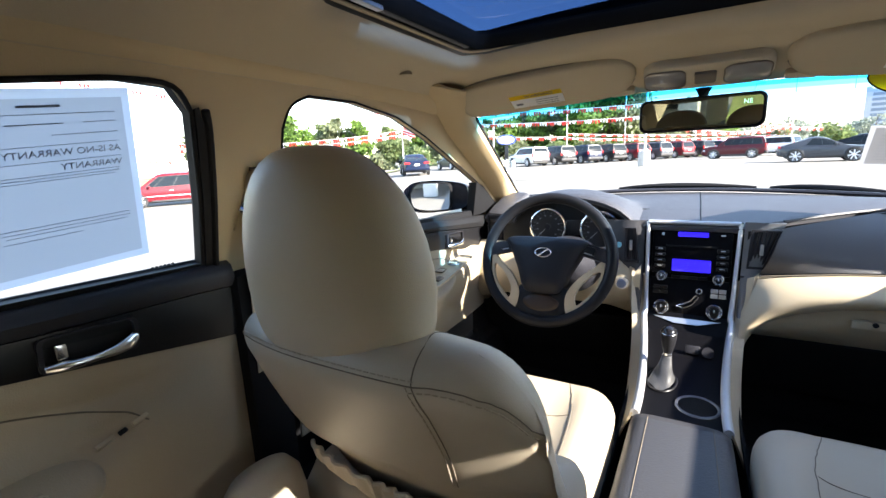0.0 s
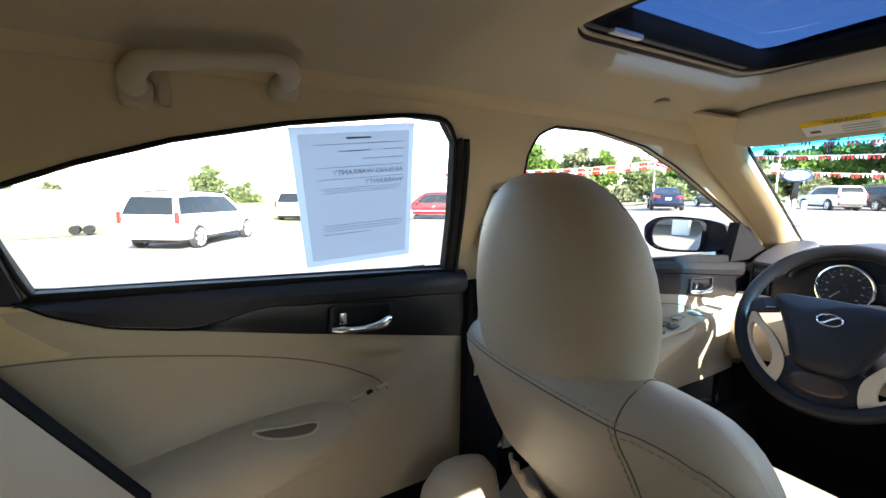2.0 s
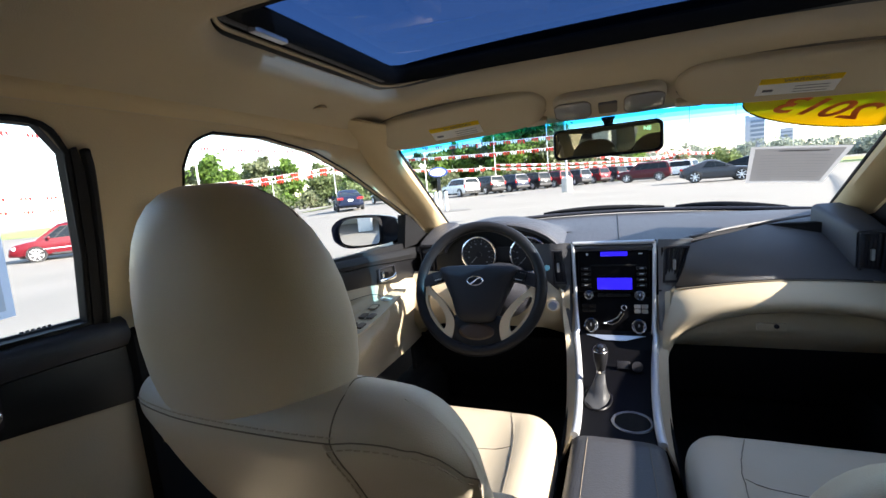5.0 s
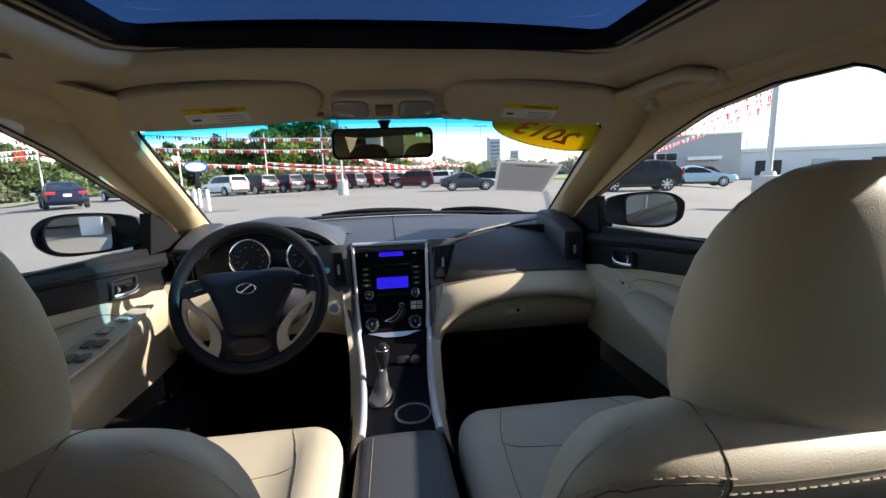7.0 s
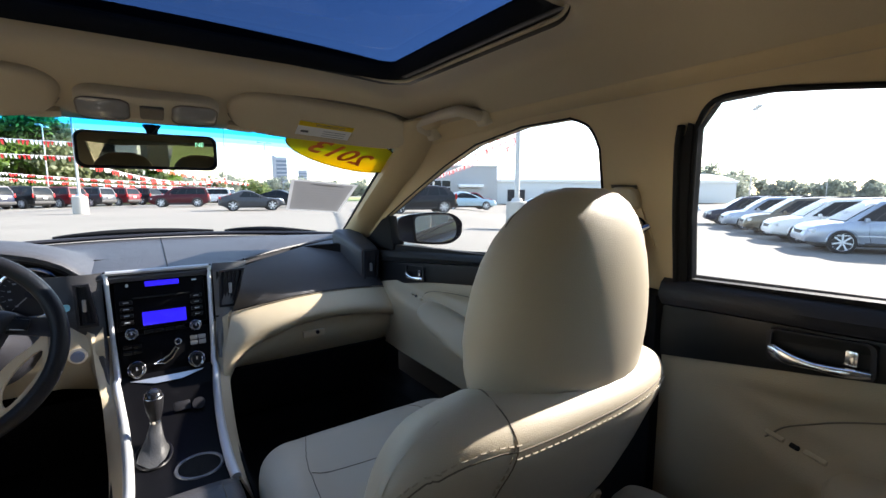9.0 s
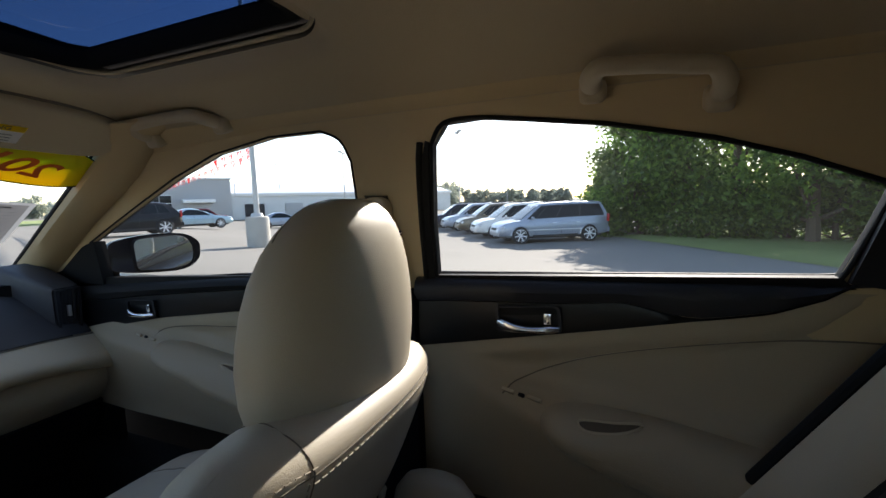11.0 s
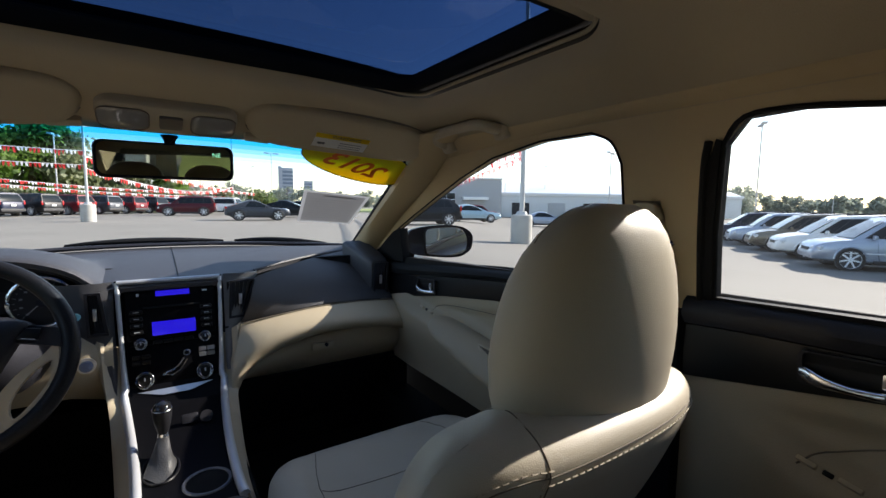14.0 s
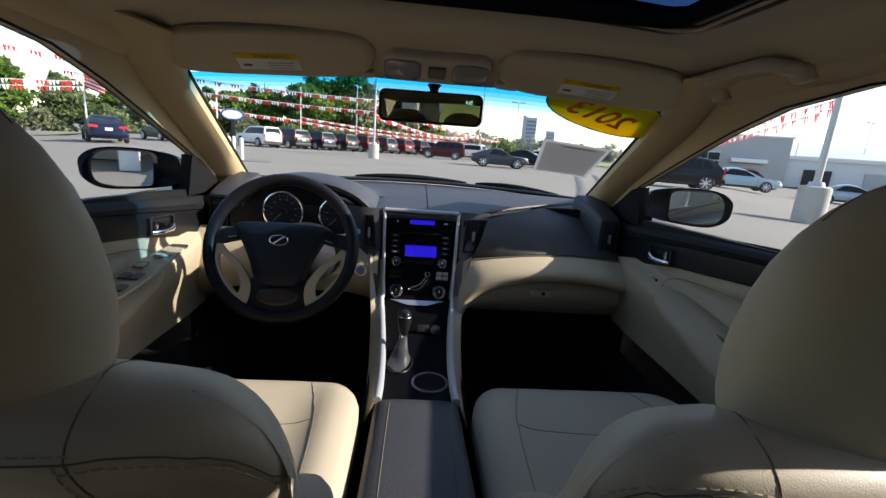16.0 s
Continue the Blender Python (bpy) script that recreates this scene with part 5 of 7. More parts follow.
lid = part("lid", bm, GREY_LEATHER, arm)
for s in (-1, 1):
    stitched(lid, tree, [(s * 0.066, 0.45, 0.65), (s * 0.064, 0.65, 0.65), (s * 0.060, 0.87, 0.65)], double=False)
part("box", box((0.19, 0.5, 0.24), (0, 0.62, 0.42), 0.02), DARK, arm)

HUB = surface("blue_black_hub", (0.010, 0.011, 0.016), 0.5, grain=0.4, grain_size=600, spec=0.25)
BROWN_GLOSS = surface("brown_gloss", (0.035, 0.022, 0.014), 0.3, spec=0.3)
# ---- steering wheel ----
wheel = thing("steering_wheel", "black leather steering wheel with cream lower spokes", "steering wheel")
WM = Matrix.Translation((-0.357, 1.165, 0.857)) @ pose(0, 0, 0, 90 - 22, 0, 0)


def on_wheel(x, y, z=0.0):
    """x right, y up in the wheel's plane, z towards the driver."""
    return WM @ Vector((x, y, z))


R = 0.178
part("rim", tube([on_wheel(R * math.cos(q), R * math.sin(q)) for q in np.linspace(0, 2 * math.pi, 65)[:-1]], 0.0155, 12, True), BLACK_LEATHER, wheel)
hub = curve([(-0.115, 0.052, 0), (-0.05, 0.060, 0), (0.05, 0.060, 0), (0.115, 0.052, 0), (0.10, 0.015, 0), (0.075, -0.035, 0), (0.055, -0.085, 0), (0.03, -0.10, 0), (-0.03, -0.10, 0), (-0.055, -0.085, 0), (-0.075, -0.035, 0), (-0.10, 0.015, 0)], 4, True)
part("airbag_cover", loft([[on_wheel(p.x * k, p.y * k + o, h) for p in hub] for k, o, h in ((1.0, 0, -0.02), (1.0, 0, 0.012), (0.94, 0, 0.022), (0.7, 0.0, 0.03), (0.3, 0, 0.033))], True, 60), HUB, wheel, "black airbag cover")
for s in (-1, 1):
    # upper arms
    part("spoke", loft([[on_wheel(s * x, y, z) for y, z in ((0.045 - d, 0.006), (0.045 - d, -0.012), (-0.0 + d2, -0.012), (0.0 + d2, 0.006))] for x, d, d2 in ((0.08, -0.008, 0.02), (0.12, 0.0, 0.01), (0.17, 0.012, -0.004))], True, 30), DARK, wheel)
    part("thumb_switch", box((0.034, 0.022, 0.008), (0, 0, 0), 0.003, WM @ pose(s * 0.118, 0.028, 0.012, 0, 0, s * -12)), GLOSS, wheel)
    part("switch_mark", box((0.02, 0.0015, 0.001), (0, 0, 0), 0, WM @ pose(s * 0.118, 0.018, 0.0165, 0, 0, s * -12)), WHITE, wheel)
    # lower cream spokes with their windows
    ring = curve([(s * 0.158, 0.005, 0), (s * 0.135, -0.015, 0), (s * 0.095, -0.05, 0), (s * 0.066, -0.10, 0), (s * 0.078, -0.152, 0), (s * 0.125, -0.118, 0), (s * 0.155, -0.06, 0)], 5, True)
    gap = curve([(s * 0.150, -0.025, 0), (s * 0.118, -0.048, 0), (s * 0.092, -0.09, 0), (s * 0.096, -0.122, 0), (s * 0.122, -0.098, 0), (s * 0.146, -0.062, 0)], 4, True)
    part("lower_spoke", plate([(p.x, p.y) for p in ring], [[(p.x, p.y) for p in gap]], lambda u, v, d: on_wheel(u, v, -0.012 + d), 0.016), TRIM, wheel, "cream lower spoke insert")
low = curve([(-0.066, -0.080, 0), (0.066, -0.080, 0), (0.076, -0.135, 0), (0.060, -0.170, 0), (0.0, -0.180, 0), (-0.060, -0.170, 0), (-0.076, -0.135, 0)], 4, True)
part("lower_cover", loft([[on_wheel(p.x * k, -0.13 + (p.y + 0.13) * k, h) for p in low] for k, h in ((1.0, -0.02), (1.0, -0.006), (0.94, 0.002), (0.6, 0.004))], True, 60), BLACK_LEATHER, wheel, "black lower wheel cover")
dip = [(0.052 * math.cos(q), -0.125 + 0.024 * math.sin(q)) for q in np.linspace(0, 2 * math.pi, 29)[:-1]]
part("cover_inset", loft([[on_wheel(x * k, -0.125 + (y + 0.125) * k, h) for x, y in dip] for k, h in ((1.0, 0.003), (0.93, 0.0065), (0.7, 0.0072))], True, 60), BROWN_GLOSS, wheel, "glossy brown inset")
part("badge", tube([on_wheel(0.022 * math.cos(q), 0.012 + 0.0125 * math.sin(q), 0.035) for q in np.linspace(0, 2 * math.pi, 33)[:-1]], 0.0018, 6, True), CHROME, wheel, "chrome oval badge")
part("badge_bar", tube([on_wheel(0.010 * t + 0.004 * t ** 3, 0.012 + 0.009 * t, 0.036) for t in np.linspace(-1, 1, 7)], 0.0022, 6), CHROME, wheel)

# ---- interior mirror, overhead lamps, visors, grab handles ----
mir = thing("interior_mirror", "frameless looking dark interior mirror on the windscreen", "mirror")
rim = rect_loop(-0.114, -0.034, 0.114, 0.034, 0.015, 6)
MM = Matrix.Translation((-0.006, 1.06, 1.216)) @ pose(0, 0, 0, 90 + 3.0, 0, -4)
part("housing", loft([[MM @ Vector((x * k, y * k, z)) for x, y in rim] for k, z in ((0.98, 0.006), (1.0, 0.0), (1.0, -0.008), (0.85, -0.022), (0.3, -0.03))], True, 50), RUBBER, mir)
part("mirror_glass", plate([(x * 0.94, y * 0.86 + 0.001) for x, y in rim], [], lambda u, v, d: MM @ Vector((u, v, 0.0062 + d)), 0.001), DIM_MIRROR, mir, "silvered mirror glass")
for k in range(5):
    part("mirror_button", box((0.010, 0.004, 0.003), (0, 0, 0), 0.001, MM @ pose(-0.06 + 0.03 * k, -0.0315, 0.007)), DARK, mir)
compass = bpy.data.curves.new("compass_text", "FONT")
compass.body, compass.size = "NE", 0.012
compass.align_x, compass.align_y = "CENTER", "CENTER"
compass.materials.append(glow("green_display", (0.25, 0.75, 0.45), 0.5))
ob = new("compass_text", compass)
ob.matrix_world = MM @ pose(0.083, 0.016, 0.0076)
ob.parent = mir
part("stem", tube([(0, 1.075, 1.215), (0, 1.085, 1.24), (0, 1.085, 1.268)], [0.010, 0.011, 0.016], 8), DARK, mir)

lamp = thing("overhead_console", "beige overhead console with two clear map lamps", "map lamp")
OM = Matrix.Translation((0.0, 1.0, 1.288)) @ pose(0, 0, 0, 180 - 26, 0, 0)
rim = rect_loop(-0.108, -0.040, 0.108, 0.040, 0.03, 6)
part("housing", loft([[OM @ Vector((x * k, y * k, z)) for x, y in rim] for k, z in ((1.0, -0.02), (1.0, 0.0), (0.96, 0.007), (0.9, 0.009))], True, 50), TRIM, lamp)
LENS = surface("lamp_lens", (0.22, 0.21, 0.20), 0.12, coat=0.5)
for s in (-1, 1):
    part("lens", loft([[OM @ Vector((s * 0.068 + x * k, y * k, z)) for x, y in rect_loop(-0.036, -0.028, 0.034, 0.028, 0.016)] for k, z in ((1, 0.004), (1, 0.011), (0.9, 0.013))], True, 50), LENS, lamp, "ribbed clear lamp lens")
    part("lens_rim", tube([OM @ Vector((s * 0.068 + x, y, 0.0105)) for x, y in rect_loop(-0.037, -0.029, 0.035, 0.029, 0.016)], 0.0015, 5, True), SEAM, lamp)
part("sunroof_switch", box((0.036, 0.034, 0.010), (0, 0, 0), 0.004, OM @ pose(0, 0, 0.010)), SEAM, lamp, "dark brown rocker switch")

for s in (-1, 1):
    visor = thing("sun_visor", "beige sun visor folded up with a yellow warning label", "sun visor", "sun visors")
    VM = Matrix.Translation((s * 0.318, 0.985, 1.292)) @ pose(0, 0, 0, -27, 0, 0) @ pose(0, 0, 0, 0, s * 4, 0)
    loop = [(-0.14, -0.058), (0.0, -0.063), (0.13, -0.058), (0.19, -0.042), (0.212, -0.012), (0.205, 0.035), (0.17, 0.060), (0.0, 0.066), (-0.12, 0.066), (-0.175, 0.050), (-0.197, 0.0), (-0.185, -0.038)]
    loop = [(p.x * s, p.y) for p in curve([(a, b, 0) for a, b in loop], 4, True)]
    part("board", loft([[VM @ Vector((x * k, y * k, z)) for x, y in loop] for k, z in ((0.80, 0.012), (0.93, 0.010), (0.99, 0.005), (1.0, 0.0), (0.99, -0.006), (0.96, -0.011), (0.88, -0.0135), (0.5, -0.0145))], True, 80), FELT, visor)
    # dark brown tube paints the shadow gap between visor and headliner
    part("edge_shadow", tube([VM @ Vector((x * 1.0, y * 1.0, 0.004)) for x, y in loop], 0.004, 6, True), SEAM, visor)
    lx = -0.012 if s < 0 else -0.002
    lab = part("warning_label", box((0.118, 0.048, 0.0012), (0, 0, 0), 0.0003, VM @ pose(lx, 0.016, -0.0146)), PAPER_WHITE, visor, "yellow and white warning label")
    part("label_band", box((0.118, 0.015, 0.001), (0, 0, 0), 0, VM @ pose(lx, -0.0005, -0.0152)), YELLOW, lab)
    for k in range(3):
        part("print_line", box((0.05, 0.0012, 0.0004), (0, 0, 0), 0, VM @ pose(lx + 0.022, 0.034 - 0.008 * k, -0.0156)), INK, lab)
    part("pictogram", box((0.016, 0.007, 0.0004), (0, 0, 0), 0, VM @ pose(lx - 0.042, 0.026, -0.0156)), INK, lab)
    txt = bpy.data.curves.new("warning_text", "FONT")
    txt.body = "WARNING"
    txt.size = 0.0135
    txt.align_x, txt.align_y = "CENTER", "CENTER"
    txt.extrude = 0.0002
    t = new("warning_text", txt)
    t.matrix_world = VM @ pose(lx + 0.008, -0.0005, -0.0160, 180, 0, 0)
    txt.materials.append(INK)
    t.parent = lab
    part("hinge", drum(0.008, 0.05, (0, 0, 0), VM @ pose(s * 0.205, -0.02, 0.004, 90, 0, 0), 12), FELT, visor)
    part("clip", box((0.05, 0.02, 0.02), (0, 0, 0), 0.006, VM @ pose(-s * 0.165, 0.064, 0.004)), TRIM, visor)


def grab_handle(s, a, b, bar_a, bar_b):
    """Feet at a and b (distance from the middle, y, z); the grip between them stands off the roof rail."""
    h = thing("grab_handle", "beige folding grab handle on the roof rail", "grab handle", "grab handles")
    n = b[1] - a[1]

    def bar(k, lift=0.0):
        return (s * (bar_a[0] + (bar_b[0] - bar_a[0]) * k), a[1] + n * k, bar_a[1] + (bar_b[1] - bar_a[1]) * k + lift)

    def leg(p, q, k):
        return (s * (p[0] + (q[0] - p[0]) * k), p[1], p[2] + (q[1] - p[2]) * k - 0.004 * math.sin(math.pi * k))
    pts = curve([(s * (a[0] + 0.022), a[1], a[2] + 0.004), leg(a, bar_a, 0.0), leg(a, bar_a, 0.6), bar(0.08, -0.001), bar(0.25, 0.001), bar(0.5, 0.002), bar(0.75, 0.001), bar(0.92, -0.001),
                 leg(b, bar_b, 0.6), leg(b, bar_b, 0.0), (s * (b[0] + 0.022), b[1], b[2] + 0.004)], 6)
    rad = [0.0145 - 0.0025 * math.sin(math.pi * i / (len(pts) - 1)) for i in range(len(pts))]
    part("grip", tube(pts, rad, 14, flat=0.85), TRIM, h)
    for p in (a, b):
        part("foot", box((0.034, 0.034, 0.032), (s * (p[0] + 0.008), p[1], p[2] - 0.002), 0.011, pose(0, 0, 0, 0, s * -24, 0), 3), TRIM, h)
    return h


hl = grab_handle(-1, (0.577, -0.073, 1.254), (0.567, 0.079, 1.275), (0.531, 1.272), (0.510, 1.286))
part("coat_hook", box((0.022, 0.012, 0.026), (-0.580, -0.046, 1.250), 0.004), TRIM, hl)
hr = grab_handle(1, (0.567, 0.102, 1.275), (0.578, -0.041, 1.251), (0.511, 1.285), (0.530, 1.272))
grab_handle(1, (0.548, 0.922, 1.280), (0.544, 0.734, 1.290), (0.503, 1.295), (0.500, 1.298))
part("trim", drum(0.014, 0.006, (-0.50, 0.72, roof_z(-0.5, 0.72) - 0.001), None, 20, 0.010), FELT, None, "round felt cap on the headliner", "structure")


# ---- door mirrors ----
def door_mirror(s):
    m = thing("door_mirror", "dark blue door mirror outside the front window", "mirror", "door mirrors")
    out = Vector((0.95 * s, -0.30, 0)).normalized()
    face = Vector((-0.30 * s, -0.95, 0.05)).normalized()
    up = Vector((0, 0, 1))
    mid = Vector((s * 0.86, 1.40, 1.006))

    def at(a, b, d):
        return mid + out * a + up * b + face * d
    rim = [(v.x, v.y) for v in curve([(-0.135, 0.020, 0), (-0.115, 0.047, 0), (-0.02, 0.061, 0), (0.07, 0.056, 0), (0.112, 0.030, 0), (0.118, 0.0, 0), (0.108, -0.034, 0), (0.06, -0.060, 0), (-0.04, -0.057, 0), (-0.115, -0.044, 0), (-0.135, -0.02, 0)], 4, True)]
    pane = [(v.x, v.y) for v in curve([(-0.062, 0.043, 0), (0.0, 0.050, 0), (0.056, 0.046, 0), (0.080, 0.024, 0), (0.085, -0.006, 0), (0.074, -0.038, 0), (0.03, -0.050, 0), (-0.04, -0.048, 0), (-0.062, -0.040, 0), (-0.066, 0, 0)], 4, True)]
    tilt = 0.137 if s > 0 else -0.073
    part("shell", loft([[at(a * k, b * k, d) for a, b in rim] for k, d in ((0.94, 0.0), (0.985, 0.004), (1.0, -0.006), (1.0, -0.03), (0.95, -0.07), (0.82, -0.11), (0.55, -0.14), (0.25, -0.15))], True, 60), MIRROR_SHELL, m)
    part("glass", plate(pane, [], lambda u, v, d: at(u, v, 0.014 + tilt * u + d), 0.002), MIRROR, m, "silvered mirror glass")
    part("bezel", loft([[at(a * k, b * k, 0.001 if j == 0 else 0.0145 + tilt * a) for a, b in pane] for j, k in enumerate((1.10, 1.0))], False, 60), RUBBER, m)
    part("stalk", tube([at(-0.10, -0.03, -0.05), at(-0.15, -0.035, -0.06), (s * 0.70, 1.50, 0.965)], [0.03, 0.028, 0.028], 10), MIRROR_SHELL, m)
    return m


door_mirror(-1)
door_mirror(1)


# ---- papers on the glass ----
def glass_spot(s, y, z, off):
    return Vector((s * (side_x(z) + 0.0072 - off), y, z))


guide = thing("window_sheet", "pale blue buyer information sheet taped inside the rear window", "paper")
C = [(0.088, 1.228), (0.270, 1.248), (0.306, 1.034), (0.128, 1.021)]


def on_sheet(u, v):
    """u forwards, v down, each 0 to 1."""
    a = Vector(C[0]).lerp(Vector(C[1]), u)
    b = Vector(C[3]).lerp(Vector(C[2]), u)
    return a.lerp(b, v)


def sheet_piece(name, u0, v0, u1, v1, off, m, parent, label=""):
    rows = [[glass_spot(-1, *on_sheet(u0 + (u1 - u0) * i / 4, v0 + (v1 - v0) * j / 6), off) for i in range(5)] for j in range(7)]
    return part(name, sheet(rows, 0.0004), m, parent, label)


def thin_frame(place, u0, v0, u1, v1):
    """A single leaf with a rectangular hole: the margin of a printed sheet."""
    bm = bmesh.new()
    outer, inner = [], []
    for a, b, c, d in ((0, 0, u0, v0), (1, 0, u1, v0), (1, 1, u1, v1), (0, 1, u0, v1)):
        outer.append((a, b))
        inner.append((c, d))
    for i in range(4):
        j = (i + 1) % 4
        for k in range(6):
            quad = []
            for loop, t in ((outer, k / 6), (outer, (k + 1) / 6), (inner, (k + 1) / 6), (inner, k / 6)):
                quad.append(bm.verts.new(place(loop[i][0] + (loop[j][0] - loop[i][0]) * t, loop[i][1] + (loop[j][1] - loop[i][1]) * t)))
            bm.faces.new(quad)
    return bm


paper = part("paper", thin_frame(lambda u, v: glass_spot(-1, *on_sheet(u, v), 0.002), 0.06, 0.045, 0.955, 0.955), PAPER, guide)
face = part("printed_field", sheet([[glass_spot(-1, *on_sheet(0.06 + 0.895 * i / 4, 0.045 + 0.91 * j / 6), 0.002) for i in range(5)] for j in range(7)]), PRINTED, paper)
for v, u0, u1, h in ((0.115, 0.16, 0.90, 0.004), (0.16, 0.35, 0.62, 0.006), (0.16, 0.72, 0.9, 0.004), (0.215, 0.55, 0.9, 0.004), (0.265, 0.16, 0.9, 0.003), (0.345, 0.16, 0.9, 0.003), (0.41, 0.18, 0.88, 0.003), (0.425, 0.22, 0.88, 0.003), (0.44, 0.2, 0.85, 0.003),
                      (0.68, 0.18, 0.9, 0.003), (0.70, 0.18, 0.9, 0.003), (0.72, 0.2, 0.88, 0.003), (0.75, 0.18, 0.6, 0.003), (0.075, 0.42, 0.62, 0.014)):
    sheet_piece("print_line", u0, v, u1, v + h * 0.8, 0.0045, PALE_INK, face)


def mirrored_text(body, size, place, right, down, m, parent, name, bold=0.0):
    """Letters that read the right way from outside the car."""
    t = bpy.data.curves.new(name, "FONT")
    t.body, t.size, t.extrude, t.offset = body, size, 0.0002, bold
    t.align_x, t.align_y = "CENTER", "CENTER"
    t.materials.append(m)
    ob = new(name, t)
    r, u = right.normalized(), -down.normalized()
    n = r.cross(u).normalized()
    mat = Matrix((r, n.cross(r), n)).transposed().to_4x4()
    mat.translation = place
    ob.matrix_world = mat
    ob.parent = parent
    return ob


def sheet_text(body, size, u, v):
    p = glass_spot(-1, *on_sheet(u, v), 0.0042)
    right = glass_spot(-1, *on_sheet(u - 0.1, v), 0.0042) - p
    down = glass_spot(-1, *on_sheet(u, v + 0.1), 0.0042) - p
    mirrored_text(body, size, p, right, down, PALE_INK, face, "sheet_text", 0.0)


sheet_text("AS IS-NO WARRANTY", 0.0112, 0.60, 0.305)
sheet_text("WARRANTY", 0.0112, 0.73, 0.38)

# year oval and paper on the windscreen
def screen_at(x, y, off=0.0):
    """The spot of the windscreen over a plan position."""
    t = 0.7
    for _ in range(12):
        u = x / (0.665 - 0.135 * t)
        y0, y1 = 1.98 - 0.19 * u * u, 1.06 + 0.02 * u * u
        t = (y - y0) / (y1 - y0)
    return screen(x / (0.665 - 0.135 * t), t, off)


oval = thing("year_sticker", "yellow oval sticker with the year 2013 on the windscreen", "sticker")
MAJOR, MINOR = Vector((0.927, 0.375)), Vector((-0.375, 0.927))


def on_oval(a, b, off):
    p = Vector((0.411, 1.105)) + MAJOR * a + MINOR * b
    return screen_at(p.x, p.y, off)


pts = [(0.172 * math.cos(q), 0.082 * math.sin(q)) for q in np.linspace(0, 2 * math.pi, 41)[:-1]]
face = part("oval", plate(pts, [], lambda u, v, d: on_oval(u, v, -0.0065 + d), 0.001), YELLOW, oval)
part("oval_rim", tube([on_oval(u, v, -0.007) for u, v in pts], 0.0014, 5, True), RUBBER, face)
p = on_oval(-0.010, 0.014, -0.0080)
mirrored_text("2013", 0.094, p, on_oval(-0.09, 0.014, -0.008) - p, on_oval(-0.010, 0.07, -0.008) - p, ORANGE, face, "year_text", 0.0018)

notice = thing("windscreen_notice", "grey printed notice sheet stuck inside the windscreen", "paper")
NOTICE = [Vector(c) for c in ((0.324, 1.305), (0.522, 1.300), (0.554, 1.549), (0.381, 1.588))]


def on_notice(a, b, off):
    p = NOTICE[0].lerp(NOTICE[1], a).lerp(NOTICE[3].lerp(NOTICE[2], a), b)
    return screen_at(p.x, p.y, off)


def notice_piece(name, a0, b0, a1, b1, off, m, parent):
    return part(name, sheet([[on_notice(a0 + (a1 - a0) * i / 6, b0 + (b1 - b0) * j / 4, off) for i in range(7)] for j in range(5)]), m, parent)


np1 = part("paper", thin_frame(lambda u, v: on_notice(u, v, -0.005), 0.05, 0.05, 0.95, 0.95), thin_paper("notice_paper", (0.5, 0.5, 0.5), 0.3), notice)
np2 = notice_piece("printed_field", 0.05, 0.05, 0.95, 0.95, -0.005, thin_paper("grey_print", (0.27, 0.265, 0.265), 0.25), np1)
notice_piece("print_line", 0.3, 0.085, 0.8, 0.115, -0.0065, PALE_INK, np2)
for k in range(9):
    notice_piece("print_line", 0.12, 0.2 + 0.075 * k, 0.88, 0.206 + 0.075 * k, -0.0065, PALE_INK, np2)

# small decals on the rear door glass
decal = thing("window_decal", "small grey decal with curved marks on the rear window", "sticker")
part("decal_bar", box((0.0006, 0.016, 0.004), glass_spot(-1, -0.158, 1.008, 0.002), 0), INK, decal)
for k in (-2, -1, 1, 2):
    part("decal_arc", tube([glass_spot(-1, -0.158 + k * 0.007 + math.copysign(0.003 * math.cos(q), k), 1.008 + 0.006 * math.sin(q), 0.002) for q in np.linspace(-1.2, 1.2, 7)], 0.0006, 4), INK, decal)
etch = thing("glass_mark", "small etched maker's mark on the rear window", "sticker")
for k in range(6):
    part("mark_bar", box((0.0006, 0.004, 0.0035), glass_spot(-1, 0.312 + 0.006 * k, 1.008, 0.002), 0), INK, etch)


# ---- outdoors: the lot ----
def lot_z(x, y):
    """The lot falls away gently to both sides of the car."""
    return -0.75 * ease((abs(x) - 0.6 * max(y, 0.0) - 1.0) / 12.0)


ASPHALT = surface("sunlit_asphalt", (0.225, 0.212, 0.188), 0.85, grain=0.5, grain_size=60, stain=0.22, stain_size=0.22, spec=0.12)
GRASS = surface("dry_grass", (0.20, 0.24, 0.07), 0.95, grain=0.8, grain_size=8, stain=0.4, stain_size=0.5)
xs = [-900, -300, -120, -70, -45, -32, -26, -22, -19, -16, -14, -12, -10, -8, -6.5, -5, -4, -3, -2, -1, 0, 1, 2, 3, 4, 5, 6.5, 8, 10, 12, 14, 16, 19, 22, 26, 32, 45, 70, 120, 300, 900]
ys = [-500, -150, -60, -30, -15, -8, -4, -2, 0, 2, 4, 6, 8, 10, 13, 16, 20, 25, 30, 38, 50, 70, 110, 200, 500, 1500]
part("ground", sheet([[(x, y, lot_z(x, y)) for x in xs] for y in ys]), ASPHALT, None, "pale worn asphalt car lot", "structure")


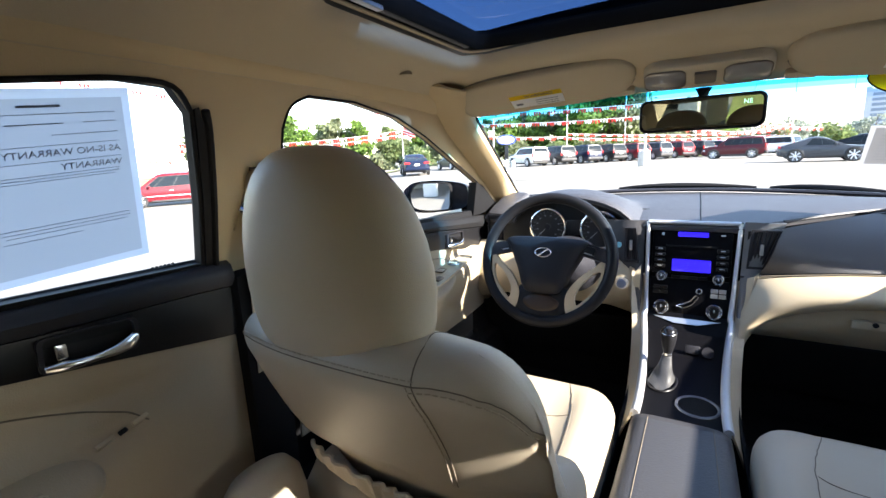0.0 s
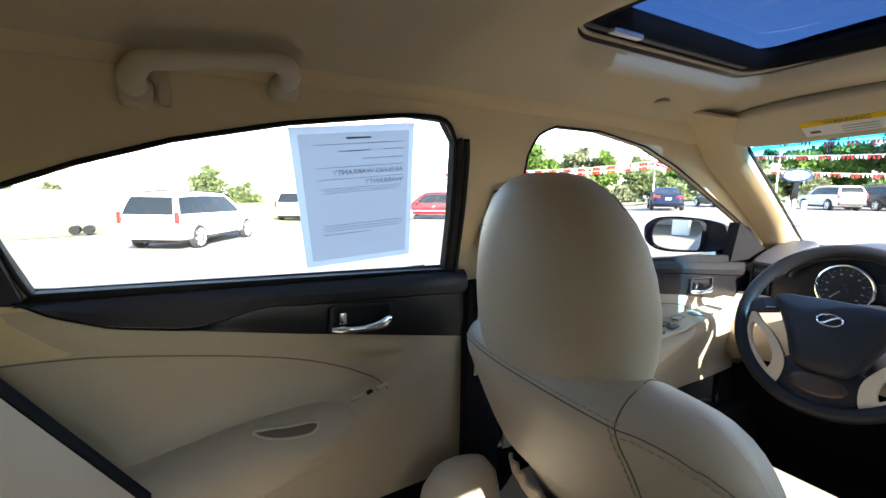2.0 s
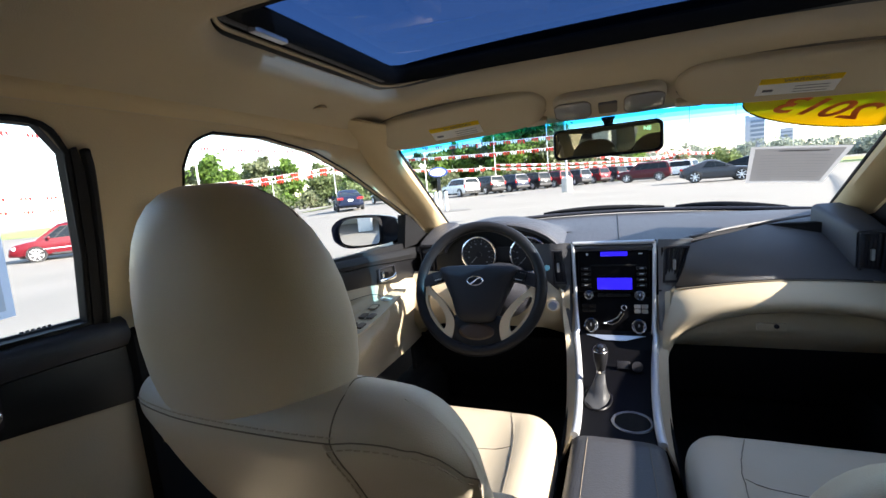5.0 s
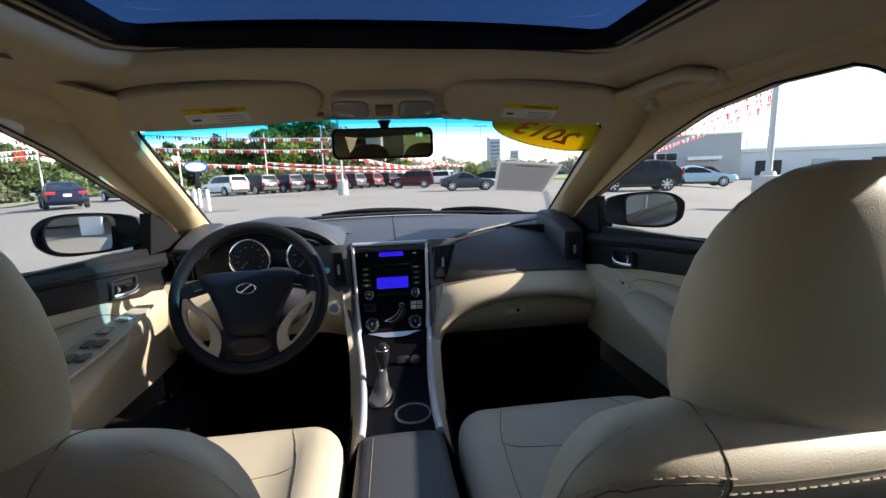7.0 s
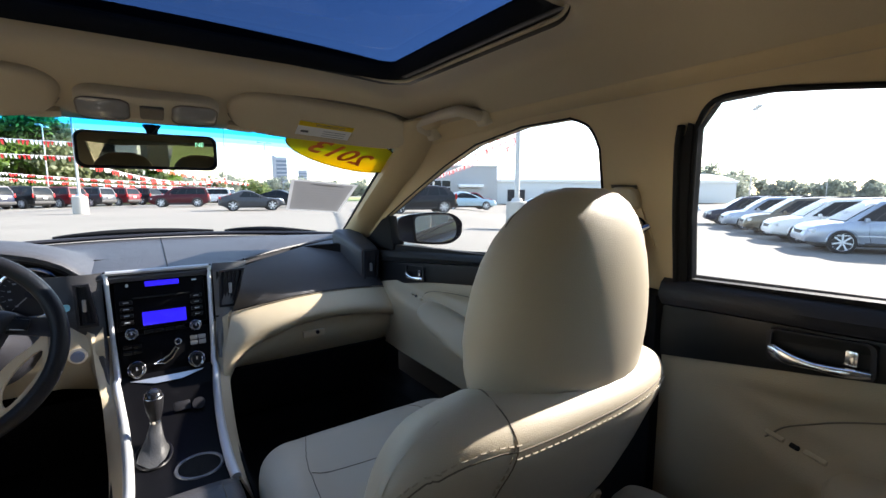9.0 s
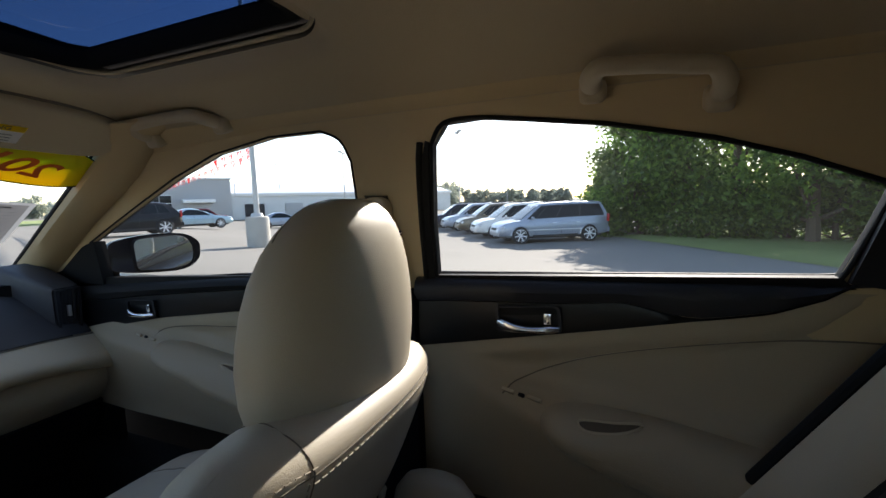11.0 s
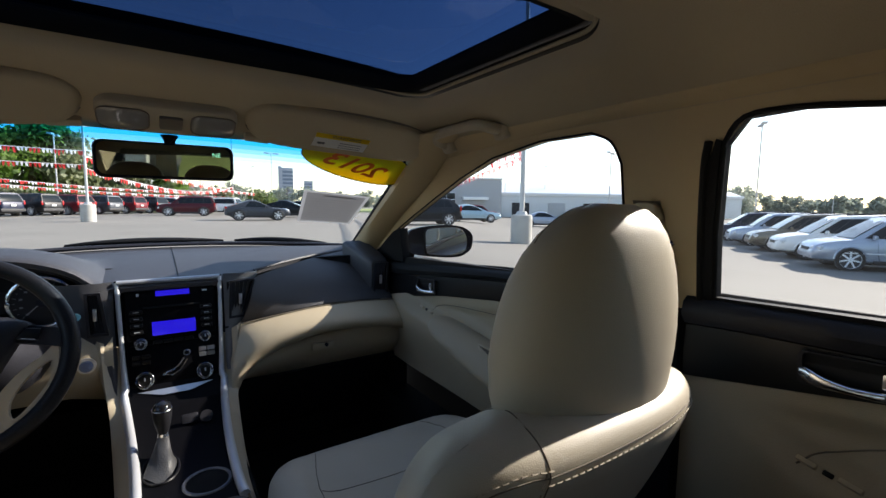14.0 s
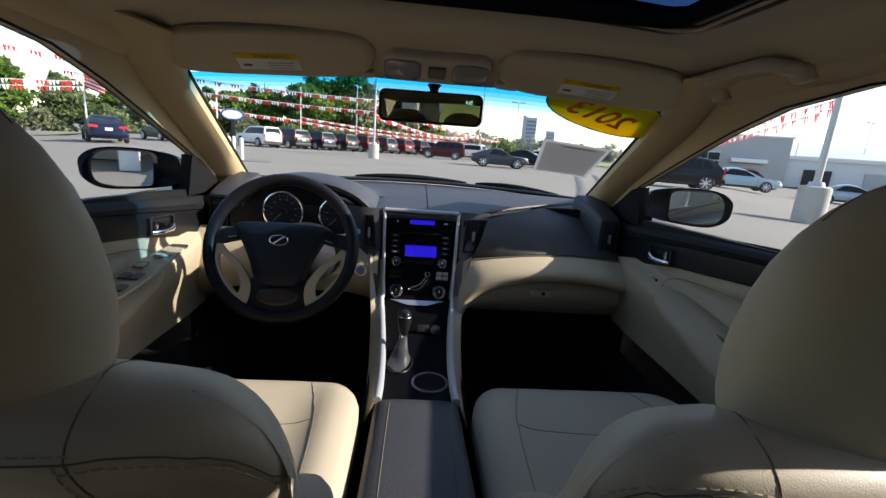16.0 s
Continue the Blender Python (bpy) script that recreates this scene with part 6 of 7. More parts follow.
def lawn(corners, nu, nv, label, cover=None):
    a, b, c, d = [Vector((*p, 0)) for p in corners]
    rows = []
    for i in range(nu + 1):
        row = []
        for j in range(nv + 1):
            p = a.lerp(b, i / nu).lerp(d.lerp(c, i / nu), j / nv)
            row.append((p.x, p.y, lot_z(p.x, p.y) + 0.02 + 0.03 * noise.noise(p * 0.3)))
        rows.append(row)
    return part("ground", sheet(rows), cover or GRASS, None, label, "structure")


STRAW = surface("bleached_grass", (0.22, 0.225, 0.09), 0.95, grain=0.8, grain_size=8, stain=0.3, stain_size=0.4)
lawn([(-20.0, -6.0), (-26.0, 6.5), (-140, 45), (-140, -90)], 14, 24, "sun-bleached grass beside the lot", STRAW)
lawn([(21.8, 0.6), (13.0, -4.6), (6.0, -60), (90, -60)], 20, 20, "shaded grass verge in front of trees")
lawn([(-60, 56), (60, 62), (60, 120), (-60, 120)], 20, 10, "green verge behind the parked cars")
lawn([(-80, 24), (-30, 40), (-45, 90), (-130, 70)], 12, 10, "green verge under the roadside trees")
lawn([(-30, -14), (30, -14), (60, -120), (-60, -120)], 12, 16, "grass field behind the car")
# grassy bank behind the car
part("ground", sheet([[(x, y, z + 0.15 * noise.noise(Vector((x * 0.4, y * 0.4, 0)))) for x in np.linspace(-1.0, 34, 26)] for y, z in ((-8.5, -0.05), (-10, 0.5), (-12, 1.3), (-14.5, 2.3), (-18, 3.4), (-24, 4.2), (-40, 4.6))]), GRASS, None, "grassy bank behind the car", "structure")
# painted bay lines and drain
LINE = surface("worn_white_line", (0.55, 0.55, 0.52), 0.9, stain=0.3, stain_size=4)
for k in range(7):
    x, y = -10.5 + 3.0 * k * 0.77 - 4.2, 40.5 + 3.0 * k * 0.64 + 1.0
    part("road_marking", box((0.11, 5.0, 0.01), (x, y, lot_z(x, y) + 0.006), 0, pose(0, 0, 0, 0, 0, 40)), LINE, None, "worn white bay line", "structure")
part("drain_cover", box((1.2, 1.6, 0.012), (-6.6, 18.8, 0.008), 0.004, pose(0, 0, 0, 0, 0, 20)), surface("concrete_patch", (0.13, 0.125, 0.115), 0.95, stain=0.3, stain_size=3), None, "grey drain cover in the asphalt", "structure")

# ---- parked vehicles ----
CAR_GLASS = surface("car_window_glass", (0.012, 0.016, 0.019), 0.10, spec=0.22, stain=0.1)
TYRE = surface("tyre_rubber", (0.02, 0.02, 0.02), 0.85, grain=0.3, grain_size=40)
RIM = surface("alloy_rim", (0.78, 0.79, 0.80), 0.4, 0.1)
RED_LAMP = surface("red_tail_lamp", (0.45, 0.02, 0.02), 0.2, coat=0.4)
CLEAR_LAMP = surface("clear_head_lamp", (0.65, 0.68, 0.70), 0.15, coat=0.4)
BUMPER = surface("unpainted_bumper", (0.03, 0.03, 0.032), 0.6)
KINDS = {
    "sedan": dict(L=2.38, W=0.91, H=1.45, arc=0.10, top=[(-2.38, 0.60), (-2.34, 0.90), (-2.2, 0.98), (-1.75, 0.99), (-1.0, 0.95), (0.6, 0.92), (1.1, 0.90), (1.7, 0.83), (2.12, 0.73), (2.32, 0.62), (2.38, 0.5)],
                  base=(-1.95, 1.22), roof=(-0.85, 0.22), panes=(0.24, 0.46, 0.72, 0.90), axle=(-1.40, 1.42), r=0.33),
    "coupe": dict(L=2.03, W=0.88, H=1.36, arc=0.11, top=[(-2.03, 0.62), (-1.98, 0.86), (-1.8, 0.93), (-1.0, 0.90), (0.5, 0.86), (1.0, 0.84), (1.6, 0.78), (1.9, 0.72), (2.0, 0.64), (2.03, 0.52)],
                  base=(-1.80, 0.95), roof=(-0.82, 0.18), panes=(0.34, 0.62, 0.90), axle=(-1.22, 1.20), r=0.345),
    "crossover": dict(L=2.20, W=0.91, H=1.62, arc=0.09, top=[(-2.20, 0.60), (-2.16, 0.96), (-2.05, 1.05), (-1.0, 1.0), (0.6, 0.96), (1.1, 0.95), (1.65, 0.90), (2.0, 0.80), (2.16, 0.66), (2.20, 0.5)],
                      base=(-2.10, 1.25), roof=(-1.55, 0.25), panes=(0.13, 0.30, 0.55, 0.76, 0.92), axle=(-1.32, 1.32), r=0.35),
    "suv": dict(L=2.24, W=0.91, H=1.70, arc=0.035, top=[(-2.24, 0.60), (-2.21, 0.96), (-2.15, 1.06), (-1.0, 1.05), (0.6, 1.03), (1.05, 1.03), (1.6, 1.00), (2.02, 0.93), (2.19, 0.8), (2.24, 0.6)],
                base=(-2.17, 1.15), roof=(-1.92, 0.45), panes=(0.06, 0.27, 0.53, 0.74, 0.92), axle=(-1.31, 1.33), r=0.36),
    "minivan": dict(L=2.50, W=0.97, H=1.74, arc=0.05, top=[(-2.50, 0.58), (-2.47, 0.95), (-2.40, 1.06), (-1.0, 1.04), (0.8, 1.0), (1.30, 1.0), (1.80, 0.95), (2.20, 0.86), (2.40, 0.74), (2.50, 0.50)],
                    base=(-2.42, 1.55), roof=(-2.14, 0.62), panes=(0.05, 0.34, 0.61, 0.83, 0.93), axle=(-1.50, 1.55), r=0.35),
}
PAINTS = {}


def paint(name, color, metal=0.3):
    if name not in PAINTS:
        PAINTS[name] = surface(name, color, 0.35, metal, coat=0.15 if sum(color) < 0.3 else 0.4, spec=0.25 if sum(color) < 0.3 else 0.5, stain=0.04, stain_size=1)
    return PAINTS[name]


def wheel_meshes(r):
    """Tyre and rim about the x axis."""
    ring = [(r - 0.075, 0.10), (r - 0.02, 0.11), (r, 0.085), (r, -0.085), (r - 0.02, -0.11), (r - 0.075, -0.10)]
    tyre = loft([[(dx, rr * math.cos(q), rr * math.sin(q)) for rr, dx in ring] for q in np.linspace(0, 2 * math.pi, 25)], False, 50)
    spokes = [drum(r - 0.075, 0.02, (0.03, 0, 0), pose(0, 0, 0, 0, 90, 0), 24)]
    for k in range(7):
        q = 2 * math.pi * k / 7
        spokes.append(box((0.03, 0.05, r - 0.09), (0, 0, 0), 0.008, pose(0.075, 0, 0, math.degrees(q)) @ Matrix.Translation((0, 0, (r - 0.09) / 2))))
    spokes.append(drum(0.06, 0.03, (0.09, 0, 0), pose(0, 0, 0, 0, 90, 0), 14))
    rim = loft([[(dx, rr * math.cos(q), rr * math.sin(q)) for rr, dx in ((r - 0.08, 0.095), (r - 0.065, 0.10), (r - 0.065, -0.05), (r - 0.08, -0.05))] for q in np.linspace(0, 2 * math.pi, 25)], False, 50)
    return tyre, joined(rim, *spokes)


def build_car(kind, coat, x, y, heading, label, detail=True, dark_rim=False):
    """A parked vehicle at x, y; heading in degrees clockwise from +y."""
    K = KINDS[kind]
    L, W, H = K["L"], K["W"], K["H"]
    car = thing({"suv": "sport_utility_car", "crossover": "hatchback_car"}.get(kind, kind), label, "car", "parked cars")
    sill = 0.26
    stations = sorted({round(v, 3) for v in np.linspace(-L, L, 25)} | {p[0] for p in K["top"]})
    rings = []
    for yy in stations:
        zt = lerp(K["top"], yy)
        e = 1 - (abs(yy) / L) ** 7
        w = W * (0.72 + 0.28 * max(0, e) ** 0.5)
        zl = sill + 0.10 * (abs(yy) / L) ** 8
        prof = [(0, zl), (w * 0.86, zl), (w * 0.96, zl + 0.06), (w, zl + (zt - zl) * 0.45), (w * 0.985, zl + (zt - zl) * 0.75), (w * 0.93, zt - 0.015), (w * 0.80, zt), (0, zt + 0.02)]
        rings.append([(a, yy, b) for a, b in prof] + [(-a, yy, b) for a, b in prof[-2:0:-1]])
    part("body", loft(rings, True, 45), coat, car)
    # cabin in body colour, glass let into it pane by pane
    b0, b1 = K["base"]
    r0, r1 = K["roof"]

    def cabin(a, v):
        """A spot on the cabin's flank: a from tail to nose, v from belt to roof."""
        zl = lerp(K["top"], b0 + (b1 - b0) * a) - 0.03
        zh = H - 0.055 - K["arc"] * (2 * a - 0.9) ** 2
        bow = 0.05 * math.sin(math.pi * a)
        return Vector((W * (0.90 - 0.20 * v ** 1.25) + bow * (1 - v) * 0.4 + 0.02 * math.sin(math.pi * a), (b0 + (b1 - b0) * a) * (1 - v) + (r0 + (r1 - r0) * a) * v + 0.03 * math.sin(math.pi * v) * (2 * a - 1), zl + (zh - zl) * v))
    rings = []
    for a in np.linspace(0, 1, 15):
        edge = [cabin(a, v) for v in (0, 0.25, 0.5, 0.75, 0.92)]
        top = cabin(a, 1.0)
        crown = [Vector((top.x * k, top.y, top.z + h)) for k, h in ((0.97, -0.004), (0.86, 0.026), (0.5, 0.046), (0.0, 0.054))]
        right = edge + crown
        rings.append(right + [Vector((-p.x, p.y, p.z)) for p in right[-2::-1]])
    part("cabin", loft(rings, True, 40), coat, car)
    for s in (-1, 1):
        q0, q1 = K["panes"][0] - 0.006, K["panes"][-1] + 0.006
        rows = [[cabin(q0 + (q1 - q0) * i / 14, v) for i in range(15)] for v in (0.08, 0.3, 0.5, 0.7, 0.88)]
        part("window_surround", sheet([[(s * (p.x + 0.003), p.y, p.z + 0.002) for p in row] for row in rows]), BUMPER, car)
        for p0, p1 in zip(K["panes"], K["panes"][1:]):
            rows = [[cabin(p0 + 0.005 + (p1 - p0 - 0.010) * i / 6, v) for i in range(7)] for v in (0.10, 0.3, 0.5, 0.7, 0.86)]
            part("side_window", sheet([[(s * (p.x + 0.007), p.y, p.z + 0.002) for p in row] for row in rows]), CAR_GLASS, car)
    for a, nm, away in ((1.0, "windscreen", 1), (0.0, "rear_window", -1)):
        rows = []
        for v in (0.10, 0.3, 0.5, 0.7, 0.90):
            p = cabin(a, v)
            rows.append([(p.x * 0.90 * k, p.y + away * (0.012 + 0.01 * (1 - k * k)), p.z + 0.012) for k in np.linspace(-1, 1, 9)])
        part(nm, sheet(rows), CAR_GLASS, car)
    # wheels
    for ax in K["axle"]:
        for s in (-1, 1):
            ty, rm = wheel_meshes(K["r"])
            m = Matrix.Translation((s * (W - 0.052), ax, K["r"])) @ (Matrix() if s > 0 else pose(0, 0, 0, 0, 0, 180))
            bmesh.ops.transform(ty, matrix=m, verts=ty.verts)
            bmesh.ops.transform(rm, matrix=m, verts=rm.verts)
            wh = part("wheel", ty, TYRE, car)
            part("rim", rm, RIM if not dark_rim else BUMPER, wh)
            part("wheel_arch", tube([(s * (W - 0.005), ax + (K["r"] + 0.045) * math.cos(q), K["r"] + (K["r"] + 0.045) * math.sin(q)) for q in np.linspace(0.0, math.pi, 15)], 0.03, 6, flat=1.0), coat if kind != "suv" else BUMPER, car)
            part("arch_well", drum(K["r"] + 0.04, 0.10, (s * (W - 0.047), ax, K["r"] + 0.01), pose(0, 0, 0, 0, 90, 0), 24), BUMPER, car)
    # lamps, bumpers, handles, mirrors, plate
    zr = lerp(K["top"], -L * 0.97)
    for s in (-1, 1):
        if kind in ("sedan", "coupe"):
            part("tail_lamp", box((0.42, 0.10, 0.14), (s * (W - 0.24), -L + 0.06, 0.84), 0.03), RED_LAMP, car)
        else:
            part("tail_lamp", box((0.11, 0.10, 0.30 if kind == "suv" else 0.34), (s * (W - 0.10), -L + 0.10, 0.98), 0.03), RED_LAMP, car)
        part("head_lamp", box((0.40, 0.30, 0.13), (s * (W - 0.27), L - 0.24, 0.71), 0.05, pose(0, 0, 0, -18, 0, -s * 22)), CLEAR_LAMP, car)
        part("side_mirror", box((0.20, 0.10, 0.14), (s * (W + 0.06), b1 - 0.52, lerp(K["top"], b1 - 0.5) + 0.06), 0.04), coat, car)
        for hy in (0.05, -1.0):
            part("door_handle", box((0.025, 0.18, 0.03), (s * (W * 0.99 + 0.006), hy, 0.84), 0.008), coat if kind != "minivan" else RIM, car)
        part("door_gap", tube([(s * (W + 0.001), -0.25, 0.32), (s * (W + 0.002), -0.25, 0.60), (s * (W * 0.985), -0.28, 0.86)], 0.006, 4), BUMPER, car)
        part("door_gap", tube([(s * (W + 0.001), 0.85, 0.32), (s * (W + 0.002), 0.92, 0.60), (s * (W * 0.985), 0.92, 0.86)], 0.006, 4), BUMPER, car)
        part("rocker", box((0.03, 2.0, 0.09), (s * (W * 0.95), 0, 0.31), 0.01), BUMPER, car)
        if kind == "minivan":
            part("side_strip", box((0.02, 3.4, 0.035), (s * (W + 0.004), 0.0, 0.56), 0.008), RIM if detail else coat, car)
    part("front_bumper", box((1.5, 0.16, 0.16), (0, L - 0.10, 0.40), 0.05), coat, car)
    part("grille", box((0.8, 0.06, 0.15), (0, L - 0.05, 0.60), 0.03), BUMPER, car)
    part("rear_bumper", box((1.62, 0.16, 0.22), (0, -L + 0.06, 0.46), 0.05), BUMPER if kind == "suv" else coat, car)
    part("number_plate", box((0.34, 0.02, 0.15), (0, -L - 0.02, 0.72 if kind != "suv" else 0.80), 0.004), PAPER_WHITE, car)
    if kind in ("suv", "minivan"):
        for s in (-1, 1):
            part("roof_rail", tube([(s * W * 0.66, r0 + 0.3, H - 0.03), (s * W * 0.67, (r0 + r1) / 2, H + 0.03), (s * W * 0.66, r1 - 0.2, H - 0.03)], 0.018, 6), BUMPER, car)
    part("underbody", box((1.5, 2 * L - 0.7, 0.14), (0, 0, 0.27), 0.02), BUMPER, car)
    h = radians(heading)
    car.matrix_world = Matrix.Translation((x, y, lot_z(x, y) + 0.005)) @ Matrix.Rotation(-h, 4, "Z")
    return car


P_WHITE = paint("white_paint", (0.75, 0.75, 0.73), 0.0)
P_BLACK = paint("black_paint", (0.006, 0.0065, 0.008), 0.1)
P_NAVY = paint("navy_paint", (0.005, 0.010, 0.032), 0.1)
P_GREY = paint("dark_grey_paint", (0.012, 0.013, 0.016), 0.1)
P_OLIVE = paint("olive_grey_paint", (0.04, 0.045, 0.035), 0.2)
P_RED = paint("red_paint", (0.12, 0.006, 0.012), 0.1)
P_MAROON = paint("maroon_paint", (0.065, 0.006, 0.011), 0.1)
P_SILVER = paint("silver_blue_paint", (0.36, 0.40, 0.47), 0.5)
P_BRONZE = paint("bronze_paint", (0.13, 0.115, 0.085), 0.5)
P_CYAN = paint("pale_blue_paint", (0.36, 0.50, 0.58), 0.4)
P_STEEL = paint("steel_paint", (0.055, 0.06, 0.07), 0.3)
# row across the lot, tails towards the car
ROW = [("suv", P_WHITE, "white boxy utility car parked at the end of the row"), ("suv", P_GREY, "dark grey utility car parked in the row"), ("suv", P_NAVY, "navy blue utility car parked in the row"),
       ("suv", P_BLACK, "black utility car parked in the row"), ("suv", P_RED, "red utility car parked in the row"), ("suv", P_STEEL, "steel grey utility car parked in the row"),
       ("suv", P_RED, "red utility car parked in the row"), ("suv", P_GREY, "dark grey utility car parked in the row"), ("suv", P_WHITE, "white utility car far down the row")]
for k, (kind, coat, label) in enumerate(ROW):
    build_car(kind, coat, -13.3 + 1.84 * k, 39.3 + 2.24 * k, -50, label, False)
build_car("suv", P_MAROON, 2.75, 44.0, -80, "maroon utility car standing crosswise in the lot", False)
build_car("coupe", P_STEEL, 6.15, 32.0, 96, "grey coupe parked broadside to the lot", False)
build_car("sedan", P_BLACK, 9.8, 38.0, 116, "black sedan parked behind the grey coupe", False)
build_car("sedan", P_GREY, 12.6, 43.5, 118, "dark sedan parked in the second row", False)
build_car("suv", P_WHITE, 5.9, 50.5, -60, "white utility car behind the maroon one", False)
build_car("sedan", P_BLACK, 15.4, 48.5, 118, "black sedan far back in the second row", False)
build_car("crossover", P_GREY, 13.5, 22.3, -72, "dark grey hatchback with its tail to the aisle", False)
build_car("sedan", P_CYAN, 21.6, 28.2, 112, "pale blue sedan parked by the lamp post", False)
build_car("sedan", P_NAVY, -18.0, 27.4, -38, "dark blue sedan with its tail to the aisle", False)
build_car("sedan", P_OLIVE, -19.6, 36.6, -52, "olive grey sedan parked by the verge", False)
SHOW_ROW = [("sedan", P_SILVER, "silver sedan in front of the showroom"), ("crossover", P_GREY, "dark hatchback in front of the showroom"), ("sedan", P_CYAN, "pale blue sedan in front of the showroom"), ("sedan", P_SILVER, "silver sedan at the end of the showroom row"), ("suv", P_RED, "red utility car in front of the showroom")]
for k, (kind, coat, label) in enumerate(SHOW_ROW):
    build_car(kind, coat, (31.0 + 2.9 * k) if k < 4 else 31.0, (29.0 - 2.6 * k) if k < 4 else 39.0, 128, label, False)
# minivans beside the trees
build_car("minivan", P_SILVER, 19.7, 3.3, -30, "silver blue minivan parked in front of trees")
build_car("minivan", P_WHITE, 22.2, 5.1, -30, "white minivan parked next to the silver one")
build_car("minivan", P_BRONZE, 24.8, 7.0, -30, "bronze brown minivan in the row of minivans")
build_car("minivan", P_SILVER, 27.5, 9.0, -30, "silver minivan behind the bronze one")
build_car("minivan", P_NAVY, 30.3, 11.2, -30, "dark blue minivan at the end of the row")
# left of the car
build_car("minivan", P_WHITE, -17.4, 0.1, -58, "white minivan parked at the edge of the lot")
build_car("minivan", P_WHITE, -27.8, 6.1, -58, "white minivan further along the lot's edge")
build_car("minivan", P_RED, -24.9, 13.6, -152, "red minivan parked facing the aisle")

# ---- poles, pennants, signs ----
POLE = surface("galvanised_pole", (0.46, 0.47, 0.47), 0.5, 0.1)
CONCRETE = surface("cast_concrete", (0.40, 0.385, 0.35), 0.92, grain=0.6, grain_size=40, stain=0.25, stain_size=3)
LAMP_GREY = surface("lamp_head_grey", (0.45, 0.46, 0.47), 0.5, 0.3)


def lamp_post(az, dist, height, heads=1, base=True, turn=90.0, thick=0.07):
    x, y = dist * math.sin(radians(az)), dist * math.cos(radians(az))
    z = lot_z(x, y)
    post = thing("lamp_post", "grey steel lamp post with flat lamp heads" + (" on a concrete base" if base else ""), "lamp post", "lamp posts", at=Matrix.Translation((x, y, z)))
    if base:
        part("base", loft([[(r * math.cos(q), r * math.sin(q), h) for q in np.linspace(0, 2 * math.pi, 25)[:-1]] for r, h in ((0.36, -0.05), (0.36, 0.9), (0.345, 0.96), (0.30, 0.98))], True, 40), CONCRETE, post, "round concrete base")
        part("base_plate", drum(0.20, 0.12, (0, 0, 1.03), None, 20, 0.16), POLE, post)
    z0 = 0.9 if base else -0.1
    part("pole", drum(thick, height - z0, (0, 0, (height + z0) / 2), None, 14, thick * 0.75), POLE, post)
    for k in range(heads):
        s = 1 if k == 0 else -1
        m = pose(0, 0, 0, 0, 0, turn)
        part("arm", tube([m @ Vector((0, 0, height - 0.08)), m @ Vector((s * 0.45, 0, height - 0.02))], 0.035, 6), POLE, post)
        part("lamp_head", loft([[m @ Vector((s * (0.75 + a * 0.38), b * 0.2, height + h)) for a, b in ((-1, -1), (1, -0.9), (1, 0.9), (-1, 1))] for h in (-0.06, 0.03, 0.08)], True, 30), LAMP_GREY, post)
    return post


lamp_post(-5.2, 31.5, 9.0, 2, turn=20)
lamp_post(43.9, 15.2, 8.5, 2, turn=60, thick=0.085)
lamp_post(69.4, 46, 9.0, 2, base=False, turn=30)
lamp_post(46.9, 80, 9.0, 2, base=False, turn=20)
lamp_post(54.6, 48, 7.4, 2, base=False, turn=20)
lamp_post(41.9, 75, 6.8, 2, base=False, turn=10)
lamp_post(33.2, 38, 7.0, 2, base=False, turn=10)
lamp_post(75.6, 105, 9.0, 1, base=False, turn=10)
lamp_post(-7.4, 58, 7.6, 2, base=False, turn=80)
lamp_post(8.3, 62, 9.5, 2, base=False, turn=10)
lamp_post(5.0, 80, 9.5, 1, base=False, turn=10)
lamp_post(12.6, 75, 9.0, 2, base=False, turn=10)
lamp_post(-86.5, 62, 7.0, 1, base=False, turn=10)
lamp_post(10.4, 95, 8.4, 1, base=False, turn=40)
lamp_post(17.4, 110, 8.6, 1, base=False, turn=10)
lamp_post(1.9, 88, 7.6, 1, base=False, turn=60)

WHITE_CLOTH = thin_paper("white_pennant", (0.78, 0.78, 0.78), 0.35)
RED_CLOTH = thin_paper("red_pennant", (0.60, 0.03, 0.03), 0.35)


def place(az, dist, z):
    return Vector((dist * math.sin(radians(az)), dist * math.cos(radians(az)), z))


def flag_pole(az, dist, height, flag=False):
    p = place(az, dist, 0)
    z = lot_z(p.x, p.y)
    f = thing("flag_pole", "white painted pole that carries the pennant strings" + (" and a striped flag" if flag else ""), "flag pole", "flag poles", at=Matrix.Translation((p.x, p.y, z)))
    part("pole", drum(0.06, height, (0, 0, height / 2), None, 12, 0.04), PAINTS["white_paint"], f)
    part("finial", drum(0.05, 0.08, (0, 0, height + 0.03), None, 10, 0.02), PAINTS["white_paint"], f)
    if flag:
        for k in range(7):
            rows = [[Vector((0.06 + 1.5 * u, 0.15 * math.sin(4 * u + v), height - 0.15 - 0.13 * (k + v) - 0.45 * u)) for u in np.linspace(0, 1, 7)] for v in (0, 1)]
            part("flag_stripe", sheet(rows, 0.004), RED_CLOTH if k % 2 == 0 else WHITE_CLOTH, f)
    return f


